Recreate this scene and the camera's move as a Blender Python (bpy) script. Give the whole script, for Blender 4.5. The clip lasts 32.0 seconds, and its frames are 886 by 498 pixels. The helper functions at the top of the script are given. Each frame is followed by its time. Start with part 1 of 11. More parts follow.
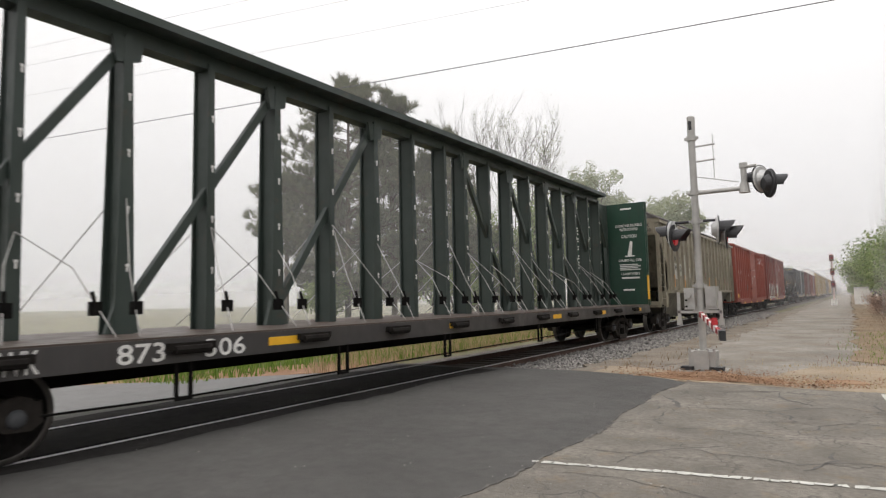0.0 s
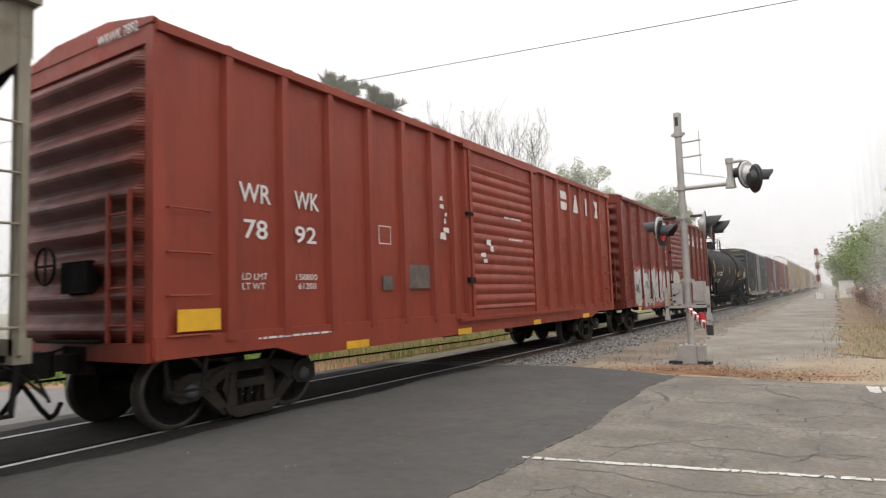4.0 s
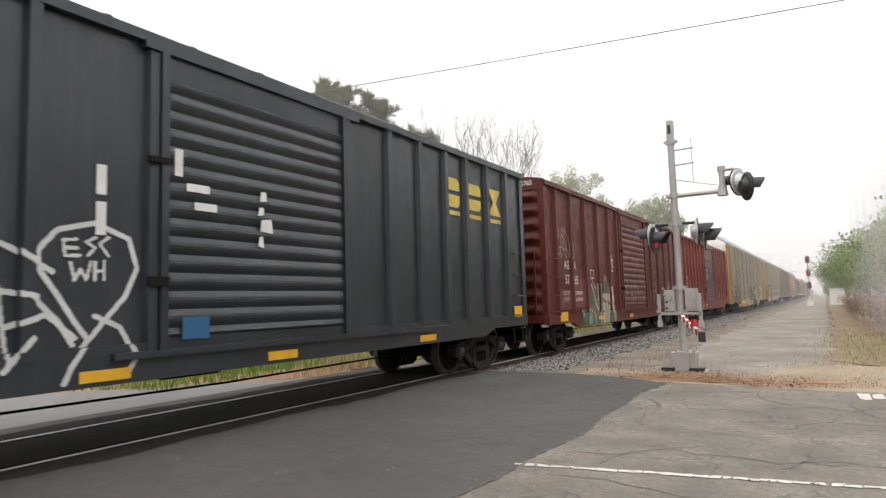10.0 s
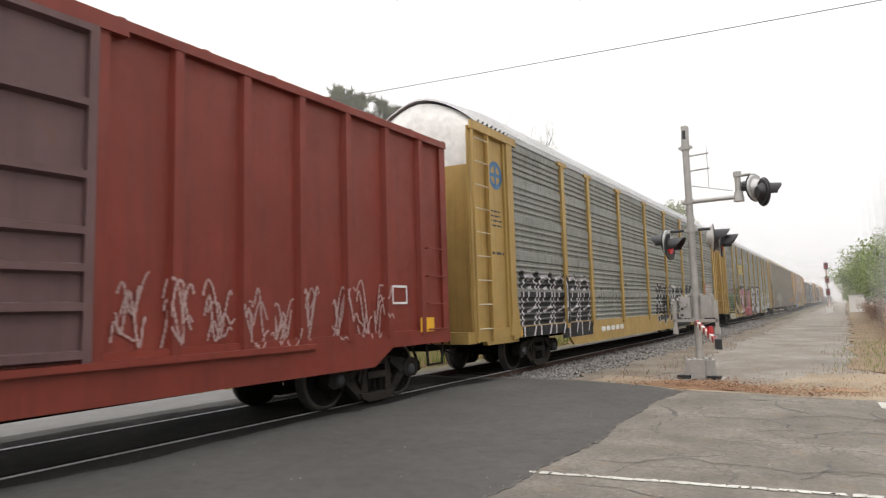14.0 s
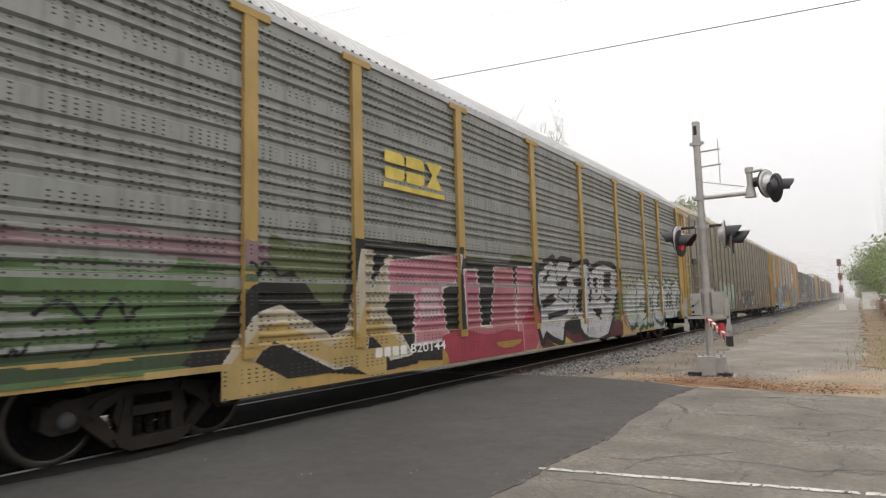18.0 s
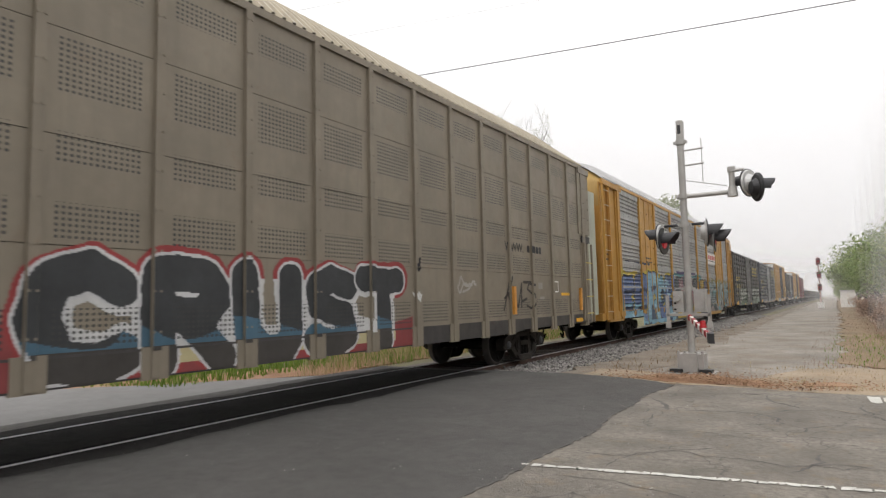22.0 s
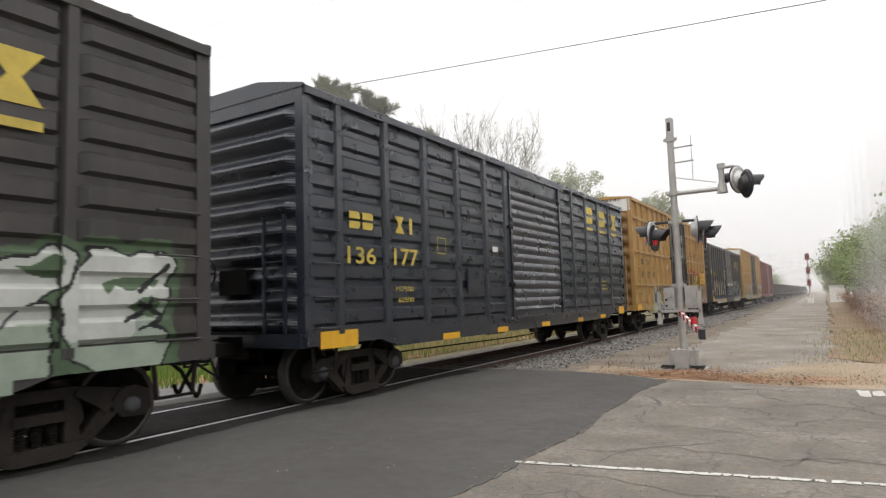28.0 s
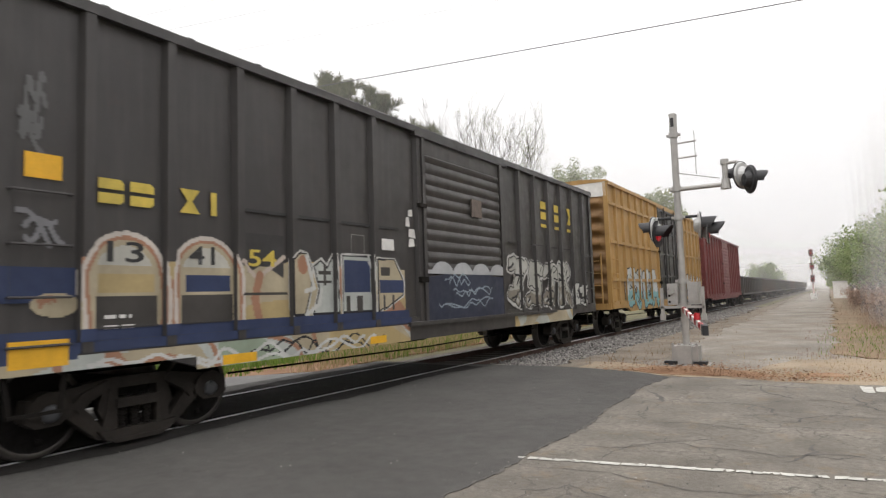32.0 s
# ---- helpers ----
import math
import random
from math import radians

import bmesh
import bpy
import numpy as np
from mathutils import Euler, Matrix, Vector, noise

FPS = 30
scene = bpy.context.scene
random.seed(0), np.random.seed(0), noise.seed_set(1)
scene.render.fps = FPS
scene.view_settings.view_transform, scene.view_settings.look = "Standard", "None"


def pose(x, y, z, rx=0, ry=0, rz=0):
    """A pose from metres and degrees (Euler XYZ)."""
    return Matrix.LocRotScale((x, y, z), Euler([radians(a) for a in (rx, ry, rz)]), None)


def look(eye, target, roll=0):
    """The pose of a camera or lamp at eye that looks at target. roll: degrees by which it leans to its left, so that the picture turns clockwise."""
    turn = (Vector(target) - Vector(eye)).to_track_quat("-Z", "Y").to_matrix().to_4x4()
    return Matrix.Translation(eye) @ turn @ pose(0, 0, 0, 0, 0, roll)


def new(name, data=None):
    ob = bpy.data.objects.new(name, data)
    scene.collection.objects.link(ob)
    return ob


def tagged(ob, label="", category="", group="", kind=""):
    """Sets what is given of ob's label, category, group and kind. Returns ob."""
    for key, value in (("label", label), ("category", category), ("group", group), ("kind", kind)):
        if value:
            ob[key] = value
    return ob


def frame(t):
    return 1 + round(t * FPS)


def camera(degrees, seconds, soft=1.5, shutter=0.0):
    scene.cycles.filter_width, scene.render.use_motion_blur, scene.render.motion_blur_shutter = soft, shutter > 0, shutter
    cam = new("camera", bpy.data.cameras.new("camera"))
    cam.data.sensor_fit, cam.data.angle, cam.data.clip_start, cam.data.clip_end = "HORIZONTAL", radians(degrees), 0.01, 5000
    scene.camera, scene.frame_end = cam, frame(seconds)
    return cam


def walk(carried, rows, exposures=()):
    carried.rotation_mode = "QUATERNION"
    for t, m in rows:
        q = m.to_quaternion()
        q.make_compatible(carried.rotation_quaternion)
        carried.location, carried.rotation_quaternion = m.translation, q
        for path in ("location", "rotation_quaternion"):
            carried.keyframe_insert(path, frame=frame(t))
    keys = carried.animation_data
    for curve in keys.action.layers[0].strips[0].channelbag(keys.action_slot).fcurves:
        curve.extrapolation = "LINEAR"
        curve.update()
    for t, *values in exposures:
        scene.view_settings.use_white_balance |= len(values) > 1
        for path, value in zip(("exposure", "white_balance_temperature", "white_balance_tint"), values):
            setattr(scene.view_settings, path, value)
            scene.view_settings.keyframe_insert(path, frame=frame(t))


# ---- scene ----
cam = camera(70.95, 32.0, soft=1.25, shutter=0.1)
EYE = 1.434
PATH = [
    (0.0, pose(0, 0, EYE, 94.71, 1.34, 33.27)),
    (0.5, pose(0, 0, EYE, 94.65, 1.19, 33.29)),
    (1.0, pose(0, 0, EYE, 94.74, 1.29, 33.12)),
    (1.5, pose(0, 0, EYE, 94.85, 1.64, 32.89)),
    (2.0, pose(0, 0, EYE, 94.95, 1.78, 32.59)),
    (2.5, pose(0, 0, EYE, 94.87, 1.68, 32.46)),
    (3.0, pose(0, 0, EYE, 94.72, 1.71, 32.39)),
    (3.5, pose(0, 0, EYE, 94.64, 1.74, 32.37)),
    (4.0, pose(0, 0, EYE, 94.46, 1.95, 32.31)),
    (4.5, pose(0, 0, EYE, 94.52, 2.03, 32.15)),
    (6.5, pose(0, 0, EYE, 94.37, 1.30, 32.01)),
    (7.0, pose(0, 0, EYE, 94.30, 0.70, 31.92)),
    (7.5, pose(0, 0, EYE, 94.16, 0.62, 31.81)),
    (8.0, pose(0, 0, EYE, 94.06, 0.89, 31.74)),
    (8.5, pose(0, 0, EYE, 94.19, 1.30, 31.81)),
    (9.0, pose(0, 0, EYE, 94.47, 1.65, 31.73)),
    (9.5, pose(0, 0, EYE, 94.70, 1.62, 31.65)),
    (10.0, pose(0, 0, EYE, 94.98, 1.72, 31.67)),
    (10.5, pose(0, 0, EYE, 95.08, 1.43, 31.74)),
    (11.0, pose(0, 0, EYE, 95.18, 1.48, 31.88)),
    (11.5, pose(0, 0, EYE, 95.18, 1.39, 32.09)),
    (12.0, pose(0, 0, EYE, 95.35, 1.55, 32.31)),
    (12.5, pose(0, 0, EYE, 95.53, 1.76, 32.48)),
    (13.0, pose(0, 0, EYE, 95.65, 1.83, 32.61)),
    (13.5, pose(0, 0, EYE, 95.73, 1.97, 32.77)),
    (14.0, pose(0, 0, EYE, 95.62, 1.66, 32.92)),
    (14.5, pose(0, 0, EYE, 95.57, 1.21, 32.92)),
    (16.5, pose(0, 0, EYE, 95.67, 1.47, 33.86)),
    (17.0, pose(0, 0, EYE, 95.67, 1.72, 33.85)),
    (17.5, pose(0, 0, EYE, 95.56, 1.59, 33.78)),
    (18.0, pose(0, 0, EYE, 95.33, 1.60, 33.79)),
    (18.5, pose(0, 0, EYE, 95.15, 1.95, 33.92)),
    (19.0, pose(0, 0, EYE, 94.89, 1.81, 33.97)),
    (19.5, pose(0, 0, EYE, 94.86, 1.61, 33.73)),
    (20.0, pose(0, 0, EYE, 94.93, 1.58, 33.36)),
    (20.5, pose(0, 0, EYE, 95.06, 1.80, 32.87)),
    (21.0, pose(0, 0, EYE, 95.17, 1.70, 32.57)),
    (21.5, pose(0, 0, EYE, 95.09, 1.40, 32.42)),
    (22.0, pose(0, 0, EYE, 94.94, 1.31, 32.37)),
    (22.5, pose(0, 0, EYE, 94.75, 1.37, 32.37)),
    (23.0, pose(0, 0, EYE, 94.56, 1.31, 32.45)),
    (23.5, pose(0, 0, EYE, 94.54, 1.44, 32.51)),
    (24.0, pose(0, 0, EYE, 94.65, 1.68, 32.57)),
    (24.5, pose(0, 0, EYE, 94.77, 1.69, 32.55)),
    (25.0, pose(0, 0, EYE, 94.89, 1.80, 32.45)),
    (25.5, pose(0, 0, EYE, 94.98, 1.77, 32.30)),
    (26.0, pose(0, 0, EYE, 95.00, 1.84, 32.13)),
    (26.5, pose(0, 0, EYE, 94.92, 1.80, 32.04)),
    (28.5, pose(0, 0, EYE, 94.83, 1.96, 31.56)),
    (29.0, pose(0, 0, EYE, 94.95, 2.05, 31.56)),
    (29.5, pose(0, 0, EYE, 95.02, 1.91, 31.57)),
    (30.0, pose(0, 0, EYE, 94.99, 1.98, 31.61)),
    (30.5, pose(0, 0, EYE, 94.87, 1.89, 31.64)),
    (31.0, pose(0, 0, EYE, 94.69, 1.81, 31.68)),
    (31.5, pose(0, 0, EYE, 94.55, 1.80, 31.80)),
    (32.0, pose(0, 0, EYE, 94.45, 1.87, 31.92)),
]
EXPOSURE = [(0.0, -0.15), (2.0, -0.10), (3.0, 0.04), (4.0, 0.08), (8.0, 0.20), (13.0, 0.18), (17.0, -0.02), (18.0, -0.04), (23.0, -0.05), (26.0, -0.02), (29.0, 0.08), (30.0, 0.02), (32.0, 0.02)]
walk(cam, PATH, [(t, e, 6620, 11.5) for t, e in EXPOSURE])

# ---- world, sun ----
world = bpy.data.worlds.new("overcast_sky")
world.use_nodes = True
scene.world = world
wn, wl = world.node_tree.nodes, world.node_tree.links
sky = wn.new("ShaderNodeTexSky")
sky.sky_type, sky.sun_disc = "NISHITA", False
sky.sun_elevation, sky.sun_rotation = radians(57), radians(194)
sky.dust_density, sky.air_density = 6.0, 1.0
w_co = wn.new("ShaderNodeTexCoord")
w_sep = wn.new("ShaderNodeSeparateXYZ")
w_ramp = wn.new("ShaderNodeValToRGB")
w_mix = wn.new("ShaderNodeMix")
w_mix.data_type = "RGBA"
wl.new(w_co.outputs["Generated"], w_sep.inputs[0])
wl.new(w_sep.outputs["Z"], w_ramp.inputs[0])
w_ramp.color_ramp.elements[0].position, w_ramp.color_ramp.elements[0].color = 0.0, (0.90, 0.90, 0.915, 1)
w_ramp.color_ramp.elements[1].position, w_ramp.color_ramp.elements[1].color = 0.34, (1.24, 1.24, 1.24, 1)
w_top = w_ramp.color_ramp.elements.new(1.0)
w_top.color = (2.05, 2.05, 2.08, 1)
w_sky = wn.new("ShaderNodeVectorMath")
w_sky.operation = "SCALE"
w_sky.inputs["Scale"].default_value = 0.08
wl.new(sky.outputs[0], w_sky.inputs[0])
w_mix.inputs[0].default_value = 0.93
wl.new(w_sky.outputs[0], w_mix.inputs["A"])
wl.new(w_ramp.outputs[0], w_mix.inputs["B"])
wl.new(w_mix.outputs["Result"], wn["Background"].inputs[0])
wn["Background"].inputs[1].default_value = 1.0

sun = new("sun", bpy.data.lights.new("sun", "SUN"))
sun.data.energy, sun.data.angle, sun.data.color = 0.6, radians(40), (1.0, 0.97, 0.92)
sun.matrix_world = look((-6, -24, 38), (0, 0, 0))

# ---- helpers for meshes and materials ----
def V3(a, b, t):
    return [a[i] + (b[i] - a[i]) * t for i in range(3)]


class Geo:
    """Collects vertices and faces of one mesh."""

    def __init__(self):
        self.v, self.f, self.m = [], [], []

    def add(self, vs, fs, mi=0):
        n = len(self.v)
        self.v += [tuple(p) for p in vs]
        self.f += [tuple(i + n for i in q) for q in fs]
        self.m += [mi] * len(fs)
        return self

    def box(self, x0, x1, y0, y1, z0, z1, mi=0):
        return self.add([(x, y, z) for z in (z0, z1) for y in (y0, y1) for x in (x0, x1)],
                        [(0, 2, 3, 1), (4, 5, 7, 6), (0, 1, 5, 4), (2, 6, 7, 3), (0, 4, 6, 2), (1, 3, 7, 5)], mi)

    def prism(self, pts, axis, a, b, mi=0):
        """A polygon in the plane across axis, drawn from a to b along it. pts: the two other axes in order."""
        n = len(pts)
        put = {"x": lambda p, k: (k, p[0], p[1]), "y": lambda p, k: (p[0], k, p[1]), "z": lambda p, k: (p[0], p[1], k)}[axis]
        vs = [put(p, a) for p in pts] + [put(p, b) for p in pts]
        fs = [tuple(range(n))[::-1], tuple(range(n, 2 * n))] + [(i, (i + 1) % n, n + (i + 1) % n, n + i) for i in range(n)]
        return self.add(vs, fs, mi)

    def rod(self, p, q, r, r2=None, n=8, mi=0):
        p, q = Vector(p), Vector(q)
        r2 = r if r2 is None else r2
        d = (q - p).normalized()
        a = d.orthogonal().normalized()
        b = d.cross(a)
        vs = []
        for c, rr in ((p, r), (q, r2)):
            vs += [c + (a * math.cos(2 * math.pi * i / n) + b * math.sin(2 * math.pi * i / n)) * rr for i in range(n)]
        fs = [(i, (i + 1) % n, n + (i + 1) % n, n + i) for i in range(n)] + [tuple(range(n))[::-1], tuple(range(n, 2 * n))]
        return self.add(vs, fs, mi)

    def pipe(self, pts, r, n=6, mi=0):
        for p, q in zip(pts, pts[1:]):
            self.rod(p, q, r, None, n, mi)
        return self

    def bar(self, p, q, w, h, up=(1, 0, 0), mi=0):
        """A square bar from p to q, h thick along up, w across."""
        p, q, u = Vector(p), Vector(q), Vector(up)
        d = (q - p).normalized()
        s = d.cross(u).normalized() * w / 2
        u = u * h / 2
        vs = [c + i * s + j * u for c in (p, q) for i, j in ((-1, -1), (1, -1), (1, 1), (-1, 1))]
        return self.add(vs, [(0, 1, 2, 3), (7, 6, 5, 4), (0, 4, 5, 1), (1, 5, 6, 2), (2, 6, 7, 3), (3, 7, 4, 0)], mi)

    def grid(self, rows, mi=0):
        """rows: lists of points of equal length."""
        n = len(rows[0])
        return self.add([p for r in rows for p in r],
                        [(i * n + j, i * n + j + 1, (i + 1) * n + j + 1, (i + 1) * n + j) for i in range(len(rows) - 1) for j in range(n - 1)], mi)

    def lathe(self, prof, n=24, axis="x", mi=0):
        """prof: (along, radius) pairs, turned about the axis."""
        rows = []
        for i in range(n + 1):
            a = 2 * math.pi * i / n
            c, s = math.cos(a), math.sin(a)
            rows.append([{"x": (u, r * c, r * s), "y": (r * c, u, r * s), "z": (r * c, r * s, u)}[axis] for u, r in prof])
        return self.grid(rows, mi)

    def mesh(self, name, mats, smooth=False):
        me = bpy.data.meshes.new(name)
        me.from_pydata(self.v, [], self.f)
        for m in (mats if isinstance(mats, (list, tuple)) else [mats]):
            me.materials.append(m)
        if any(self.m):
            me.polygons.foreach_set("material_index", self.m)
        if smooth:
            me.polygons.foreach_set("use_smooth", [True] * len(me.polygons))
        me.update()
        return me


def thing(name, label, category, group="", kind="", geo=None, mats=None, m=None, smooth=False):
    ob = new(name, geo.mesh(name, mats, smooth) if geo else None)
    if m is not None:
        ob.matrix_basis = m
    return tagged(ob, label, category, group, kind)


def part(name, geo, mats, parent, label="", at=None, smooth=False):
    """One mesh object under a thing or a part. geo may be a mesh that other parts share."""
    me = geo if isinstance(geo, bpy.types.Mesh) else geo.mesh(name, mats, smooth)
    ob = new(name, me)
    ob.parent = parent
    if at is not None:
        ob.matrix_basis = at if isinstance(at, Matrix) else Matrix.Translation(at)
    if label:
        ob["label"] = label
    return ob


def material(name, col, rough=0.6, metal=0.0, var=0.25, scale=1.2, rust=0.0, rust_col=(0.16, 0.07, 0.035), bump=0.15, bscale=30.0, streak=0.0,
             dirt=0.0, dirt_col=(0.06, 0.052, 0.045), emit=None, spec=0.5, stretch=(1, 1, 1), fine=0.5, pieces=0.0):
    """A surface with variation at two scales, streaks, rust and fine relief, in metres."""
    mt = bpy.data.materials.new(name)
    mt.use_nodes = True
    nt = mt.node_tree
    N, Lk = nt.nodes.new, nt.links.new
    bs = nt.nodes["Principled BSDF"]
    co = N("ShaderNodeTexCoord")
    mp = N("ShaderNodeMapping")
    mp.inputs["Scale"].default_value = stretch
    Lk(co.outputs["Object"], mp.inputs[0])

    def nz(sc, det=4, vec=None, ro=0.6):
        n = N("ShaderNodeTexNoise")
        n.inputs["Scale"].default_value, n.inputs["Detail"].default_value, n.inputs["Roughness"].default_value = sc, det, ro
        Lk(vec or mp.outputs[0], n.inputs["Vector"])
        return n.outputs["Fac"]

    def rng(src, a, b, c, d):
        r = N("ShaderNodeMapRange")
        for k, val in zip(("From Min", "From Max", "To Min", "To Max"), (a, b, c, d)):
            r.inputs[k].default_value = val
        Lk(src, r.inputs[0])
        return r.outputs[0]

    def mixc(fac, a, b):
        m = N("ShaderNodeMix")
        m.data_type = "RGBA"
        for sock, val in ((m.inputs[0], fac), (m.inputs["A"], a), (m.inputs["B"], b)):
            if isinstance(val, (tuple, list)):
                sock.default_value = (*val, 1)
            elif isinstance(val, float):
                sock.default_value = val
            else:
                Lk(val, sock)
        return m.outputs["Result"]

    lo, hi = [c * (1 - var) for c in col], [min(1, c * (1 + var)) for c in col]
    c = mixc(rng(nz(scale), 0.3, 0.7, 0.0, 1.0), lo, hi)
    if fine:
        c = mixc(rng(nz(scale * 14, 3), 0.35, 0.75, 0.0, fine * 0.5), c, [x * 0.6 for x in col])
    if pieces:
        oi = N("ShaderNodeObjectInfo")
        c = mixc(rng(oi.outputs["Random"], 0, 1, 0.0, pieces), c, [x * 0.45 for x in col])
    if streak:
        m2 = N("ShaderNodeMapping")
        m2.inputs["Scale"].default_value = (5, 5, 0.35)
        Lk(co.outputs["Object"], m2.inputs[0])
        c = mixc(rng(nz(1.6, 5, m2.outputs[0]), 0.48, 0.78, 0.0, streak), c, dirt_col)
    if dirt:
        c = mixc(rng(nz(0.8, 6), 0.45, 0.75, 0.0, dirt), c, dirt_col)
    if rust:
        c = mixc(rng(nz(2.7, 8, None, 0.7), 0.60 - 0.1 * rust, 0.66, 0.0, min(1.0, rust)), c, rust_col)
    Lk(c, bs.inputs["Base Color"])
    bs.inputs["Metallic"].default_value = metal
    bs.inputs["Specular IOR Level"].default_value = spec
    Lk(rng(nz(scale * 5, 3), 0.3, 0.7, max(0.02, rough - 0.1), min(1.0, rough + 0.1)), bs.inputs["Roughness"])
    if bump:
        bp = N("ShaderNodeBump")
        bp.inputs["Strength"].default_value, bp.inputs["Distance"].default_value = bump, 0.02
        Lk(nz(bscale, 4), bp.inputs["Height"])
        Lk(bp.outputs[0], bs.inputs["Normal"])
    if emit:
        bs.inputs["Emission Color"].default_value, bs.inputs["Emission Strength"].default_value = (*emit[:3], 1), emit[3]
    return mt


def leafy(name, col, col2, trans=0.3):
    """Leaves and blades: colour by island, with some light through them."""
    mt = bpy.data.materials.new(name)
    mt.use_nodes = True
    nt = mt.node_tree
    bs = nt.nodes["Principled BSDF"]
    ge = nt.nodes.new("ShaderNodeNewGeometry")
    mx = nt.nodes.new("ShaderNodeMix")
    mx.data_type = "RGBA"
    mx.inputs["A"].default_value, mx.inputs["B"].default_value = (*col, 1), (*col2, 1)
    nt.links.new(ge.outputs["Random Per Island"], mx.inputs[0])
    nt.links.new(mx.outputs["Result"], bs.inputs["Base Color"])
    bs.inputs["Roughness"].default_value = 0.7
    bs.inputs["Specular IOR Level"].default_value = 0.25
    tr = nt.nodes.new("ShaderNodeBsdfTranslucent")
    nt.links.new(mx.outputs["Result"], tr.inputs[0])
    ms = nt.nodes.new("ShaderNodeMixShader")
    ms.inputs[0].default_value = trans
    nt.links.new(bs.outputs[0], ms.inputs[1])
    nt.links.new(tr.outputs[0], ms.inputs[2])
    nt.links.new(ms.outputs[0], nt.nodes["Material Output"].inputs[0])
    return mt


def craze(mt):
    """Fine net of worn cracks: a warped cell pattern, broken up by patches."""
    nt = mt.node_tree
    N, Lk = nt.nodes.new, nt.links.new
    bs = nt.nodes["Principled BSDF"]
    old = bs.inputs["Base Color"].links[0].from_socket
    co, ad = N("ShaderNodeTexCoord"), N("ShaderNodeVectorMath")
    nz, pa, vo = N("ShaderNodeTexNoise"), N("ShaderNodeTexNoise"), N("ShaderNodeTexVoronoi")
    Lk(co.outputs["Object"], nz.inputs["Vector"])
    Lk(co.outputs["Object"], pa.inputs["Vector"])
    nz.inputs["Scale"].default_value, nz.inputs["Detail"].default_value = 2.2, 5
    pa.inputs["Scale"].default_value = 0.9
    sc = N("ShaderNodeVectorMath")
    sc.operation = "SCALE"
    sc.inputs["Scale"].default_value = 0.75
    Lk(nz.outputs["Color"], sc.inputs[0])
    Lk(co.outputs["Object"], ad.inputs[0])
    Lk(sc.outputs[0], ad.inputs[1])
    vo.feature = "DISTANCE_TO_EDGE"
    vo.inputs["Scale"].default_value = 2.1
    Lk(ad.outputs[0], vo.inputs["Vector"])
    e, m, k = N("ShaderNodeMapRange"), N("ShaderNodeMapRange"), N("ShaderNodeMath")
    for r, vals in ((e, (0.0, 0.030, 0.75, 0.0)), (m, (0.42, 0.58, 0.0, 1.0))):
        for key, val in zip(("From Min", "From Max", "To Min", "To Max"), vals):
            r.inputs[key].default_value = val
    Lk(vo.outputs["Distance"], e.inputs[0])
    Lk(pa.outputs["Fac"], m.inputs[0])
    k.operation = "MULTIPLY"
    Lk(e.outputs[0], k.inputs[0])
    Lk(m.outputs[0], k.inputs[1])
    mx = N("ShaderNodeMix")
    mx.data_type = "RGBA"
    Lk(k.outputs[0], mx.inputs[0])
    Lk(old, mx.inputs["A"])
    mx.inputs["B"].default_value = (0.10, 0.092, 0.084, 1)
    Lk(mx.outputs["Result"], bs.inputs["Base Color"])


# ---- materials ----
M_asphalt = material("dark_asphalt", (0.108, 0.104, 0.098), 0.92, spec=0.25, var=0.14, scale=0.5, bump=0.9, bscale=110, fine=1.0, dirt=0.3, dirt_col=(0.155, 0.150, 0.14))
M_oldroad = material("old_pavement", (0.238, 0.218, 0.186), 0.95, spec=0.25, var=0.28, scale=1.3, bump=1.0, bscale=60, fine=1.6, dirt=0.8, dirt_col=(0.14, 0.128, 0.112), rust=0.45, rust_col=(0.25, 0.19, 0.125))
craze(M_oldroad)
M_farroad = material("pale_asphalt", (0.175, 0.172, 0.167), 0.85, var=0.1, scale=0.5, bump=0.4, bscale=60)
M_line = material("worn_white_paint", (0.58, 0.57, 0.52), 0.8, var=0.2, scale=9, bump=0.4, dirt=0.6, dirt_col=(0.33, 0.31, 0.27), fine=1.0)
M_crack = material("crack_dirt", (0.115, 0.106, 0.096), 0.95, var=0.3, scale=5)
M_field = material("field_ground", (0.15, 0.14, 0.075), 0.95, var=0.4, scale=0.25, bump=0.6, bscale=20, dirt=0.5, dirt_col=(0.18, 0.15, 0.085))
M_gravel = material("gravel", (0.275, 0.25, 0.215), 0.95, var=0.32, scale=0.5, bump=1.0, bscale=45, fine=1.4, dirt=0.85, dirt_col=(0.185, 0.145, 0.105), rust=0.4, rust_col=(0.21, 0.155, 0.105))
M_reddirt = material("red_dirt", (0.30, 0.165, 0.09), 0.95, var=0.3, scale=0.8, bump=0.8, bscale=40, dirt=0.6, dirt_col=(0.28, 0.22, 0.15))
M_soil = material("brown_gravelly_soil", (0.20, 0.165, 0.125), 0.95, var=0.3, scale=1.2, bump=1.0, bscale=40, fine=1.2, dirt=0.6, dirt_col=(0.28, 0.25, 0.21))
M_verge = material("dry_verge_earth", (0.22, 0.155, 0.095), 0.95, var=0.35, scale=0.6, bump=0.8, bscale=25, dirt=0.6, dirt_col=(0.17, 0.15, 0.075), fine=0.9)
M_tan = material("tan_sandy_earth", (0.32, 0.255, 0.18), 0.95, var=0.25, scale=0.7, bump=0.8, bscale=40, dirt=0.6, dirt_col=(0.30, 0.20, 0.11), fine=0.9)
M_bed = material("ballast_bed", (0.12, 0.105, 0.092), 0.95, var=0.3, scale=1.5, bump=1.0, bscale=30, fine=1.0)
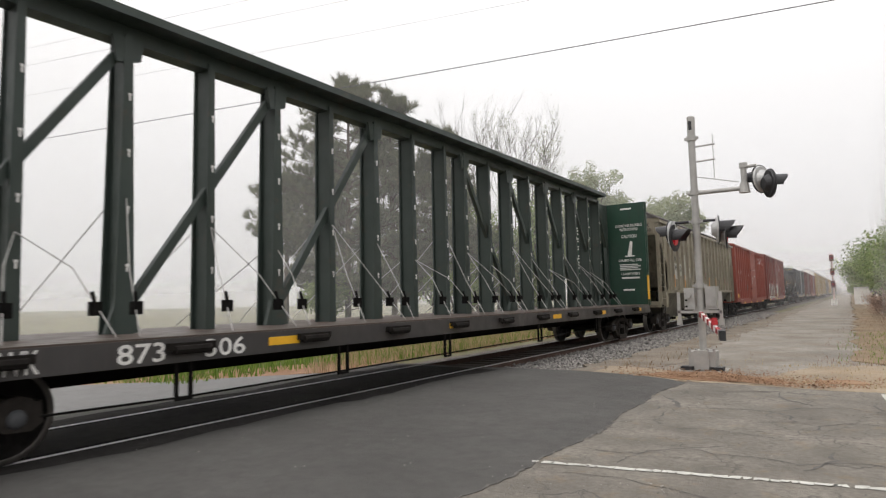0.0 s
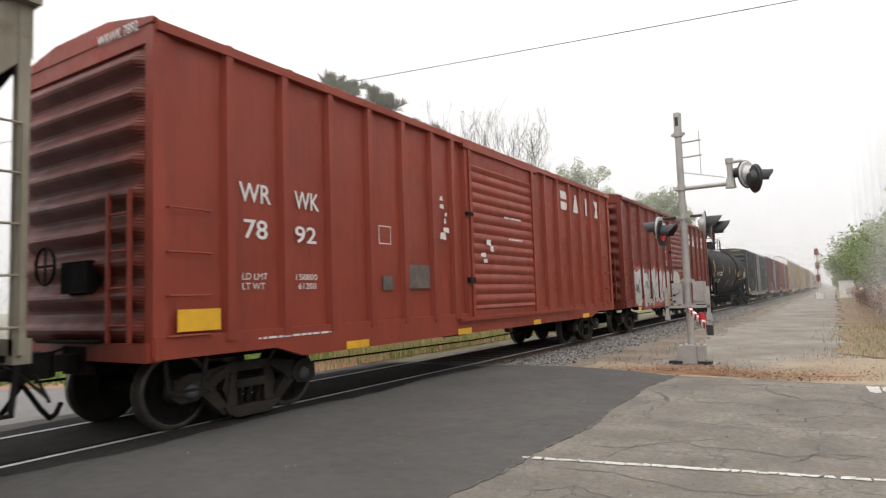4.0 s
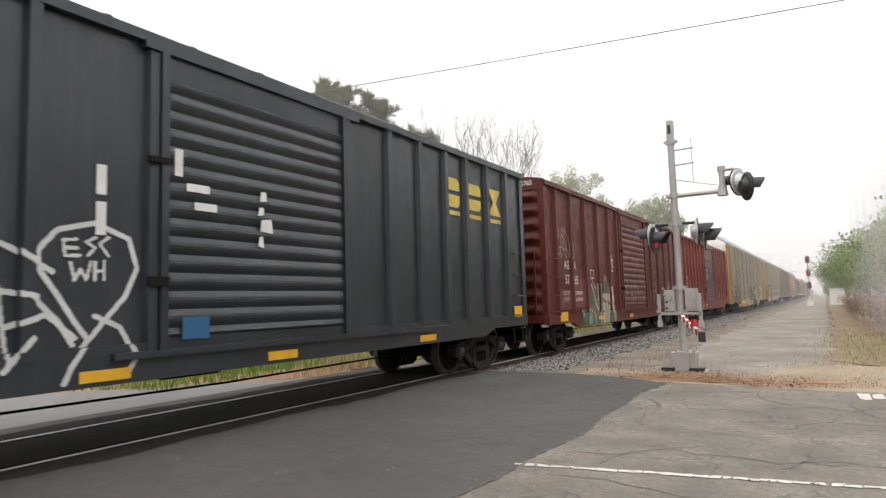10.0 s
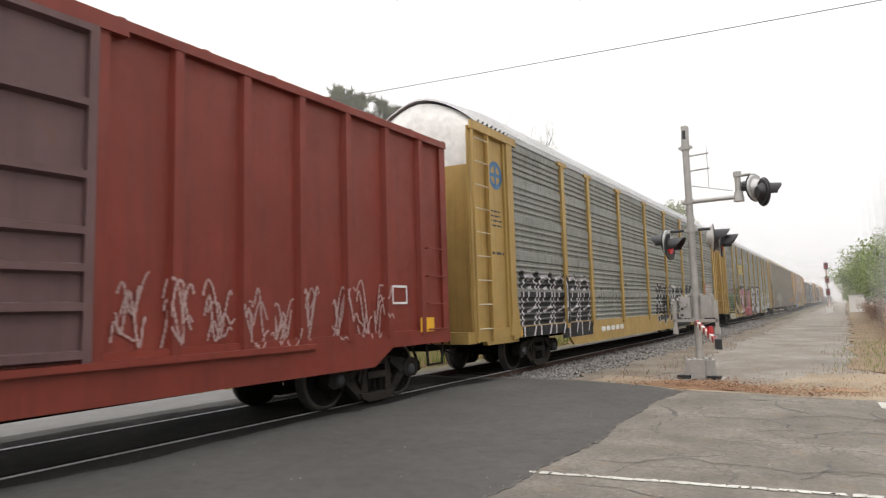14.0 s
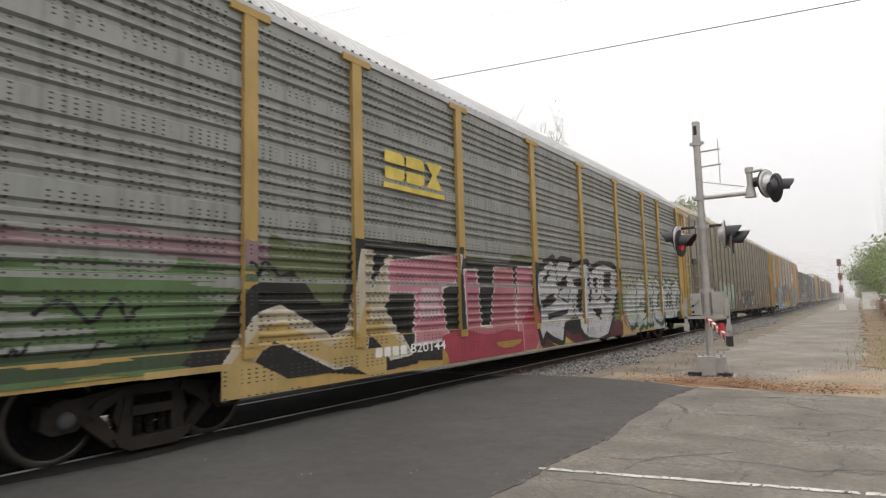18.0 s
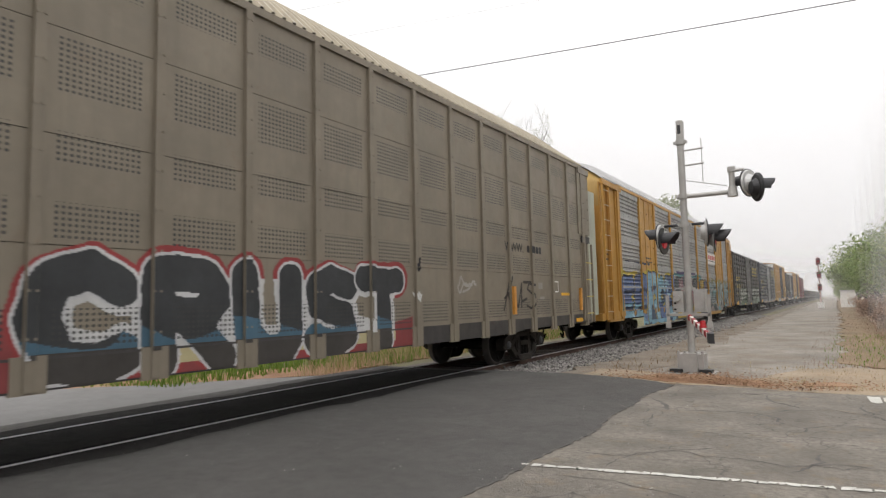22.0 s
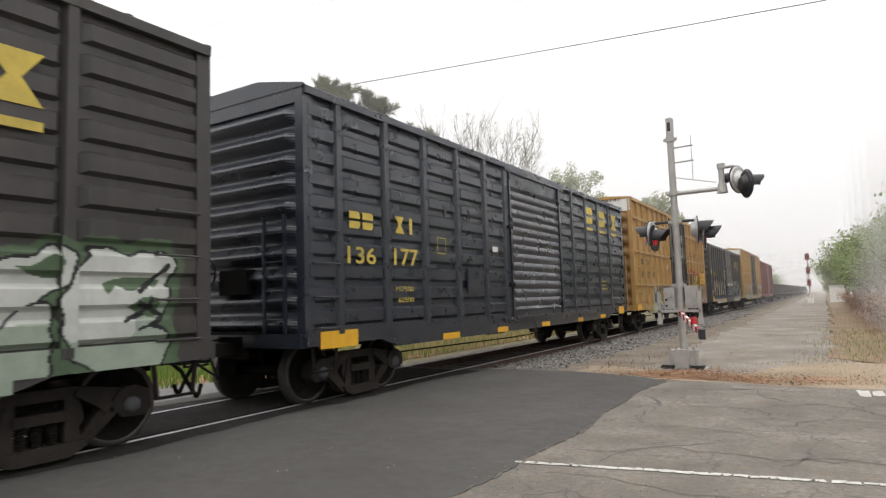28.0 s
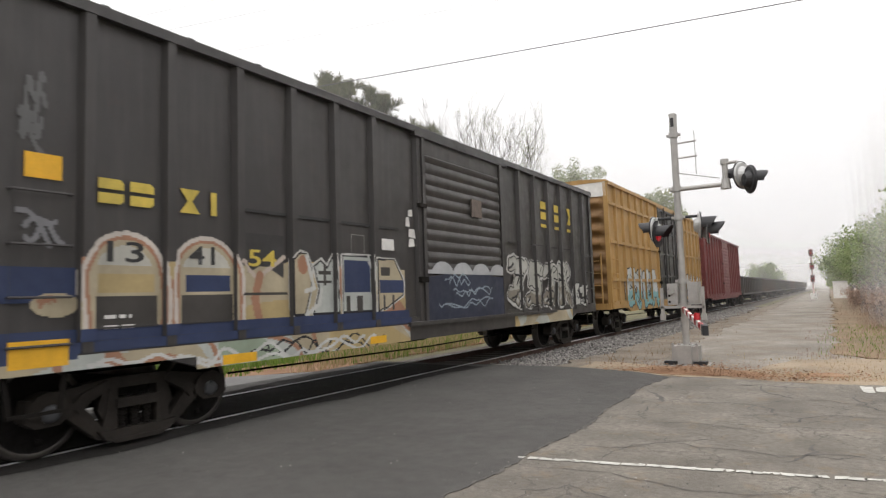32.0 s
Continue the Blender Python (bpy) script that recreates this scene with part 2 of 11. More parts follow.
M_stone = leafy("ballast_stone", (0.11, 0.105, 0.10), (0.36, 0.34, 0.315), 0.0)
M_stone.node_tree.nodes["Principled BSDF"].inputs["Roughness"].default_value = 0.9
M_tie = material("creosoted_timber", (0.06, 0.05, 0.042), 0.9, var=0.3, scale=3, stretch=(1, 6, 6), bump=0.6, pieces=0.4)
M_railtop = material("polished_rail", (0.75, 0.75, 0.76), 0.42, 0.6, var=0.08, scale=4, bump=0.03)
M_railside = material("rusty_rail", (0.10, 0.06, 0.045), 0.8, var=0.3, scale=4)
# near-black asphalt: the shade under the train is put into its colour
M_panelroad = material("shaded_crossing_asphalt", (0.032, 0.030, 0.028), 0.9, spec=0.15, var=0.35, scale=1.4, bump=0.6, bscale=60, dirt=0.6, dirt_col=(0.014, 0.013, 0.012))
M_flange = material("crossing_rubber", (0.009, 0.0085, 0.008), 0.9, spec=0.1, var=0.25, scale=2)
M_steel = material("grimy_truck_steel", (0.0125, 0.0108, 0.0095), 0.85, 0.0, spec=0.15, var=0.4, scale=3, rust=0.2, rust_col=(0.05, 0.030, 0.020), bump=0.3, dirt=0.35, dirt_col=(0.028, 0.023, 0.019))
M_frame = material("dusty_cast_steel", (0.027, 0.023, 0.020), 0.8, 0.0, spec=0.25, var=0.4, scale=3, rust=0.25, rust_col=(0.055, 0.035, 0.024), bump=0.4, dirt=0.4, dirt_col=(0.045, 0.038, 0.032))
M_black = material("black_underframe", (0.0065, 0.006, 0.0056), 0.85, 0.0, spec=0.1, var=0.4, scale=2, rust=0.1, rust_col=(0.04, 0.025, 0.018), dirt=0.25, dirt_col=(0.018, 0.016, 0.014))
M_tread = material("worn_wheel_rim", (0.085, 0.077, 0.07), 0.42, 0.5, var=0.2, scale=6)
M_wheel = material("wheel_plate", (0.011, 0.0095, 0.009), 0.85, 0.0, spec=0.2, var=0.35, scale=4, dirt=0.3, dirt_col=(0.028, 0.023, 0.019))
M_cap = material("bearing_cap", (0.085, 0.088, 0.095), 0.6, 0.3, var=0.3, scale=8)
M_galv = material("galvanised_steel", (0.42, 0.41, 0.39), 0.5, 0.35, var=0.12, scale=6, bump=0.08, dirt=0.25, dirt_col=(0.28, 0.25, 0.22))
M_alu = material("aluminium_paint", (0.56, 0.56, 0.55), 0.45, 0.4, var=0.12, scale=5, dirt=0.3, dirt_col=(0.3, 0.28, 0.25))
M_concrete = material("concrete", (0.40, 0.39, 0.36), 0.9, var=0.2, scale=3)
M_hood = material("black_hood", (0.022, 0.022, 0.024), 0.5, var=0.2, scale=4)
M_redlens = material("red_lens", (0.42, 0.02, 0.025), 0.25, var=0.1, scale=20, bump=0.3, bscale=80)
M_redlit = material("lit_red_lens", (0.5, 0.02, 0.03), 0.3, emit=(1.0, 0.03, 0.06, 0.12))
M_white = material("white_stencil", (0.74, 0.73, 0.70), 0.6, var=0.15, scale=5, dirt=0.3, dirt_col=(0.45, 0.40, 0.36))
M_dim = material("worn_grey_stencil", (0.30, 0.295, 0.285), 0.7, var=0.3, scale=6, dirt=0.5, dirt_col=(0.06, 0.058, 0.055))
M_yellow = material("yellow_reflector", (0.80, 0.43, 0.02), 0.45, var=0.12, scale=6, dirt=0.3, dirt_col=(0.45, 0.26, 0.05))
M_blackst = material("black_stencil", (0.03, 0.03, 0.03), 0.6, var=0.2, scale=5)
M_gold = material("faded_yellow_stencil", (0.62, 0.47, 0.08), 0.6, var=0.2, scale=4, dirt=0.4, dirt_col=(0.3, 0.24, 0.08))
M_wire = material("cable", (0.16, 0.16, 0.165), 0.7)
M_bark = material("bark", (0.13, 0.105, 0.085), 0.95, var=0.35, scale=3, bump=0.8, stretch=(1, 1, 0.3))
M_palebark = material("pale_bark", (0.115, 0.10, 0.088), 0.95, var=0.3, scale=3, bump=0.5)
M_scrape = material("scraped_steel_under_paint", (0.125, 0.062, 0.052), 0.75, var=0.4, scale=5, rust=0.4)
M_board = material("worn_placard_board", (0.13, 0.105, 0.09), 0.8, var=0.3, scale=6, rust=0.3)
M_needle = leafy("pine_needles", (0.11, 0.12, 0.08), (0.24, 0.245, 0.165), 0.45)
M_leaf = leafy("spring_leaves", (0.15, 0.215, 0.07), (0.29, 0.34, 0.15), 0.5)
# lighter leaf colours, with the fog haze over the far trees put in
M_paleleaf = leafy("hazed_spring_leaves", (0.26, 0.30, 0.17), (0.42, 0.44, 0.29), 0.5)
M_midleaf = leafy("shaded_green_leaves", (0.075, 0.105, 0.04), (0.17, 0.20, 0.09), 0.4)
M_hedge = material("treeline_foliage", (0.06, 0.075, 0.035), 0.95, spec=0.1, var=0.6, scale=1.5, bump=1.0, bscale=6)
M_litter = leafy("dead_leaves", (0.20, 0.10, 0.055), (0.34, 0.22, 0.135), 0.1)
M_grass = leafy("green_grass", (0.09, 0.17, 0.025), (0.22, 0.30, 0.06), 0.35)
M_drygrass = leafy("dry_grass", (0.33, 0.25, 0.13), (0.50, 0.40, 0.24), 0.3)
M_thicket = leafy("dry_reddish_thicket", (0.25, 0.16, 0.115), (0.38, 0.26, 0.19), 0.25)
M_brush = leafy("dry_brush", (0.17, 0.105, 0.06), (0.33, 0.225, 0.135), 0.2)

# ---- ground, roads, track ----
XC = -7.43          # middle of the track
V = 9.67            # speed of the train along -y


def sheet(name, outline, z, mt, label, category, kind="structure", thick=0.0):
    g = Geo()
    n = len(outline)
    if thick:
        g.prism(outline, "z", z - thick, z)
    else:
        g.add([(x, y, z) for x, y in outline], [tuple(range(n))])
    return thing(name, label, category, kind=kind, geo=g, mats=mt)


def ragged(pts, amp, step, seed):
    """The outline with its sides broken into short uneven pieces."""
    rnd = random.Random(seed)
    out = []
    for a, b in zip(pts, pts[1:] + pts[:1]):
        d = math.hypot(b[0] - a[0], b[1] - a[1])
        k = max(1, int(min(d, 60) / step))
        for i in range(k):
            t = i / k
            out.append((a[0] + (b[0] - a[0]) * t + rnd.uniform(-amp, amp), a[1] + (b[1] - a[1]) * t + rnd.uniform(-amp, amp)))
    return out


def build_ground():
    g = Geo()
    xs = [-1500, -400, -120, -60, -40, -30, -24, -18, -14, -11, -9.6, -5.2, -3.6, -1, 1, 4, 8, 14, 30, 120, 400, 1500]
    ys = [-1500, -300, -60, -20, -8, 0, 6, 11, 14, 18, 24, 32, 45, 70, 120, 200, 400, 900, 1800]
    rnd = random.Random(3)
    rows = []
    for y in ys:
        row = []
        for x in xs:
            z = -0.16
            if x < -11:
                z = -0.22 + rnd.uniform(-0.03, 0.03)
            row.append((x, y, z))
        rows.append(row)
    g.grid(rows)
    thing("ground", "flat grassy field ground fading into the fog", "ground", kind="structure", geo=g, mats=M_field)
    # the two surfaces meet along one uneven seam
    rs = random.Random(17)
    seam = [(-2.42 + 0.055 * math.sin(1.15 * y + 0.6) + 0.03 * math.sin(3.1 * y) + rs.uniform(-0.022, 0.022), y) for y in np.arange(2.0, 10.85, 0.11)]
    sheet("road", [(-9.1, -14), (-2.42, -14)] + seam + [(-2.75, 11.15), (-3.3, 11.45), (-3.9, 11.6), (-4.5, 11.74), (-6.0, 11.7), (-9.1, 11.6)], 0.0, M_asphalt, "newer dark asphalt patch up to the rails", "road", thick=0.2)
    line = [(10.0, 10.2), (3, 10.55), (0.42, 10.8), (-0.2, 10.71), (-1.0, 10.8), (-1.78, 10.95), (-2.45, 10.98)]
    far_edge = []
    for a, b in zip(line, line[1:]):
        far_edge += [(a[0] + (b[0] - a[0]) * k / 6 + rs.uniform(-0.03, 0.03), a[1] + (b[1] - a[1]) * k / 6 + rs.uniform(-0.05, 0.05)) for k in range(6)]
    old = [(-2.42, -14), (40, -14), (40, 9.8)] + far_edge + seam[::-1]
    sheet("pavement", old, -0.006, M_oldroad, "old cracked pale asphalt road surface", "road", thick=0.2)
    far = ragged([(-9.1, -14), (-9.1, 11.0), (-9.5, 10.4), (-10.7, 9.0), (-11.7, 7.7), (-13.2, 6.3), (-17, 4.6), (-26, 3.2), (-60, 2.4), (-60, -14)], 0.06, 0.7, 5)
    sheet("road", far, -0.09, M_farroad, "pale worn asphalt road beyond the track", "road", thick=0.15)
    # worn edge lines, in broken dashes
    g = Geo()
    rnd = random.Random(8)
    for (x0, y0), (x1, y1), w in (((-2.47, 5.12), (9, 7.25), 0.085), ((0.26, 10.3), (10, 9.6), 0.62)):
        x = x0
        while x < x1:
            ln = rnd.uniform(0.05, 0.16)
            t0, t1 = (x - x0) / (x1 - x0), (min(x1, x + ln) - x0) / (x1 - x0)
            pts = []
            for t, sgn in ((t0, -1), ((t0 + t1) / 2, -1), (t1, -1), (t1, 1), ((t0 + t1) / 2, 1), (t0, 1)):
                xx, yy = x0 + (x1 - x0) * t, y0 + (y1 - y0) * t
                pts.append((xx + rnd.uniform(-0.02, 0.02), yy + sgn * w / 2 * rnd.uniform(0.35, 1.15), 0.0005))
            g.add(pts, [tuple(range(6))])
            x += ln + rnd.choice((-0.01, -0.01, -0.01, 0.0, 0.004, 0.012, 0.03))
    thing("road_line", "worn white edge lines painted on the old pavement", "road marking", kind="structure", geo=g, mats=M_line)
    # cracks: thin dark ribbons on the old pavement
    g = Geo()
    rnd = random.Random(21)

    def crack(w, *pts):
        """A crack along a bent line: the line is broken up and varied in width."""
        line = list(pts)
        for amp in (0.05, 0.03, 0.015):
            out = [line[0]]
            for a, b in zip(line, line[1:]):
                out += [((a[0] + b[0]) / 2 + rnd.uniform(-amp, amp), (a[1] + b[1]) / 2 + rnd.uniform(-amp, amp)), b]
            line = out
        n = len(line)
        vs = []
        for i, (px, py) in enumerate(line):
            q, o = line[min(i + 1, n - 1)], line[max(i - 1, 0)]
            dx, dy = q[0] - o[0], q[1] - o[1]
            d = math.hypot(dx, dy) or 1
            pw = w * rnd.uniform(0.25, 1.0) * min(1, (i + 0.4) / 4, (n - i) / 4)
            vs += [(px - dy / d * pw, py + dx / d * pw, -0.003), (px + dy / d * pw, py - dx / d * pw, -0.003)]
        g.add(vs, [(2 * i, 2 * i + 1, 2 * i + 3, 2 * i + 2) for i in range(n - 1)])
        if w > 0.012:
            for _ in range(1 + n // 24):
                a = rnd.choice(line)
                an = rnd.uniform(0, 6.28)
                crack(w * 0.45, a, (a[0] + 0.22 * math.cos(an), a[1] + 0.3 * math.sin(an)), (a[0] + 0.4 * math.cos(an + 0.5), a[1] + 0.5 * math.sin(an + 0.5)))

    crack(0.014, (-2.41, 9.82), (-1.9, 9.95), (-1.52, 10.14))
    crack(0.034, (-1.52, 10.14), (-0.98, 10.34), (-0.7, 10.25), (-0.23, 10.13))
    crack(0.042, (-2.36, 9.32), (-2.02, 8.69), (-1.94, 8.39))
    crack(0.026, (-1.94, 8.39), (-1.13, 8.62), (-0.89, 8.54), (-0.67, 8.3), (-0.6, 8.04), (-0.97, 7.78))
    crack(0.026, (-0.97, 10.25), (-0.84, 9.61), (-0.63, 9.37), (-0.5, 9.17))
    crack(0.020, (-2.18, 7.57), (-2.01, 7.68), (-2.02, 8.08))
    crack(0.014, (-2.26, 5.84), (-1.83, 5.78), (-1.69, 5.97), (-1.39, 6.24), (-1.01, 6.55))
    crack(0.016, (-1.39, 6.21), (-1.13, 6.1), (-0.79, 6.16), (-0.45, 6.07), (-0.12, 6.31), (0.29, 6.26), (1.2, 6.5))
    crack(0.010, (-1.8, 5.33), (-1.77, 5.68), (-1.72, 5.89))
    crack(0.015, (-0.71, 6.97), (-0.46, 7.11))
    crack(0.018, (-0.45, 7.56), (-0.38, 7.85), (-0.02, 8.19), (0.6, 8.2))
    crack(0.024, (-0.22, 6.65), (-0.18, 6.36), (-0.42, 5.88))
    crack(0.018, (-0.92, 8.52), (-0.62, 8.99), (-0.11, 9.2), (0.23, 8.99), (0.39, 8.64), (0.9, 8.4))
    crack(0.022, (0.16, 9.81), (0.18, 9.32), (0.26, 9.01))
    crack(0.014, (-2.14, 4.31), (-1.82, 4.43), (-1.78, 4.57), (-1.62, 4.44), (-1.1, 4.3))
    crack(0.010, (-2.3, 4.9), (-1.6, 5.0), (-1.0, 4.8), (-0.3, 5.0))
    crack(0.012, (-1.95, 7.0), (-1.4, 7.2), (-0.9, 7.1), (-0.71, 6.97))
    thing("road_crack", "branching dark cracks in the old pavement", "crack", kind="structure", geo=g, mats=M_crack)
    # fine cracks in the newer asphalt and the ragged seam between both
    g = Geo()
    crack(0.016, (-3.01, 8.6), (-2.68, 8.56), (-2.36, 8.3))
    crack(0.010, (-2.72, 8.62), (-2.68, 8.79), (-2.66, 9.14))
    crack(0.006, (-4.6, 7.0), (-4.3, 7.1), (-4.0, 7.05))
    y = 3.0
    pts = []
    while y < 11.1:
        q = min(seam, key=lambda p: abs(p[1] - y))
        pts.append((q[0] + rnd.uniform(-0.012, 0.012), y, max(0.002, rnd.uniform(-0.012, 0.024))))
        y += 0.055
    g.add([(x + s * w, y, 0.0025) for x, y, w in pts for s in (-1, 1)], [(2 * i, 2 * i + 1, 2 * i + 3, 2 * i + 2) for i in range(len(pts) - 1)])
    for i, p in enumerate(g.v):
        g.v[i] = (p[0], p[1], 0.0025)
    thing("road_seam", "ragged dark seam between new and old asphalt", "crack", kind="structure", geo=g, mats=M_crack)
    # loose grit
    g = Geo()
    for _ in range(420):
        x, y, r = rnd.uniform(-7.0, 2.0), rnd.uniform(3.2, 10.5), rnd.uniform(0.004, 0.011)
        if rnd.random() < 0.5:
            x, y = rnd.uniform(-2.7, 0.5), rnd.uniform(3.4, 5.0)
        pebble(g, x, y, r * 0.5, r, rnd)
    thing("grit", "pale loose grit scattered on the asphalt", "grit", kind="stuff", geo=g, mats=M_stone)


def pebble(g, x, y, z, r, rnd):
    a = rnd.uniform(0, 6.28)
    q = [r * rnd.uniform(0.6, 1.25) for _ in range(6)]
    vs = [(x + q[i] * math.cos(a + i * 1.5708), y + q[i] * math.sin(a + i * 1.5708), z + rnd.uniform(-0.3, 0.3) * r) for i in range(4)]
    vs += [(x, y, z + q[4] * 0.8), (x, y, z - q[5] * 0.6)]
    g.add(vs, [(0, 1, 4), (1, 2, 4), (2, 3, 4), (3, 0, 4), (1, 0, 5), (2, 1, 5), (3, 2, 5), (0, 3, 5)])


def build_track():
    rnd = random.Random(31)
    # ballast bed beyond and before the crossing
    for y0, y1 in ((11.3, 640), (-120, -14)):
        g = Geo()
        prof = [(XC - 3.3, -0.4), (XC - 3.0, -0.24), (XC - 1.75, -0.13), (XC + 1.75, -0.13), (XC + 3.0, -0.27), (XC + 3.4, -0.4)]
        g.prism(prof, "y", y0, y1)
        thing("track_bed", "dark grey crushed stone track bed", "track bed", kind="structure", geo=g, mats=M_bed)
    # rails
    for s, nm in ((0.75, "rail"), (-0.75, "rail")):
        g = Geo()
        x = XC + s
        g.prism([(x - 0.075, -0.185), (x + 0.075, -0.185), (x + 0.07, -0.17), (x + 0.012, -0.15), (x + 0.010, -0.045), (x + 0.036, -0.03), (x + 0.036, -0.006),
                 (x - 0.036, -0.006), (x - 0.036, -0.03), (x - 0.010, -0.045), (x - 0.012, -0.15), (x - 0.07, -0.17)], "y", -120, 640, 0)
        g.prism([(x - 0.036, -0.006), (x + 0.036, -0.006), (x + 0.020, 0.0065), (x - 0.020, 0.0065)], "y", -120, 640, 1)
        ob = thing("rail", "steel rail with a polished running surface", "rail", "rails", "structure", g, [M_railside, M_railtop])
    # dark crossing strips along the rails
    for s in (0.75, -0.75):
        g = Geo()
        inner = -1 if s > 0 else 1
        x0 = XC + s + inner * 0.05
        x1 = XC + s + inner * 0.13
        g.box(min(x0, x1), max(x0, x1), -13.9, 11.3, 0.0, 0.003)
        thing("crossing_flangeway", "black rubber flangeway strip beside the rail", "flangeway", "flangeways", "structure", g, M_flange)
    g = Geo()
    g.box(XC - 0.62, XC + 0.62, -13.9, 11.35, 0.001, 0.004)
    # the train's shade painted as dark strips outside each rail, with an uneven edge
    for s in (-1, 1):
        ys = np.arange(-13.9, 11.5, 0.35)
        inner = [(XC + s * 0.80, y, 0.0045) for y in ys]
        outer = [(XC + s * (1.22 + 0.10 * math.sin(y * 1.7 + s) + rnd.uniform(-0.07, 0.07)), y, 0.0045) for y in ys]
        thing("oil_stain", "dark strip of painted train shade along the rail", "stain", "oil stains", "structure", Geo().grid([inner, outer]), M_panelroad)
    thing("crossing_panel", "dark crossing panel between the rails, train shade in its colour", "crossing panel", kind="structure", geo=g, mats=M_panelroad)
    # ties
    tie = Geo().box(-1.3, 1.3, -0.11, 0.11, -0.17, 0).mesh("tie", M_tie)
    root = thing("track_ties", "dark creosoted timber ties under the rails", "ties", kind="structure")
    for i in range(60):
        part("tie", tie, None, root, at=pose(XC + rnd.uniform(-0.04, 0.04), 11.7 + 0.53 * i, -0.115, 0, 0, rnd.uniform(-1, 1)))
    # stones on the near shoulder
    g = Geo()
    for _ in range(17000):
        t = rnd.random() ** 1.8
        y = 11.45 + 42 * t
        u = rnd.random()
        x = XC + 0.95 + 3.1 * u + rnd.uniform(-0.15, 0.15)
        z = -0.11 - 0.15 * max(0.0, (u - 0.3) / 0.7)
        pebble(g, x, y, z + rnd.uniform(0, 0.03), rnd.uniform(0.022, 0.05) * (1 + t), rnd)
    thing("ballast", "pale grey crushed stone ballast beside the rails", "ballast", kind="stuff", geo=g, mats=M_stone)
    # service path and red earth
    sheet("path", ragged([(-4.1, 11.25), (-1.0, 11.05), (1.5, 11.6), (0.8, 13.6), (0.3, 15.6), (0.2, 20), (0.1, 28), (0.1, 40), (-0.2, 90), (-0.6, 400), (-3.2, 400), (-3.6, 60), (-4.3, 20)], 0.16, 0.7, 9), -0.03,
          M_gravel, "pale gravel service path along the track", "path", thick=0.3)
    sheet("verge", ragged([(0.1, 15.5), (0.6, 14.6), (2.2, 13.4), (14, 12.4), (60, 12), (60, 400), (-0.4, 400), (-0.1, 90), (0.1, 40), (-0.05, 27), (-0.1, 20)], 0.22, 0.6, 14), -0.02,
          M_verge, "dry brown grassy earth beside the path", "verge", thick=0.2)
    sheet("dirt", ragged([(-4.3, 11.3), (-2.4, 11.06), (0.3, 10.72), (3.5, 10.5), (14, 10.2), (14, 13.6), (4, 13.9), (1.6, 14.2), (0.2, 14.6), (-0.7, 14.2), (-1.0, 13.2), (-1.2, 12.4), (-1.6, 11.9), (-2.9, 12.5), (-4.3, 13.0)], 0.10, 0.35, 10),
          -0.016, M_tan, "pale tan sandy earth at the road edge", "dirt", thick=0.2)
    sheet("dirt", ragged([(-4.9, 11.4), (-4.2, 11.4), (-3.3, 13.0), (-3.2, 15), (-3.45, 20), (-3.3, 30), (-3.5, 60), (-3.7, 120), (-4.3, 120), (-4.2, 40), (-4.4, 20)], 0.22, 0.5, 16),
          -0.024, M_soil, "brown gravelly soil between ballast and path", "dirt", thick=0.2)
    for k, pts in enumerate(([(-3.4, 11.7), (-2.88, 12.4), (-2.1, 12.5), (-1.24, 11.85), (-0.9, 11.35), (-1.5, 11.3), (-2.3, 11.24), (-2.97, 11.4)], [(-0.57, 11.8), (-0.02, 12.15), (0.1, 11.65), (-0.52, 11.5)], [(0.9, 12.4), (2.2, 12.9), (4.0, 12.7), (3.6, 11.9), (1.6, 11.8)])):
        sheet("dirt", ragged(pts, 0.09, 0.22, 50 + k), -0.008, M_reddirt, "patch of reddish bare earth at the road edge", "dirt", thick=0.05)
    # dead leaves and clods over the red earth
    g = Geo()
    for _ in range(2600):
        x = rnd.gauss(-1.7, 0.9) if rnd.random() < 0.75 else rnd.uniform(-4.0, 4.0)
        y = 11.0 + 0.22 * math.sin(x * 2.3) + abs(rnd.gauss(0, 0.75)) + max(0.0, -1.8 - x) * 0.35
        if not -4.4 < x < 5 or y > 14.5:
            continue
        a, r, t = rnd.uniform(0, 6.28), rnd.uniform(0.012, 0.034), rnd.uniform(-0.6, 0.6)
        ca, sa = math.cos(a) * r, math.sin(a) * r
        g.add([(x - ca, y - sa, 0.004), (x + sa * 0.6, y - ca * 0.6, 0.006 + r * 0.4 * abs(t)), (x + ca, y + sa, 0.01 + r * 0.5), (x - sa * 0.6, y + ca * 0.6, 0.006)], [(0, 1, 2, 3)])
    thing("leaf_litter", "reddish dead leaves and clods at the road edge", "leaf litter", kind="stuff", geo=g, mats=M_litter)
    sheet("dirt", ragged([(-9.3, 11.2), (-10.2, 10.2), (-11.4, 8.4), (-13.0, 6.8), (-15, 5.9), (-15.4, 6.6), (-13.4, 8.4), (-12.2, 11), (-11.4, 15), (-10.6, 30), (-10.2, 30), (-10.1, 12)], 0.12, 0.5, 12),
          -0.13, M_reddirt, "reddish bare earth beyond the track", "dirt", thick=0.2)


build_ground()
build_track()

# ---- train ----
R_WHEEL = 0.457
RELIEF = {}         # the same with the folds of beaded and corrugated sheets
SURF = {}           # outer face of a car's near side, by place along it and height
CARS = []           # (car, S of its middle)
WHEELS = []


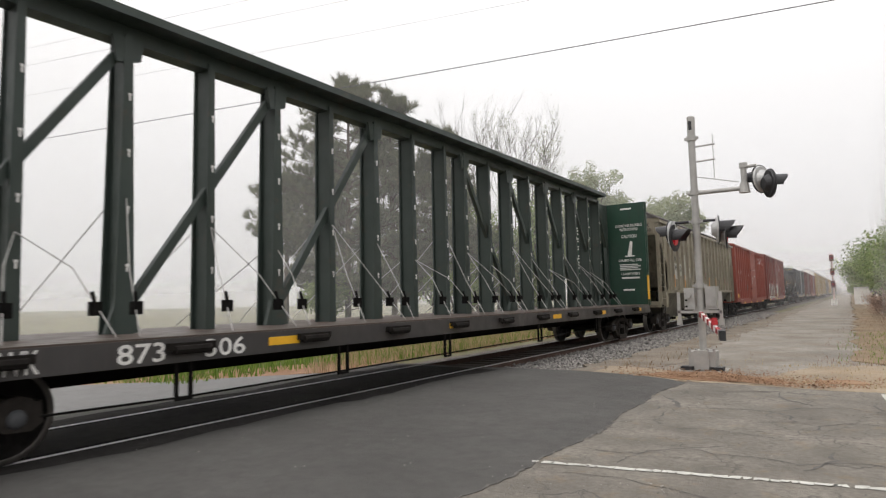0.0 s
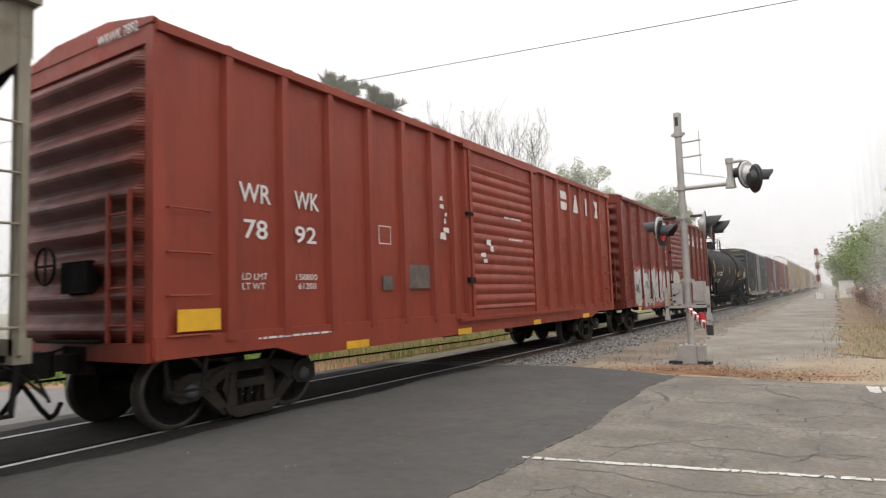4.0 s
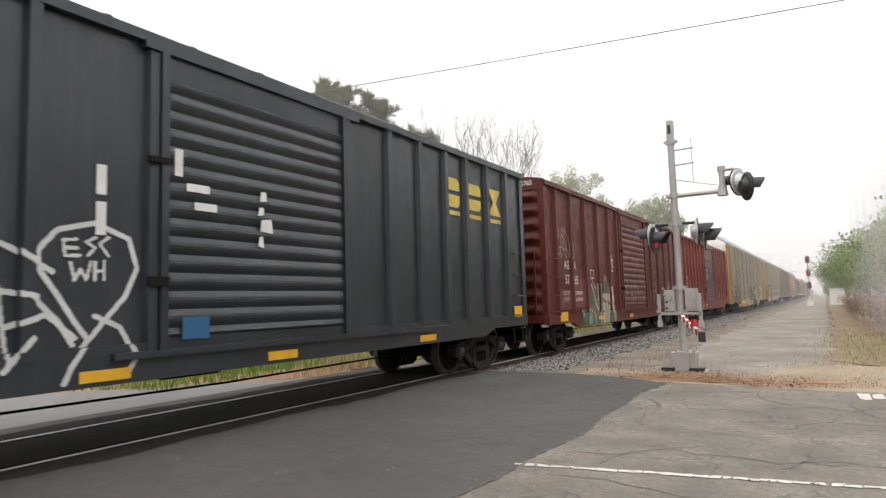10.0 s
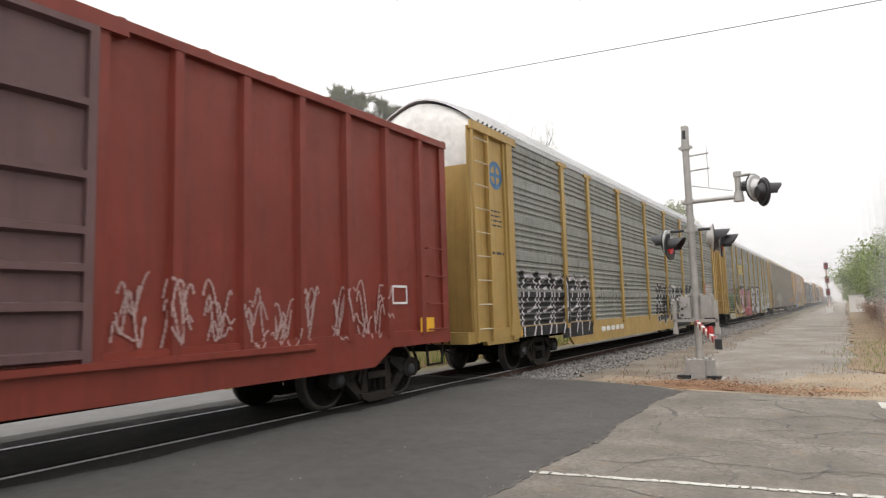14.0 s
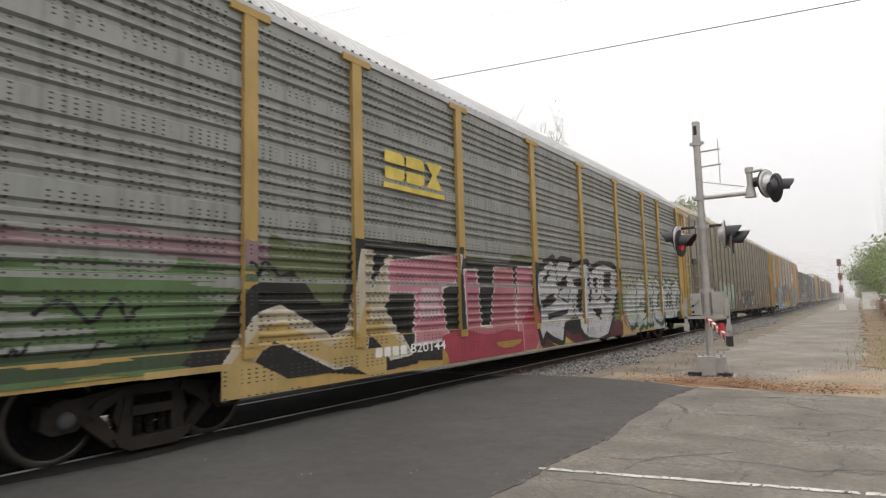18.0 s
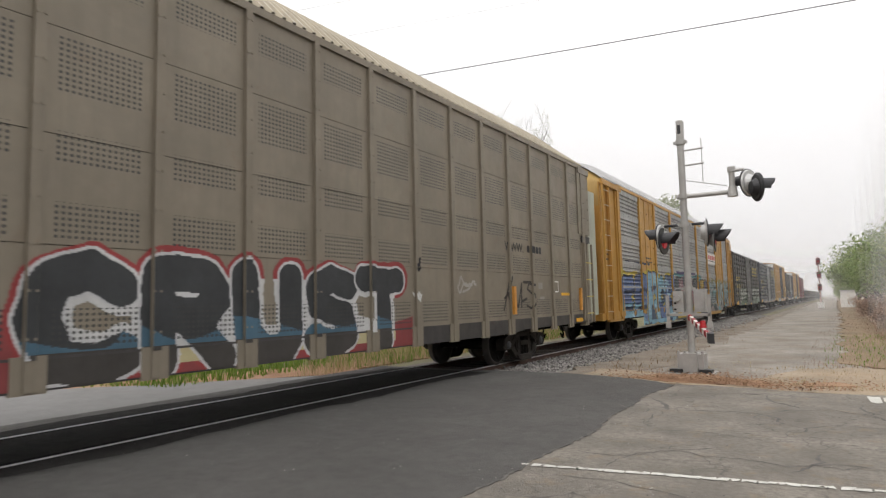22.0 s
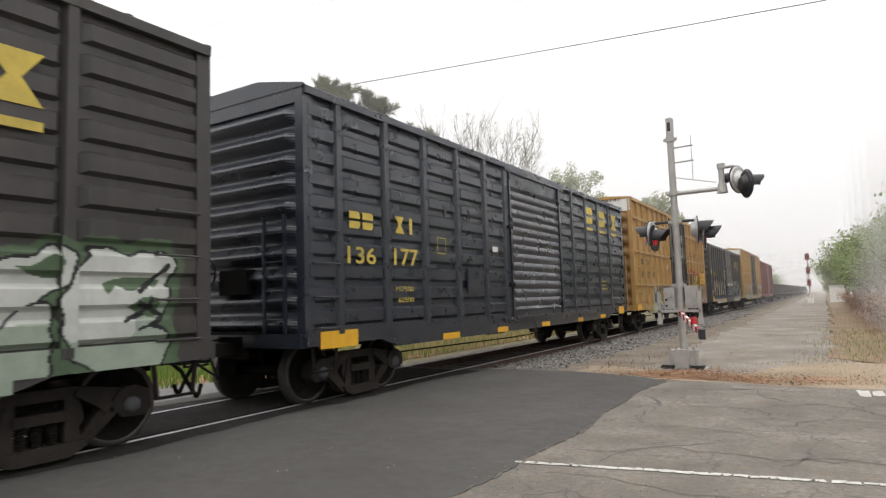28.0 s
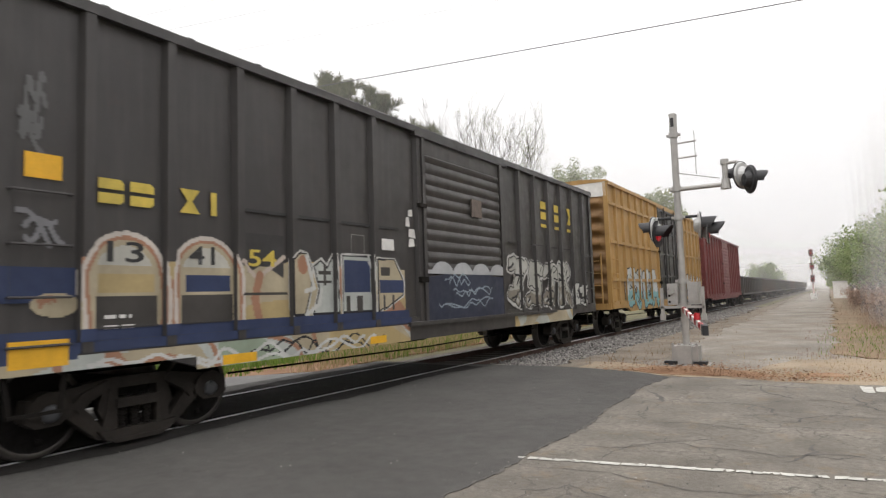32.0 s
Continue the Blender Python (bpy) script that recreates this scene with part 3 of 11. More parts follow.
def wheelset_mesh():
    g = Geo()
    for s in (1, -1):
        prof = [(0.83, 0.0), (0.83, 0.09), (0.80, 0.11), (0.755, 0.13), (0.74, 0.20), (0.745, 0.33), (0.765, 0.375), (0.80, 0.395)]
        g.lathe([(s * u, r) for u, r in prof], 28, mi=0)
        g.lathe([(s * u, r) for u, r in ((0.80, 0.395), (0.803, 0.40), (0.803, 0.447), (0.79, R_WHEEL), (0.70, R_WHEEL + 0.004), (0.685, 0.48), (0.665, 0.478), (0.66, 0.40), (0.70, 0.37), (0.72, 0.15), (0.68, 0.1))], 28, mi=1)
    g.rod((-1.02, 0, 0), (1.02, 0, 0), 0.075, n=10, mi=0)
    # chips on the rim so that the turning shows
    for k in range(3):
        a = k * 2.1
        g.box(0.803, 0.812, 0.30 * math.cos(a) - 0.03, 0.30 * math.cos(a) + 0.03, 0.30 * math.sin(a) - 0.03, 0.30 * math.sin(a) + 0.03, 0)
    return g.mesh("wheelset", [M_wheel, M_tread], True)


def frame_mesh():
    """One side frame, with its windows."""
    g = Geo()
    x0, x1 = 0.92, 1.06
    h = 0.875
    top = [(-1.08, 0.50), (-1.05, 0.60), (-0.70, 0.66), (-0.30, 0.72), (0.30, 0.72), (0.70, 0.66), (1.05, 0.60), (1.08, 0.50), (0.70, 0.55), (0.30, 0.605), (-0.30, 0.605), (-0.70, 0.55)]
    g.prism(top, "x", x0, x1)
    for s in (-1, 1):
        g.prism([(s * 0.70, 0.56), (s * 1.10, 0.60), (s * 1.12, 0.40), (s * 1.02, 0.33), (s * 0.80, 0.34), (s * 0.68, 0.44)], "x", x0 - 0.03, x1 + 0.02)
        g.prism([(s * 0.82, 0.46), (s * 0.68, 0.56), (s * 0.60, 0.50), (s * 0.30, 0.13), (s * 0.42, 0.11)], "x", x0, x1)
        g.prism([(s * 0.30, 0.62), (s * 0.22, 0.62), (s * 0.22, 0.20), (s * 0.34, 0.14), (s * 0.38, 0.20)], "x", x0, x1)
        g.prism([(s * 0.42, 0.40), (s * 0.36, 0.62), (s * 0.30, 0.62), (s * 0.30, 0.2)], "x", x0 + 0.02, x1 - 0.02)
    g.prism([(-0.44, 0.20), (-0.36, 0.10), (0.36, 0.10), (0.44, 0.20), (0.30, 0.19), (-0.30, 0.19)], "x", x0 - 0.04, x1 + 0.04)
    for s in (-1, 1):
        # pedestal hood over the bearing, in round steps
        hood = [(s * (0.89 + 0.215 * math.cos(a)), 0.47 + 0.19 * math.sin(a)) for a in np.linspace(-0.25, math.pi + 0.35, 10)]
        g.prism(hood, "x", x0 - 0.02, x1 + 0.035)
        g.prism([(s * 0.70, 0.50), (s * 0.60, 0.60), (s * 0.34, 0.70), (s * 0.30, 0.63), (s * 0.52, 0.50), (s * 0.62, 0.40)], "x", x0 + 0.01, x1 + 0.025)
    g.prism([(-0.34, 0.10), (-0.26, 0.055), (0.26, 0.055), (0.34, 0.10)], "x", x0 - 0.03, x1 + 0.05)
    g.box(x0 - 0.05, x1 + 0.02, -0.24, 0.24, 0.40, 0.50)
    return g.mesh("side_frame", M_frame)


def spring_mesh():
    g = Geo()
    prof = []
    for i in range(7):
        z = 0.19 + i * 0.030
        prof += [(z, 0.042), (z + 0.008, 0.055), (z + 0.016, 0.055), (z + 0.024, 0.042)]
    g.lathe(prof, 8, "z")
    return g.mesh("spring", M_steel, True)


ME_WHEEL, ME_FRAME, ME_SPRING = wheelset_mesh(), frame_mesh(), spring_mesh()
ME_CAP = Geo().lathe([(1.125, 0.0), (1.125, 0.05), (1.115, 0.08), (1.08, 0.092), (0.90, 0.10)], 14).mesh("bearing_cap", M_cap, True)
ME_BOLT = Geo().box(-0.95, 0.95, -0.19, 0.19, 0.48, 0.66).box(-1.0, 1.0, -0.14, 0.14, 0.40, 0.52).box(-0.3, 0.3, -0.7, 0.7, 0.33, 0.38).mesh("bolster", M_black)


def add_truck(car, y, big=True):
    tr = part("truck", ME_BOLT, None, car, "grimy cast steel freight truck", at=(0, y, 0))
    for s in (0, 180):
        part("side_frame", ME_FRAME, None, tr, at=pose(0, 0, 0, 0, 0, s))
        for dy in (-0.14, 0.0, 0.14):
            part("spring", ME_SPRING, None, tr, at=pose(0.99 if s == 0 else -0.99, dy, 0))
    for dy in (-0.89, 0.89):
        for s in (0, 180):
            part("bearing_cap", ME_CAP, None, tr, at=pose(0, dy, R_WHEEL, 0, 0, s))
        WHEELS.append((part("wheelset", ME_WHEEL, None, tr, at=(0, dy, R_WHEEL)), dy))
    return tr


ME_COUPLER = (Geo().box(-0.09, 0.09, 0, 0.62, 0.76, 0.94).prism([(-0.20, 0.55), (0.16, 0.55), (0.19, 0.72), (0.06, 0.86), (0.0, 0.74), (-0.12, 0.78), (-0.22, 0.70)], "z", 0.71, 0.99)
              .box(-0.26, 0.26, -0.05, 0.06, 0.70, 1.02).mesh("coupler", M_steel))
_h = [(0.35, 0.25, 0.80), (0.36, 0.42, 0.66), (0.34, 0.58, 0.42), (0.28, 0.70, 0.30), (0.2, 0.80, 0.32), (0.14, 0.88, 0.42)]
ME_HOSE = Geo().pipe(_h, 0.028, 8).box(0.28, 0.42, 0.1, 0.3, 0.76, 0.86).mesh("air_hose", M_black)
ME_LEVER = Geo().pipe([(1.42, 0.03, 0.88), (1.40, 0.16, 0.62), (1.36, 0.16, 0.66), (0.9, 0.12, 0.86), (0.1, 0.12, 1.0)], 0.016, 6).mesh("uncoupling_lever", M_steel)


def add_ends(car, half):
    for s in (-1, 1):
        rot = pose(0, s * half, 0, 0, 0, 0 if s > 0 else 180)
        part("coupler", ME_COUPLER, None, car, at=rot)
        part("air_hose", ME_HOSE, None, car, at=rot)
        part("uncoupling_lever", ME_LEVER, None, car, at=rot)


def car_thing(name, L, R, label, category):
    car = thing(name, label, category, "cars of the freight train")
    c = (L + R) / 2
    car.matrix_basis = pose(XC, c, 0)
    CARS.append((car, c))
    return car, c


def rungs(car, mt, x0, x1, y0, y1, zs, r=0.013, name="rung"):
    """Round rungs standing off the side or the end, each with its two feet."""
    dx, dy = (0.06 if x1 == x0 else 0), (0.0 if x1 == x0 else 0.06)
    for z in zs:
        g = Geo()
        s = 1 if (x0 > 0) else -1
        if x0 == x1:
            g.pipe([(x0 - s * 0.07, y0, z), (x0, y0, z), (x0, y1, z), (x0 - s * 0.07, y1, z)], r, 6)
        else:
            k = 1 if y0 > 0 else -1
            g.pipe([(x0, y0 - k * 0.07, z), (x0, y0, z), (x1, y0, z), (x1, y0 - k * 0.07, z)], r, 6)
        part(name, g, mt, car)


def ladder_frame(car, mt, x, y0, y1, z0, z1, zs, name="ladder", rung_mt=None):
    g = Geo()
    for y in (y0, y1):
        g.box(x - 0.05, x, y - 0.025, y + 0.025, z0, z1)
    ld = part(name, g, mt, car)
    for z in zs:
        part("rung", Geo().rod((x - 0.02, y0, z), (x - 0.02, y1, z), 0.013, n=6), rung_mt or mt, ld)


def rib_end(half_w, z0, z1, n, depth=0.12):
    """A ribbed end wall facing +y, in its own plane."""
    rows = []
    k = n * 10
    for i in range(k + 1):
        z = z0 + (z1 - z0) * i / k
        row = []
        for j in range(15):
            u = -1 + 2 * j / 14
            taper = min(1.0, (1 - abs(u)) / 0.16)
            taper = taper * taper * (3 - 2 * taper)
            w = math.sin(math.pi * ((i % 10) / 10)) ** 1.6
            row.append((u * half_w, depth * taper * w ** 1.3, z))
        rows.append(row)
    return Geo().grid(rows)


def stirrup(car, x, y0, y1, z0, z1, mt):
    g = Geo().bar((x, y0, z1), (x, y0 + 0.05, z0), 0.05, 0.02).bar((x, y1, z1), (x, y1 - 0.05, z0), 0.05, 0.02).bar((x, y0 + 0.03, z0), (x, y1 - 0.03, z0), 0.03, 0.05)
    part("sill_step", g, mt, car)


def boxcar(L, R, posts, door, mats, label, top=4.40, peak=4.70, hw=1.40, pd=0.08, ribs=9, door_style="ribbed", belts=(), beads=0, sill=0.88, belly=0.74,
           belly_span=None, reflectors=(), roof=None, name="boxcar", pw=0.13, truck=1.58, ladder_top=2.7, door_mat=None, cap_mat=None, detail=True, end_mat=None, cap_low=0.13, door_ribs=None):
    """An exterior-post boxcar. Positions along the train are given as S and made local to the car."""
    body, trim = mats
    car, c = car_thing(name, L, R, label, "boxcar")
    h = (R - L) / 2
    d0, d1 = door[0] - c, door[1] - c
    ps = [p - c for p in posts]
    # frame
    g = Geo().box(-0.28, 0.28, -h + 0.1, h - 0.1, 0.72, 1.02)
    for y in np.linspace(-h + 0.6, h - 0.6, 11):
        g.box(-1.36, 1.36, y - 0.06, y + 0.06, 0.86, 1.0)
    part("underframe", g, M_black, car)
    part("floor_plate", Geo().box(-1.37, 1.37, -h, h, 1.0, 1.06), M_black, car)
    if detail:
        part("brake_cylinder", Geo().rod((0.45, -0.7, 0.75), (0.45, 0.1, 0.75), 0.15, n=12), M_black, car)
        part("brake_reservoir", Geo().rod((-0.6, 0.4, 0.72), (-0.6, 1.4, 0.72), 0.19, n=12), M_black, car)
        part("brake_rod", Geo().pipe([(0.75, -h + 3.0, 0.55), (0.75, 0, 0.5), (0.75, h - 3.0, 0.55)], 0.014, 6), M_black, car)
    # sides
    for s in (1, -1):
        g = Geo()
        cut = sorted([-h] + ps + [d0, d1, h])
        x = s * hw
        if beads:
            for a, b in zip(cut, cut[1:]):
                if b - a < 0.1 or (a >= d0 - 0.01 and b <= d1 + 0.01):
                    continue
                rows = []
                zz = np.linspace(1.1, top - 0.05, beads * 8 + 1)
                for i, z in enumerate(zz):
                    u = (i % 8) / 8
                    k = 0.055 if 0.2 < u < 0.8 else 0.0
                    rows.append([(x + s * (k if 0 < j < 3 else 0.0), a + (b - a) * t, z) for j, t in enumerate((0.06, 0.12, 0.88, 0.94))])
                part("side_sheet", Geo().grid(rows), body, car)
        else:
            rnd = random.Random(int(L * 10) + s)
            for a, b in zip(cut, cut[1:]):
                # thin sheets that bulge a little between the posts
                rows = []
                k = rnd.uniform(-0.012, 0.014)
                for z in np.linspace(1.0, top, 9):
                    row = []
                    for t in np.linspace(0, 1, 7):
                        row.append((x + s * k * math.sin(math.pi * t) * (0.6 + 0.4 * math.sin(z * 3.1 + a)), a + (b - a) * t, z))
                    rows.append(row)
                part("side_sheet", Geo().grid(rows), body, car)
        if beads:
            part("side_wall", Geo().box(min(x - s * 0.006, x - s * 0.036), max(x - s * 0.006, x - s * 0.036), -h, h, 1.0, top), body, car)
        # posts share one mesh
        post = Geo().prism([(x, -pw / 2 - 0.02), (x + s * pd, -pw / 2 + 0.012), (x + s * pd, pw / 2 - 0.012), (x, pw / 2 + 0.02)], "z", 1.02, top - 0.02).mesh("side_post", trim)
        for y in ps + [d0 - 0.07, d1 + 0.07]:
            part("side_post", post, None, car, at=(0, y, 0))
        for y in (-h + 0.07, h - 0.07):
            part("corner_post", Geo().box(min(x, x - s * 0.10), max(x, x + s * 0.045), y - 0.09, y + 0.09, sill + 0.02, top + 0.05), trim, car)
        bl = [b - c for b in (belly_span or (L + 2.1, R - 2.1))]
        sp = [(-h, sill + 0.24), (-h, sill), (bl[0] - 0.45, sill), (bl[0], belly), (bl[1], belly), (bl[1] + 0.45, sill), (h, sill), (h, sill + 0.24)]
        part("side_sill", Geo().prism(sp, "x", min(x - s * 0.03, x + s * (pd - 0.02)), max(x - s * 0.03, x + s * (pd - 0.02))), trim, car)
        part("side_plate", Geo().prism([(x - s * 0.06, top - 0.02), (x + s * (pd + 0.01), top - 0.02), (x + s * (pd + 0.01), top + 0.09), (x - s * 0.02, top + 0.15)], "y", -h, h), trim, car)
        for z in belts:
            for a, b in zip(cut, cut[1:]):
                if a >= d0 - 0.01 and b <= d1 + 0.01:
                    continue
                if b - a > 0.15:
                    part("side_belt", Geo().box(min(x, x + s * (pd - 0.012)), max(x, x + s * (pd - 0.012)), a + 0.05, b - 0.05, z - 0.05, z + 0.05), trim, car)
        # door
        dm = door_mat or body
        xd = x + s * (pd - 0.02)
        if door_style == "ribbed":
            rows = []
            n = 16
            for i in range(n * 6 + 1):
                z = 1.06 + (top - 1.16) * i / (n * 6)
                k = 0.035 * max(0.0, math.sin(math.pi * ((i % 6) / 6))) if 3 < i < n * 6 - 8 else 0.0
                rows.append([(xd + s * (k if 0 < j < 3 else 0), d0 + (d1 - d0) * t, z) for j, t in enumerate((0.0, 0.05, 0.95, 1.0))])
            g = Geo().grid(rows)
            g.box(min(xd, xd - s * 0.05), max(xd, xd - s * 0.05), d0, d1, 1.04, top - 0.08)
        else:
            g = Geo().box(min(xd, xd - s * 0.05), max(xd, xd - s * 0.05), d0, d1, 1.04, top - 0.08)
            nb = 6 if door_style == "panel" else 4
        dr = part("door", g, dm, car, "sliding door")
        if door_style != "ribbed":
            for z in door_ribs or np.linspace(1.08, top - 0.14, nb + 1):
                w0, w1 = xd + s * 0.0, xd + s * (0.085 if door_ribs else 0.045)
                part("door_rib", Geo().prism([(w0, z - 0.06), (w1, z - 0.035), (w1, z + 0.035), (w0, z + 0.05)], "y", d0 + 0.1, d1 - 0.1), dm, dr)
            if door_style == "plug":
                for y in np.linspace(d0 + 0.05, d1 - 0.05, 5):
                    part("door_stile", Geo().box(min(xd, xd + s * 0.045), max(xd, xd + s * 0.045), y - 0.05, y + 0.05, 1.08, top - 0.1), dm, dr)
        for y in (d0 + 0.04, d1 - 0.04):
            part("door_edge", Geo().box(min(xd, xd + s * 0.05), max(xd, xd + s * 0.05), y - 0.045, y + 0.045, 1.03, top - 0.07), dm, dr)
        part("door_track", Geo().box(min(x, x + s * (pd + 0.05)), max(x, x + s * (pd + 0.05)), d0 - 0.5, d1 + (d1 - d0) * 0.92, 0.97, 1.04), trim, car)
        part("door_rail", Geo().box(min(x, x + s * (pd + 0.03)), max(x, x + s * (pd + 0.03)), d0 - 0.2, d1 + 0.3, top - 0.09, top + 0.0), trim, car)
        for y in ((d0 + 0.25, d1 - 0.35) if door_style != "plug" else (d0 + 0.95, d1 - 0.75)):
            if door_style == "plug":
                part("lock_rod", Geo().rod((xd + s * 0.08, y, 0.95), (xd + s * 0.08, y, top - 0.02), 0.025, n=8), dm, dr)
        hz = 1.75
        for z0, z1 in ((hz - 0.05, hz + 0.05), (3.0, 3.07)):
            part("door_lock", Geo().box(min(xd, xd + s * 0.07), max(xd, xd + s * 0.07), d0 - 0.14, d0 + 0.08, z0, z1), M_steel, dr)
        # rungs and steps
        for e in (-1, 1):
            y0 = e * (h - 0.14)
            y1 = e * (h - 0.66)
            rungs(car, trim, x + s * 0.09, x + s * 0.09, y0, y1, [1.12, 1.55, 2.02, 2.5])
            stirrup(car, x, min(y0, y1), max(y0, y1), 0.52, sill + 0.05, M_steel)
        for a, b, z in reflectors:
            hz = 0.12 if z > 0.9 else 0.055
            xr = x + s * (pd - 0.016)
            part("reflector", Geo().box(min(xr, xr + s * 0.006), max(xr, xr + s * 0.006), a - c, b - c, z - hz, z + hz), M_yellow, car, "yellow reflective strip")
    # ends
    for e in (-1, 1):
        g = rib_end(hw - 0.06, 1.02, top + 0.01 - cap_low, ribs)
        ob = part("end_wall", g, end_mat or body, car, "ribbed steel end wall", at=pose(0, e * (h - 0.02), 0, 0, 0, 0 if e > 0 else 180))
        cap = Geo().prism([(-hw, top - cap_low), (hw, top - cap_low), (hw, top + 0.14), (hw * 0.42, peak), (-hw * 0.42, peak), (-hw, top + 0.14)], "y", e * h - 0.02, e * h + 0.03)
        part("end_cap", cap, cap_mat or body, car)
        part("end_sill", Geo().box(-hw, hw, e * h - 0.06, e * h + 0.12, 0.86, 1.06), trim, car)
        xl = 0.95 if e < 0 else -0.95
        g = Geo()
        for dx in (-0.2, 0.2):
            g.box(xl + dx - 0.02, xl + dx + 0.02, e * (h + 0.10) - 0.02, e * (h + 0.10) + 0.02, 1.06, ladder_top)
        ld = part("end_ladder", g, trim, car)
        for z in (1.25, 1.65, 2.05, 2.45):
            part("rung", Geo().rod((xl - 0.2, e * (h + 0.10), z), (xl + 0.2, e * (h + 0.10), z), 0.013, n=6), trim, ld)
        part("end_handhold", Geo().pipe([(-1.2, e * (h + 0.02), 2.28), (-1.2, e * (h + 0.10), 2.28), (0.55, e * (h + 0.10), 2.28), (0.55, e * (h + 0.02), 2.28)], 0.013, 6), trim, car)
        part("crossover_platform", Geo().box(-0.6, 0.6, e * h + 0.10 * e - 0.10, e * h + 0.10 * e + 0.10, 1.06, 1.09), M_black, car)
    part("brake_wheel", Geo().lathe([(0.02, 0.22), (0.0, 0.235), (-0.02, 0.22), (0.0, 0.205), (0.02, 0.22)], 18, "y").box(-0.2, 0.2, -0.008, 0.008, -0.015, 0.015).box(-0.015, 0.015, -0.008, 0.008, -0.2, 0.2),
         M_steel, car, at=(-0.35, -h - 0.22, 1.95))
    part("brake_housing", Geo().box(-0.12, 0.45, -h - 0.16, -h, 1.62, 1.98), M_black, car)
    edges = ps + [d0 - 0.07, d1 + 0.07]
    dx = hw + pd + (0.022 if door_style == "ribbed" else 0.034) + (0.04 if door_ribs else 0)

    bs = [b - c for b in (belly_span or (L + 2.1, R - 2.1))]

    def surf(y, z):
        if z < (belly if bs[0] - 0.1 < y < bs[1] + 0.1 else sill):
            return None
        if d0 <= y <= d1 and z > 1.0:
            return dx
        if z < sill + 0.24:
            return hw + pd - 0.014
        if any(abs(y - p) < pw / 2 + 0.012 for p in edges):
            return hw + pd + 0.005
        if abs(y) > h - 0.16:
            return hw + 0.051
        return hw + (0.061 if beads else 0.019)

    SURF[car] = surf
    if beads:
        bz = np.linspace(1.1, top - 0.05, beads * 8 + 1)
        bk = [0.055 if 0.2 < (i % 8) / 8 < 0.8 else 0.0 for i in range(len(bz))]
        RELIEF[car] = lambda y, z: hw + 0.006 + float(np.interp(z, bz, bk)) if surf(y, z) == hw + 0.061 else None
    # roof
    g = Geo()
    prof = [(-hw - 0.05, top + 0.10), (-hw * 0.42, peak - 0.02), (hw * 0.42, peak - 0.02), (hw + 0.05, top + 0.10), (hw + 0.05, top + 0.06), (-hw - 0.05, top + 0.06)]
    g.prism(prof, "y", -h - 0.02, h + 0.02)
    n = int(2 * h / 0.95)
    for i in range(n + 1):
        y = -h + 2 * h * i / n
        up = [(px, pz + 0.028) for px, pz in prof[:4]]
        g.prism(up + [(hw + 0.05, top + 0.07), (-hw - 0.05, top + 0.07)], "y", y - 0.035, y + 0.035)
    part("roof", g, roof or trim, car, "ribbed sheet metal roof")
    add_ends(car, h)
    for e in (-1, 1):
        add_truck(car, e * (h - truck))
    return car, c


def spread(a, b, n):
    return [a + (b - a) * i / (n - 1) for i in range(n)]


def paint(name, col, **kw):
    k = dict(rough=0.52, var=0.13, scale=0.7, streak=0.45, dirt=0.3, rust=0.12, bump=0.06, bscale=12, dirt_col=[x * 0.45 + 0.012 for x in col], fine=0.3, spec=0.35)
    k.update(kw)
    return material(name, col, **k)


P_red = paint("brick_red_paint", (0.27, 0.046, 0.025))
P_red2 = paint("faded_red_paint", (0.185, 0.032, 0.020))
# darker red copy: grime, plus shade between coupled cars put into the colour
P_red_end = paint("shaded_grimy_red_end_paint", (0.16, 0.032, 0.021), streak=0.4, dirt=0.9, dirt_col=(0.04, 0.014, 0.010))
P_maroon = paint("dull_maroon_paint", (0.105, 0.021, 0.016))
P_repaint = paint("repainted_maroon_panel", (0.155, 0.045, 0.036))
P_rust = paint("oxide_red_paint", (0.205, 0.036, 0.022))
P_dkred = paint("dark_red_paint", (0.16, 0.030, 0.028))
P_mauve = paint("weathered_mauve_door_paint", (0.135, 0.077, 0.077), rust=0.3, streak=0.6, dirt=0.4)
P_blue = paint("dark_slate_blue_paint", (0.017, 0.022, 0.028), rough=0.38, spec=0.6, var=0.3, bump=0.10, bscale=3, rust=0.03, streak=0.5, dirt_col=(0.045, 0.048, 0.053))
P_navy = paint("dark_navy_paint", (0.017, 0.022, 0.033), rough=0.33, spec=0.8, bump=0.04, bscale=5, rust=0.0, streak=0.3)
P_char = paint("charcoal_paint", (0.042, 0.039, 0.038), rough=0.48, spec=0.5, bump=0.05, bscale=5, rust=0.04, streak=0.5, dirt_col=(0.075, 0.068, 0.062))
P_tan = paint("weathered_tan_grey_paint", (0.28, 0.252, 0.192), streak=0.5, dirt=0.7, dirt_col=(0.12, 0.095, 0.066), rust=0.5, rust_col=(0.13, 0.085, 0.055), var=0.2)
P_ochre = paint("ochre_yellow_paint", (0.425, 0.255, 0.09))
# darker ochre copy with the shade on the end walls put into its colour
P_ochre_end = paint("shaded_ochre_end_paint", (0.22, 0.12, 0.042), streak=0.4, dirt=0.9, dirt_col=(0.10, 0.06, 0.03))
P_yel = paint("autorack_yellow_paint", (0.43, 0.285, 0.095))
P_orange = paint("orange_yellow_paint", (0.46, 0.25, 0.058))
P_cntan = paint("taupe_paint", (0.228, 0.197, 0.150), streak=0.25)
P_green = paint("dark_green_paint", (0.036, 0.050, 0.043), streak=0.2, dirt_col=(0.05, 0.055, 0.045))
P_bulk = paint("bulkhead_green_paint", (0.017, 0.052, 0.034), streak=0.6, dirt=0.5)
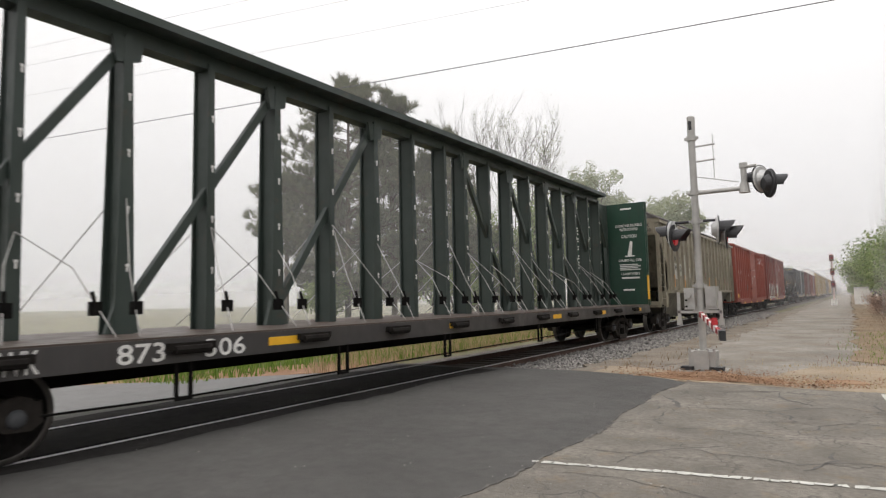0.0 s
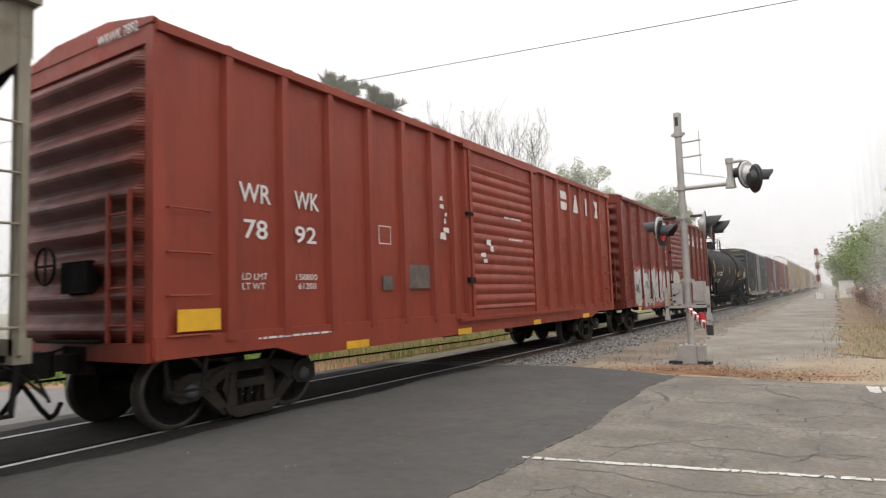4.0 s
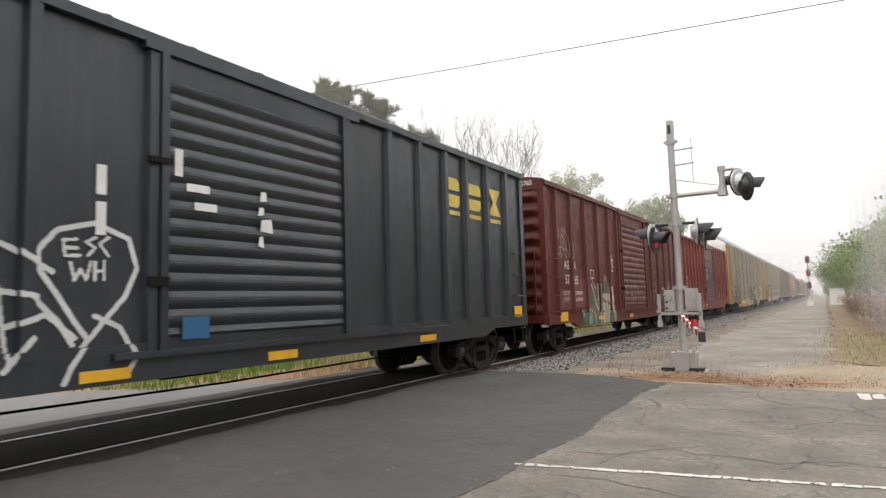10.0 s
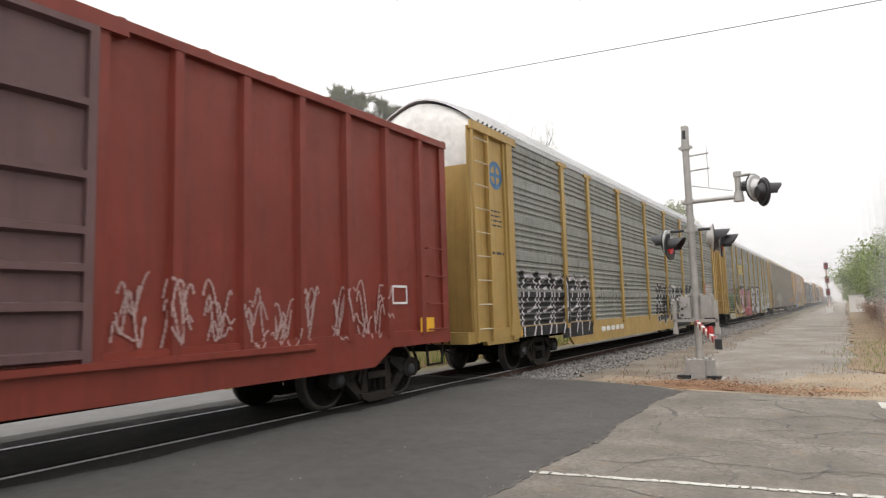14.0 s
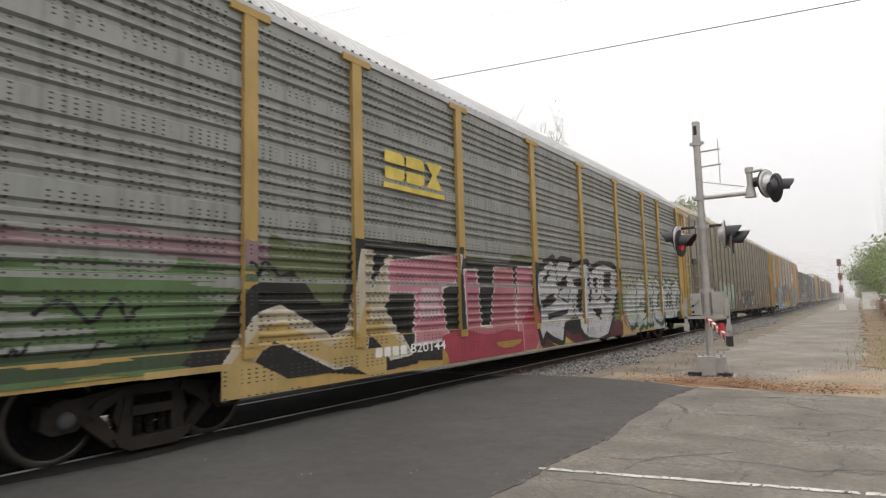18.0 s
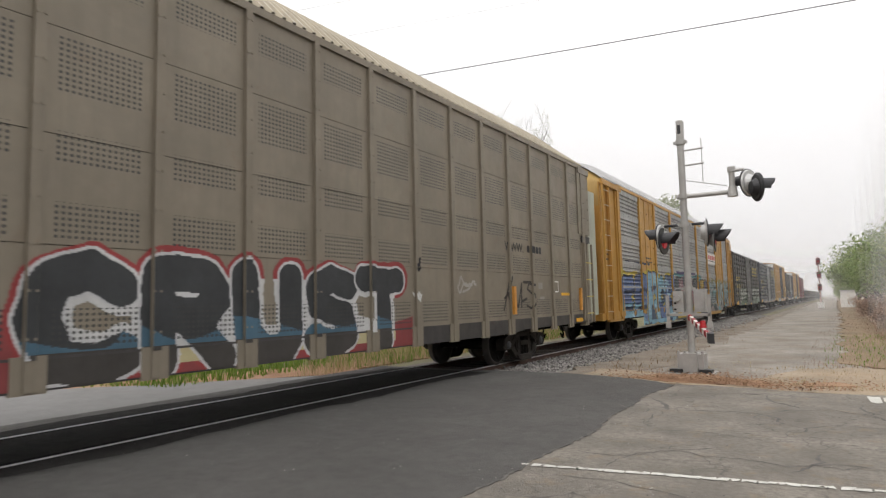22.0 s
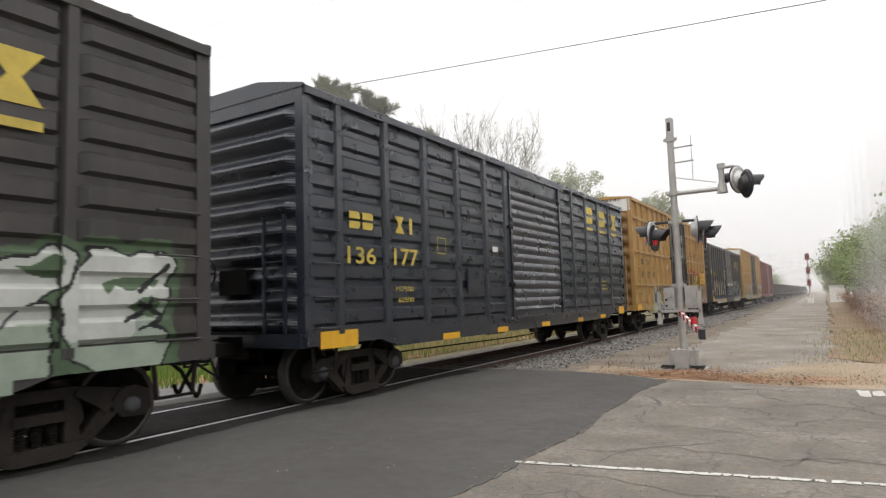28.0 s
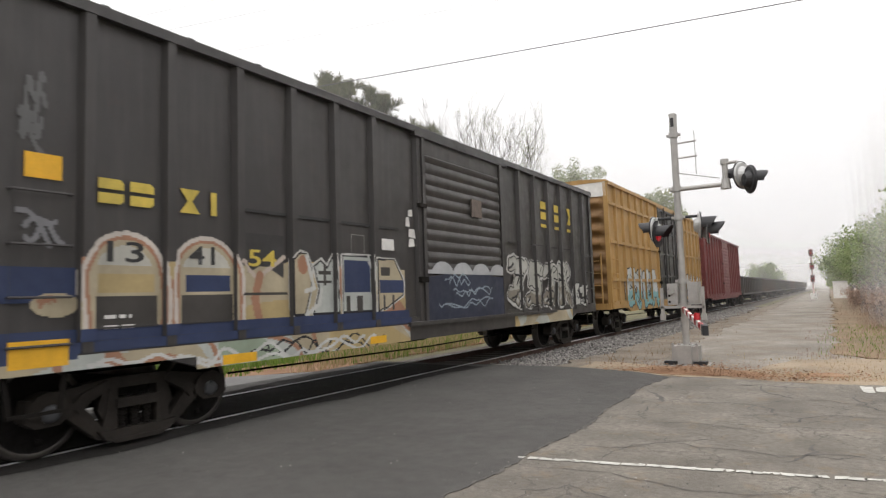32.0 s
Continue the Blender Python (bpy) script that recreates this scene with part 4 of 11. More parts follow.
P_tank = paint("satin_black_paint", (0.0085, 0.0085, 0.009), rough=0.7, spec=0.15, rust=0.0, streak=0.3, dirt_col=(0.022, 0.020, 0.019))
P_dkgrey = paint("sooty_grey_paint", (0.055, 0.050, 0.046), rust=0.4)
P_gon2 = paint("rusty_brown_paint", (0.07, 0.05, 0.042), rust=0.6)
M_roofgalv = paint("galvanised_roof", (0.42, 0.42, 0.42), rough=0.45, metal=0.3, dirt_col=(0.28, 0.27, 0.25))


# centre-beam flat car
def centerbeam(L, R):
    car, c = car_thing("centerbeam_car", L, R, "dark green centre-beam flat car with lattice truss and bulkheads", "flat car")
    h = (R - L) / 2
    M_deck = paint("weathered_deck", (0.075, 0.055, 0.045), rust=0.5)
    part("deck", Geo().box(-1.40, 1.40, -h, h, 1.02, 1.12), M_deck, car)
    for s in (1, -1):
        x = s * 1.42
        part("side_sill", Geo().box(min(x, x - s * 0.06), max(x, x - s * 0.06), -h, h, 0.84, 1.10), P_char, car)
        for y in np.arange(-h + 0.9, h - 0.5, 1.83):
            g = Geo().box(min(x, x + s * 0.07), max(x, x + s * 0.07), y - 0.28, y + 0.28, 0.97, 1.05).rod((x + s * 0.06, y - 0.22, 0.98), (x + s * 0.06, y + 0.22, 0.98), 0.05, n=8)
            part("winch", g, M_steel, car)
        for y in (-h + 5.9, -h + 10.0, -h + 14.6, -h + 17.9, h - 1.35):
            part("reflector", Geo().box(min(x, x + s * 0.006), max(x, x + s * 0.006), y - 0.25, y + 0.25, 0.93, 1.03), M_yellow, car, "yellow reflective strip")
        for y in (4.1, 6.6, 9.3, 13.2, 17.0):
            yl = y - c
            part("hanger", Geo().box(min(x, x - s * 0.04), max(x, x - s * 0.04), yl - 0.10, yl - 0.07, 0.46, 0.84).box(min(x, x - s * 0.04), max(x, x - s * 0.04), yl + 0.07, yl + 0.10, 0.46, 0.84)
                 .box(min(x, x - s * 0.04), max(x, x - s * 0.04), yl - 0.10, yl + 0.10, 0.44, 0.47), M_black, car)
        part("brake_rod", Geo().pipe([(x - s * 0.02, 2.7 - c, 0.5), (x - s * 0.02, 4.1 - c, 0.47), (x - s * 0.1, 19 - c, 0.55)], 0.012, 6), M_black, car)
    part("centre_sill", Geo().box(-0.3, 0.3, -h, h, 0.6, 1.02), M_black, car)
    # truss
    part("top_chord", Geo().prism([(-0.42, 4.92), (0.42, 4.92), (0.42, 5.03), (0.2, 5.10), (-0.2, 5.10), (-0.42, 5.03)], "y", -h + 0.3, h - 1.2).box(-0.12, 0.12, -h + 0.3, h - 1.2, 4.72, 4.92), P_green, car)
    ys = [2.95 + 1.19 * i - c for i in range(-2, 8)] + [21.2 - 1.135 * i - c for i in range(8, -1, -1)]
    mid = 9
    for i, y in enumerate(ys):
        wide = (i % 2 == 1) if i < mid else (i % 2 == 0)
        g = Geo()
        wb, wt = (0.125, 0.05) if wide else (0.075, 0.045)
        g.prism([(y - wb * 0.35, 1.12), (y + wb * 0.35, 1.12), (y + wt * 0.5, 4.8), (y - wt * 0.5, 4.8)], "x", -0.14, 0.14)
        ob = part("truss_post", g, P_green, car)
        for s in (1, -1):
            part("flange", Geo().prism([(y - wb, 1.12), (y + wb, 1.12), (y + wt, 4.8), (y - wt, 4.8)], "x", s * 0.155 - 0.015, s * 0.155 + 0.015), P_green, ob)
        # white plates stand in for bright sky seen through the keyhole slots
        for z in (1.9, 2.6, 3.3, 4.0):
            part("slot_plate", Geo().box(0.171, 0.175, y + 0.008, y + 0.03, z - 0.035, z + 0.035).box(0.171, 0.175, y + 0.0, y + 0.038, z + 0.03, z + 0.06), M_white, ob)
    # diagonals lean towards the middle from both ends
    for i in range(len(ys)):
        wide = (i % 2 == 1) if i < mid else (i % 2 == 0)
        j = i - 2 if i < mid else i + 2
        if not wide or not 0 <= j < len(ys):
            continue
        a, b = ys[i], ys[j]
        part("truss_diagonal", Geo().bar((0.05, a, 4.68), (0.05, b, 1.3), 0.115, 0.09), P_green, car)
        part("gusset", Geo().prism([(a - 0.2, 4.75), (a + 0.2, 4.75), (a + 0.16, 4.5), (a - 0.14, 4.42)], "x", 0.09, 0.162), P_green, car)
        part("gusset", Geo().prism([(b - 0.22, 1.13), (b + 0.22, 1.13), (b + 0.1, 1.5), (b - 0.1, 1.5)], "x", 0.09, 0.162), P_green, car)
    # slack tie-down cables with their ratchets
    for i, y in enumerate(ys[:-1]):
        z = 2.75 - 0.25 * (i % 3)
        for dy in (-0.55, 0.45) if i % 2 == 0 else (-0.5,):
            part("tie_down_cable", Geo().pipe([(0.17, y, z), (0.8, y + dy * 0.62, 1.85), (1.34, y + dy, 1.14)], 0.007, 5), M_galv, car)
            part("tie_down_hook", Geo().box(1.05, 1.14, y + dy * 0.8 - 0.05, y + dy * 0.8 + 0.05, 1.36, 1.50).rod((1.09, y + dy * 0.8, 1.5), (1.05, y + dy * 0.78, 1.6), 0.02, n=6), M_black, car)
        part("tie_down_cable", Geo().pipe([(-0.17, y, z), (-1.34, y - 0.7, 1.14)], 0.007, 5), M_galv, car)
    # bulkheads
    for e in (-1, 1):
        y = e * (h - 0.05)
        bk = part("bulkhead", Geo().box(-1.40, 1.40, y - 0.05, y + 0.05, 1.1, 4.78), P_bulk, car, "green steel bulkhead")
        for x in (-1.37, -0.7, 0.0, 0.7, 1.37):
            part("bulkhead_post", Geo().box(x - 0.05, x + 0.05, y + e * 0.12 - 0.08, y + e * 0.12 + 0.08, 1.1, 4.8), P_bulk, bk)
        part("bulkhead_brace", Geo().prism([(y, 4.75), (y - e * 1.1, 4.75), (y - e * 0.25, 3.2), (y - e * 0.25, 1.12), (y, 1.12)], "x", -0.06, 0.06), P_green, car)
        part("bulkhead_brace", Geo().prism([(y, 1.12), (y - e * 1.0, 1.12), (y, 3.9)], "x", -0.24, -0.18), P_green, car)
    part("end_reflector", Geo().box(1.41, 1.43, h - 0.14, h + 0.08, 1.3, 2.15), M_yellow, car, "yellow reflective strip")
    add_ends(car, h)
    for e in (-1, 1):
        add_truck(car, e * (h - 2.15))
    return car, c


def hopper(L, R):
    car, c = car_thing("covered_hopper", L, R, "weathered tan-grey covered grain hopper with steel ribs", "hopper car")
    h = (R - L) / 2
    hw = 1.42
    s0, s1 = 25.35 - c, 40.1 - c     # full-height side
    for s in (1, -1):
        x = s * hw
        pts = [(-h + 0.05, 4.22), (h - 0.05, 4.22), (h - 0.05, 3.75), (s1, 2.45), (s1, 1.60), (s0, 1.60), (s0, 2.55), (-h + 0.05, 3.75)]
        part("side_wall", Geo().prism(pts, "x", min(x, x - s * 0.03), max(x, x - s * 0.03)), P_tan, car)
        xs = [25.49] + [26.12 + 0.905 * i for i in range(15)] + [39.9]
        post = Geo().prism([(x, -0.08), (x + s * 0.085, -0.055), (x + s * 0.085, 0.055), (x, 0.08)], "z", 1.60, 4.22).mesh("side_post", P_tan)
        for S in xs:
            part("side_post", post, None, car, at=(0, S - c, 0))
        part("side_sill", Geo().box(min(x - s * 0.05, x + s * 0.10), max(x - s * 0.05, x + s * 0.10), s0 - 0.1, s1 + 0.1, 1.50, 1.62), P_tan, car)
        part("side_plate", Geo().box(min(x - s * 0.05, x + s * 0.10), max(x - s * 0.05, x + s * 0.10), -h, h, 4.20, 4.30), P_tan, car)
    SURF[car] = lambda y, z: hw + (0.09 if any(abs(y - (q - c)) < 0.062 for q in xs) else 0.005)
    # roof, hatches and running board
    prof = [(-hw - 0.02, 4.28), (-0.75, 4.46), (0, 4.5), (0.75, 4.46), (hw + 0.02, 4.28), (hw, 4.2), (-hw, 4.2)]
    part("roof", Geo().prism(prof, "y", -h, h), P_tan, car)
    g = Geo()
    for k in range(9):
        y = -h + 1.0 + k * (2 * h - 2.0) / 8
        for x in (-0.32, 0.32):
            g.box(x - 0.25, x + 0.25, y - 0.75, y + 0.75, 4.46, 4.56)
    part("roof_hatch", g, P_tan, car)
    M_grate = material("galvanised_grating", (0.16, 0.15, 0.15), 0.6, 0.4, scale=5)
    for s in (1, -1):
        g = Geo()
        x0 = s * 1.02
        for k in range(int(2 * h / 0.12)):
            y = -h - 0.2 + k * 0.12
            g.box(min(x0, x0 - s * 0.5), max(x0, x0 - s * 0.5), y, y + 0.03, 4.60, 4.64)
        for k in range(5):
            x = x0 - s * 0.125 * k
            g.box(x - 0.012, x + 0.012, -h - 0.2, h + 0.2, 4.60, 4.64)
        wk = part("running_board", g, M_grate, car, "grated steel roof walkway")
        for y in np.linspace(-h, h, 10):
            part("board_bracket", Geo().box(min(x0, x0 - s * 0.5), max(x0, x0 - s * 0.5), y - 0.03, y + 0.03, 4.36, 4.60), P_tan, wk)
    for e in (-1, 1):
        part("end_running_board", Geo().box(-1.0, 1.0, e * (h + 0.2) - 0.28, e * (h + 0.2) + 0.0, 4.60, 4.64), M_grate, car)
    # hopper bays
    # darker base than the tan sides, with grime streaks over it
    P_under = paint("dark_grimy_hopper_bay_paint", (0.135, 0.124, 0.095), streak=0.8, dirt=0.6, dirt_col=(0.03, 0.027, 0.022))
    n = 3
    w = (s1 - s0) / n
    for i in range(n):
        a, b = s0 + i * w, s0 + (i + 1) * w
        m = (a + b) / 2
        a, b = (a if i == 0 else a + 0.4), (b if i == n - 1 else b - 0.4)
        top = [(-hw, a, 1.6), (hw, a, 1.6), (hw, b, 1.6), (-hw, b, 1.6)]
        k = w * 0.31
        bot = [(-0.85, m - k, 0.5), (0.85, m - k, 0.5), (0.85, m + k, 0.5), (-0.85, m + k, 0.5)]
        part("hopper_bay", Geo().add(top + bot, [(0, 4, 5, 1), (1, 5, 6, 2), (2, 6, 7, 3), (3, 7, 4, 0), (4, 7, 6, 5)]), P_under, car)
        part("outlet_gate", Geo().box(-0.8, 0.8, m - 0.62, m + 0.62, 0.38, 0.50).rod((0.8, m - 0.5, 0.44), (0.95, m - 0.5, 0.44), 0.05, n=8).rod((0.8, m + 0.5, 0.44), (0.95, m + 0.5, 0.44), 0.05, n=8), M_steel, car)
    # added black plate stands in for the shade in the gaps between bays
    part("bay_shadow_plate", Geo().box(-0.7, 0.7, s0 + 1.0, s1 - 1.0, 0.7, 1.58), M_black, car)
    for e, sv in ((-1, s0), (1, s1)):
        ye = e * (h - 0.05)
        # slope sheet, upper end wall, bolster
        part("slope_sheet", Geo().add([(-hw + 0.02, ye, 3.75), (hw - 0.02, ye, 3.75), (hw - 0.02, sv + e * 0.05, 1.75), (-hw + 0.02, sv + e * 0.05, 1.75)], [(0, 1, 2, 3)]), P_under, car)
        part("end_wall", Geo().box(-hw, hw, ye - 0.02, ye + 0.02, 3.72, 4.3), P_tan, car)
        part("end_sill", Geo().box(-1.42, 1.42, min(e * h, e * h - e * 0.15), max(e * h, e * h - e * 0.15), 0.98, 1.2), P_tan, car)
        part("end_platform", Geo().box(-1.3, 1.3, min(e * h, sv), max(e * h, sv), 1.0, 1.06), M_black, car)
        part("bolster_web", Geo().prism([(sv, 1.75), (sv + e * 0.9, 1.06), (sv, 1.06)], "x", -0.1, 0.1).prism([(sv, 1.6), (sv + e * 0.3, 1.06), (sv, 1.06)], "x", 0.95, 1.1), M_black, car)
        for x in (-1.38, -0.45, 0.45, 1.38):
            part("end_post", Geo().box(x - 0.05, x + 0.05, e * (h - 0.1) - 0.05, e * (h - 0.1) + 0.05, 1.06, 4.3 if abs(x) > 1 else 3.75), P_tan, car)
        for s in (1, -1):
            ladder_frame(car, P_tan, s * 1.46 if s > 0 else -1.41, min(e * (h - 0.1), e * (h - 0.75)), max(e * (h - 0.1), e * (h - 0.75)), 1.06, 4.2 if s * e < 0 else 3.1, [1.3, 1.75, 2.2, 2.65, 3.1])
            stirrup(car, s * 1.4, min(e * (h - 0.1), e * (h - 0.7)), max(e * (h - 0.1), e * (h - 0.7)), 0.55, 1.0, M_steel)
            part("end_gusset", Geo().box(s * 1.3 - 0.1, s * 1.3 + 0.1, min(sv, sv + e * 0.35), max(sv, sv + e * 0.35), 0.95, 1.6), P_tan, car)
    part("air_reservoir", Geo().rod((-0.6, -h + 0.75, 1.42), (0.7, -h + 0.75, 1.42), 0.24, n=14), P_tan, car, smooth=True)
    part("brake_valve", Geo().box(0.1, 0.6, -h + 0.35, -h + 0.6, 1.1, 1.6), M_steel, car)
    part("centre_sill", Geo().box(-0.28, 0.28, -h, h, 0.72, 1.0), M_black, car)
    # reporting patches
    for S0, S1, z0, z1 in ((27.95, 28.55, 2.05, 3.15), (28.8, 29.4, 2.15, 2.6)):
        part("paint_patch", Geo().box(hw, hw + 0.004, S0 - c, S1 - c, z0, z1), P_patch, car, "pale repainted patch")
    for S in (26.12 + 0.905 * k for k in (0, 2, 5, 8, 10)):
        part("reflector", Geo().box(hw + 0.085, hw + 0.09, S - c - 0.05, S - c + 0.05, 1.75, 2.25), M_orange, car, "faded orange reflective strip")
    add_ends(car, h)
    for e in (-1, 1):
        add_truck(car, e * (h - 1.55))
    return car, c


P_patch = paint("pale_patch_paint", (0.47, 0.46, 0.42))
M_orange = material("faded_orange_reflector", (0.60, 0.27, 0.05), 0.5, scale=5)


def tank(L, R):
    car, c = car_thing("tank_car", L, R, "black tank car with yellow marks and a top platform", "tank car")
    h = (R - L) / 2
    r, zc = 1.50, 2.60
    prof = []
    for i in range(9):
        a = math.pi / 2 * i / 8
        prof.append((-h + 0.62 - 0.62 * math.cos(a), r * math.sin(a)))
    prof += [(y, r) for y in np.linspace(-h + 0.9, h - 0.9, 12)]
    prof += [(-p[0], p[1]) for p in prof[:9][::-1]]
    g = Geo().lathe(prof, 48, "y")
    shell = part("tank_shell", g, P_tank, car, "satin black steel tank shell", at=(0, 0, zc), smooth=True)
    for y in (87.35 - c,):
        part("weld_band", Geo().lathe([(y - 0.03, r), (y - 0.03, r + 0.008), (y + 0.03, r + 0.008), (y + 0.03, r)], 48, "y"), P_tank, shell)
    # yellow marks curve with the shell
    for S, z0, z1, w in ((77.85, 2.1, 3.05, 0.07), (81.1, 2.4, 2.85, 0.05), (83.67, 2.38, 2.82, 0.05), (86.6, 2.35, 2.78, 0.05), (89.2, 2.4, 2.75, 0.05), (92.05, 2.05, 2.95, 0.07)):
        rows = []
        for i in range(9):
            z = z0 + (z1 - z0) * i / 8 - zc
            x = math.sqrt(max(0, (r + 0.006) ** 2 - z * z))
            rows.append([(x, S - c - w, z), (x, S - c + w, z)])
        part("reflector", Geo().grid(rows), M_yellow, shell, "yellow reflective strip")
    # sills and running gear
    part("stub_sill", Geo().box(-0.3, 0.3, -h, -h + 3.4, 0.72, 1.12), M_black, car)
    part("stub_sill", Geo().box(-0.3, 0.3, h - 3.4, h, 0.72, 1.12), M_black, car)
    for s in (1, -1):
        part("side_rail", Geo().rod((s * 1.42, -h + 0.2, 1.08), (s * 1.42, h - 0.2, 1.08), 0.035, n=8), M_black, car)
    hr = Geo().pipe([(-1.42, -h + 3.4, 0.80), (-1.42, h - 3.4, 0.80)], 0.025, 6).pipe([(-1.42, -h + 3.4, 0.52), (-1.42, h - 3.4, 0.52)], 0.022, 6)
    part("safety_rail", hr, M_black, car)
    for y in np.linspace(-h + 3.4, h - 3.4, 8):
        part("rail_hanger", Geo().box(-1.45, -1.39, float(y) - 0.03, float(y) + 0.03, 0.48, 1.08), M_black, car)
    for e in (-1, 1):
        part("end_platform", Geo().box(-1.45, 1.45, min(e * h, e * (h - 2.1)), max(e * h, e * (h - 2.1)), 1.04, 1.10), M_black, car)
        part("saddle", Geo().prism([(-1.25, 1.1), (1.25, 1.1), (1.05, 1.75), (0, 1.25), (-1.05, 1.75)], "y", e * (h - 2.5) - 0.15, e * (h - 2.5) + 0.15), M_black, car)
        for x in (-1.4, 1.4):
            part("end_rail", Geo().pipe([(x, e * (h - 0.1), 1.1), (x, e * (h - 0.1), 2.6), (0, e * (h - 0.15), 2.72)], 0.022, 8), M_black, car)
            part("platform_post", Geo().box(x - 0.04, x + 0.04, e * (h - 0.9) - 0.05, e * (h - 0.9) + 0.05, 1.1, 2.3).box(x - 0.04, x + 0.04, e * (h - 2.1) - 0.05, e * (h - 2.1) + 0.05, 1.1, 1.8), M_black, car)
            stirrup(car, x, min(e * h, e * (h - 0.6)), max(e * h, e * (h - 0.6)), 0.5, 1.05, M_steel)
        part("placard_frame", Geo().box(1.44, 1.455, (91.4 if e > 0 else 76.6) - c - 0.2, (91.4 if e > 0 else 76.6) - c + 0.2, 1.25, 1.65), M_black, car)
        k = (91.4 if e > 0 else 76.6) - c
        part("placard", Geo().add([(1.46, k - 0.19, 1.45), (1.46, k, 1.26), (1.46, k + 0.19, 1.45), (1.46, k, 1.64)], [(0, 1, 2, 3)]), M_white, car, "white diamond placard")
        part("stencil", Geo().box(1.455, 1.459, k - 0.35, k + 0.6, 1.05, 1.09), M_white, car)
    # top fittings
    ym = 84.75 - c
    zt = zc + r
    mw = part("manway", Geo().lathe([(-0.2, 0.0), (-0.2, 0.56), (0.42, 0.56), (0.44, 0.60), (0.50, 0.60), (0.52, 0.5), (0.52, 0.0)], 28, "z"), P_tank, car, at=(0, ym, zt), smooth=False)
    for k in range(6):
        a = k * 1.047 + 0.4
        part("manway_bolt", Geo().box(-0.04, 0.04, -0.05, 0.05, 0.40, 0.54), M_black, mw, at=pose(0.6 * math.cos(a), 0.6 * math.sin(a), 0, 0, 0, math.degrees(a)))
    part("platform", Geo().box(-0.85, 0.62, ym + 0.65, ym + 2.1, zt - 0.06, zt - 0.01).box(0.35, 0.62, ym - 0.6, ym + 2.1, zt - 0.06, zt - 0.01), M_black, car)
    g = Geo()
    x0, x1, y0, y1, z = -0.95, 0.60, ym - 0.7, ym + 2.05, zt + 0.72
    k = 0.18
    g.pipe([(x0, y1 - k, z), (x0, y0 + k, z), (x0 + k, y0, z), (x1 - k, y0, z), (x1, y0 + k, z), (x1, y1 - k, z), (x1, y1 - 0.05, z - 0.1), (x1, y1, zt - 0.05)], 0.025, 6)
    g.pipe([(x0, y1, zt + 0.36), (x0, y0, zt + 0.36), (x1, y0, zt + 0.36)], 0.02, 6)
    part("guard_rail", g, M_black, car)
    for x, y in ((x0, y0), (x1, y0 + k), (x0, y1 - k), (x0, ym + 0.7), (x1, ym + 0.8)):
        part("rail_post", Geo().rod((x, y, zt - 0.35), (x, y, z), 0.024, n=6), M_black, car)
    part("end_loop", Geo().pipe([(x1 - 0.1, y1 + 0.35, zt - 0.15), (x1 - 0.1, y1 + 0.35, z - 0.05), (x0, y1 + 0.35, z - 0.05), (x0, y1 + 0.35, zt - 0.35)], 0.022, 6), M_black, car)
    part("dome_ring", Geo().lathe([(-0.12, 0.9), (-0.03, 0.78), (-0.02, 0.6)], 28, "z"), M_galv, car, at=(0, ym, zt - 0.03))
    # side ladder
    yl = 87.3 - c
    g = Geo()
    for dy in (-0.22, 0.22):
        pts = [(1.50, yl + dy, 0.55)]
        for i in range(8):
            a = math.radians(-35 + i * 16)
            pts.append(((r + 0.08) * math.cos(a), yl + dy, zc + (r + 0.08) * math.sin(a)))
        g.pipe(pts, 0.022, 6)
    ld = part("ladder", g, M_black, car)
    for i in range(10):
        a = math.radians(-35 + i * 12)
        p = ((r + 0.08) * math.cos(a), zc + (r + 0.08) * math.sin(a))
        part("rung", Geo().rod((p[0], yl - 0.22, p[1]), (p[0], yl + 0.22, p[1]), 0.012, n=6), M_black, ld)
    part("bottom_outlet", Geo().rod((0, ym, 1.15), (0, ym, 0.55), 0.28, 0.2, 14).box(-0.35, 0.35, ym - 0.6, ym + 0.6, 0.72, 0.86), M_black, car)
    add_ends(car, h)
    for e in (-1, 1):
        add_truck(car, e * (h - 1.85))
    return car, c


M_panel = material("galvanised_rack_panel", (0.42, 0.423, 0.42), 0.55, 0.25, var=0.16, scale=0.8, streak=0.65, dirt=0.5, dirt_col=(0.15, 0.143, 0.13), bump=0.05, fine=0.3)


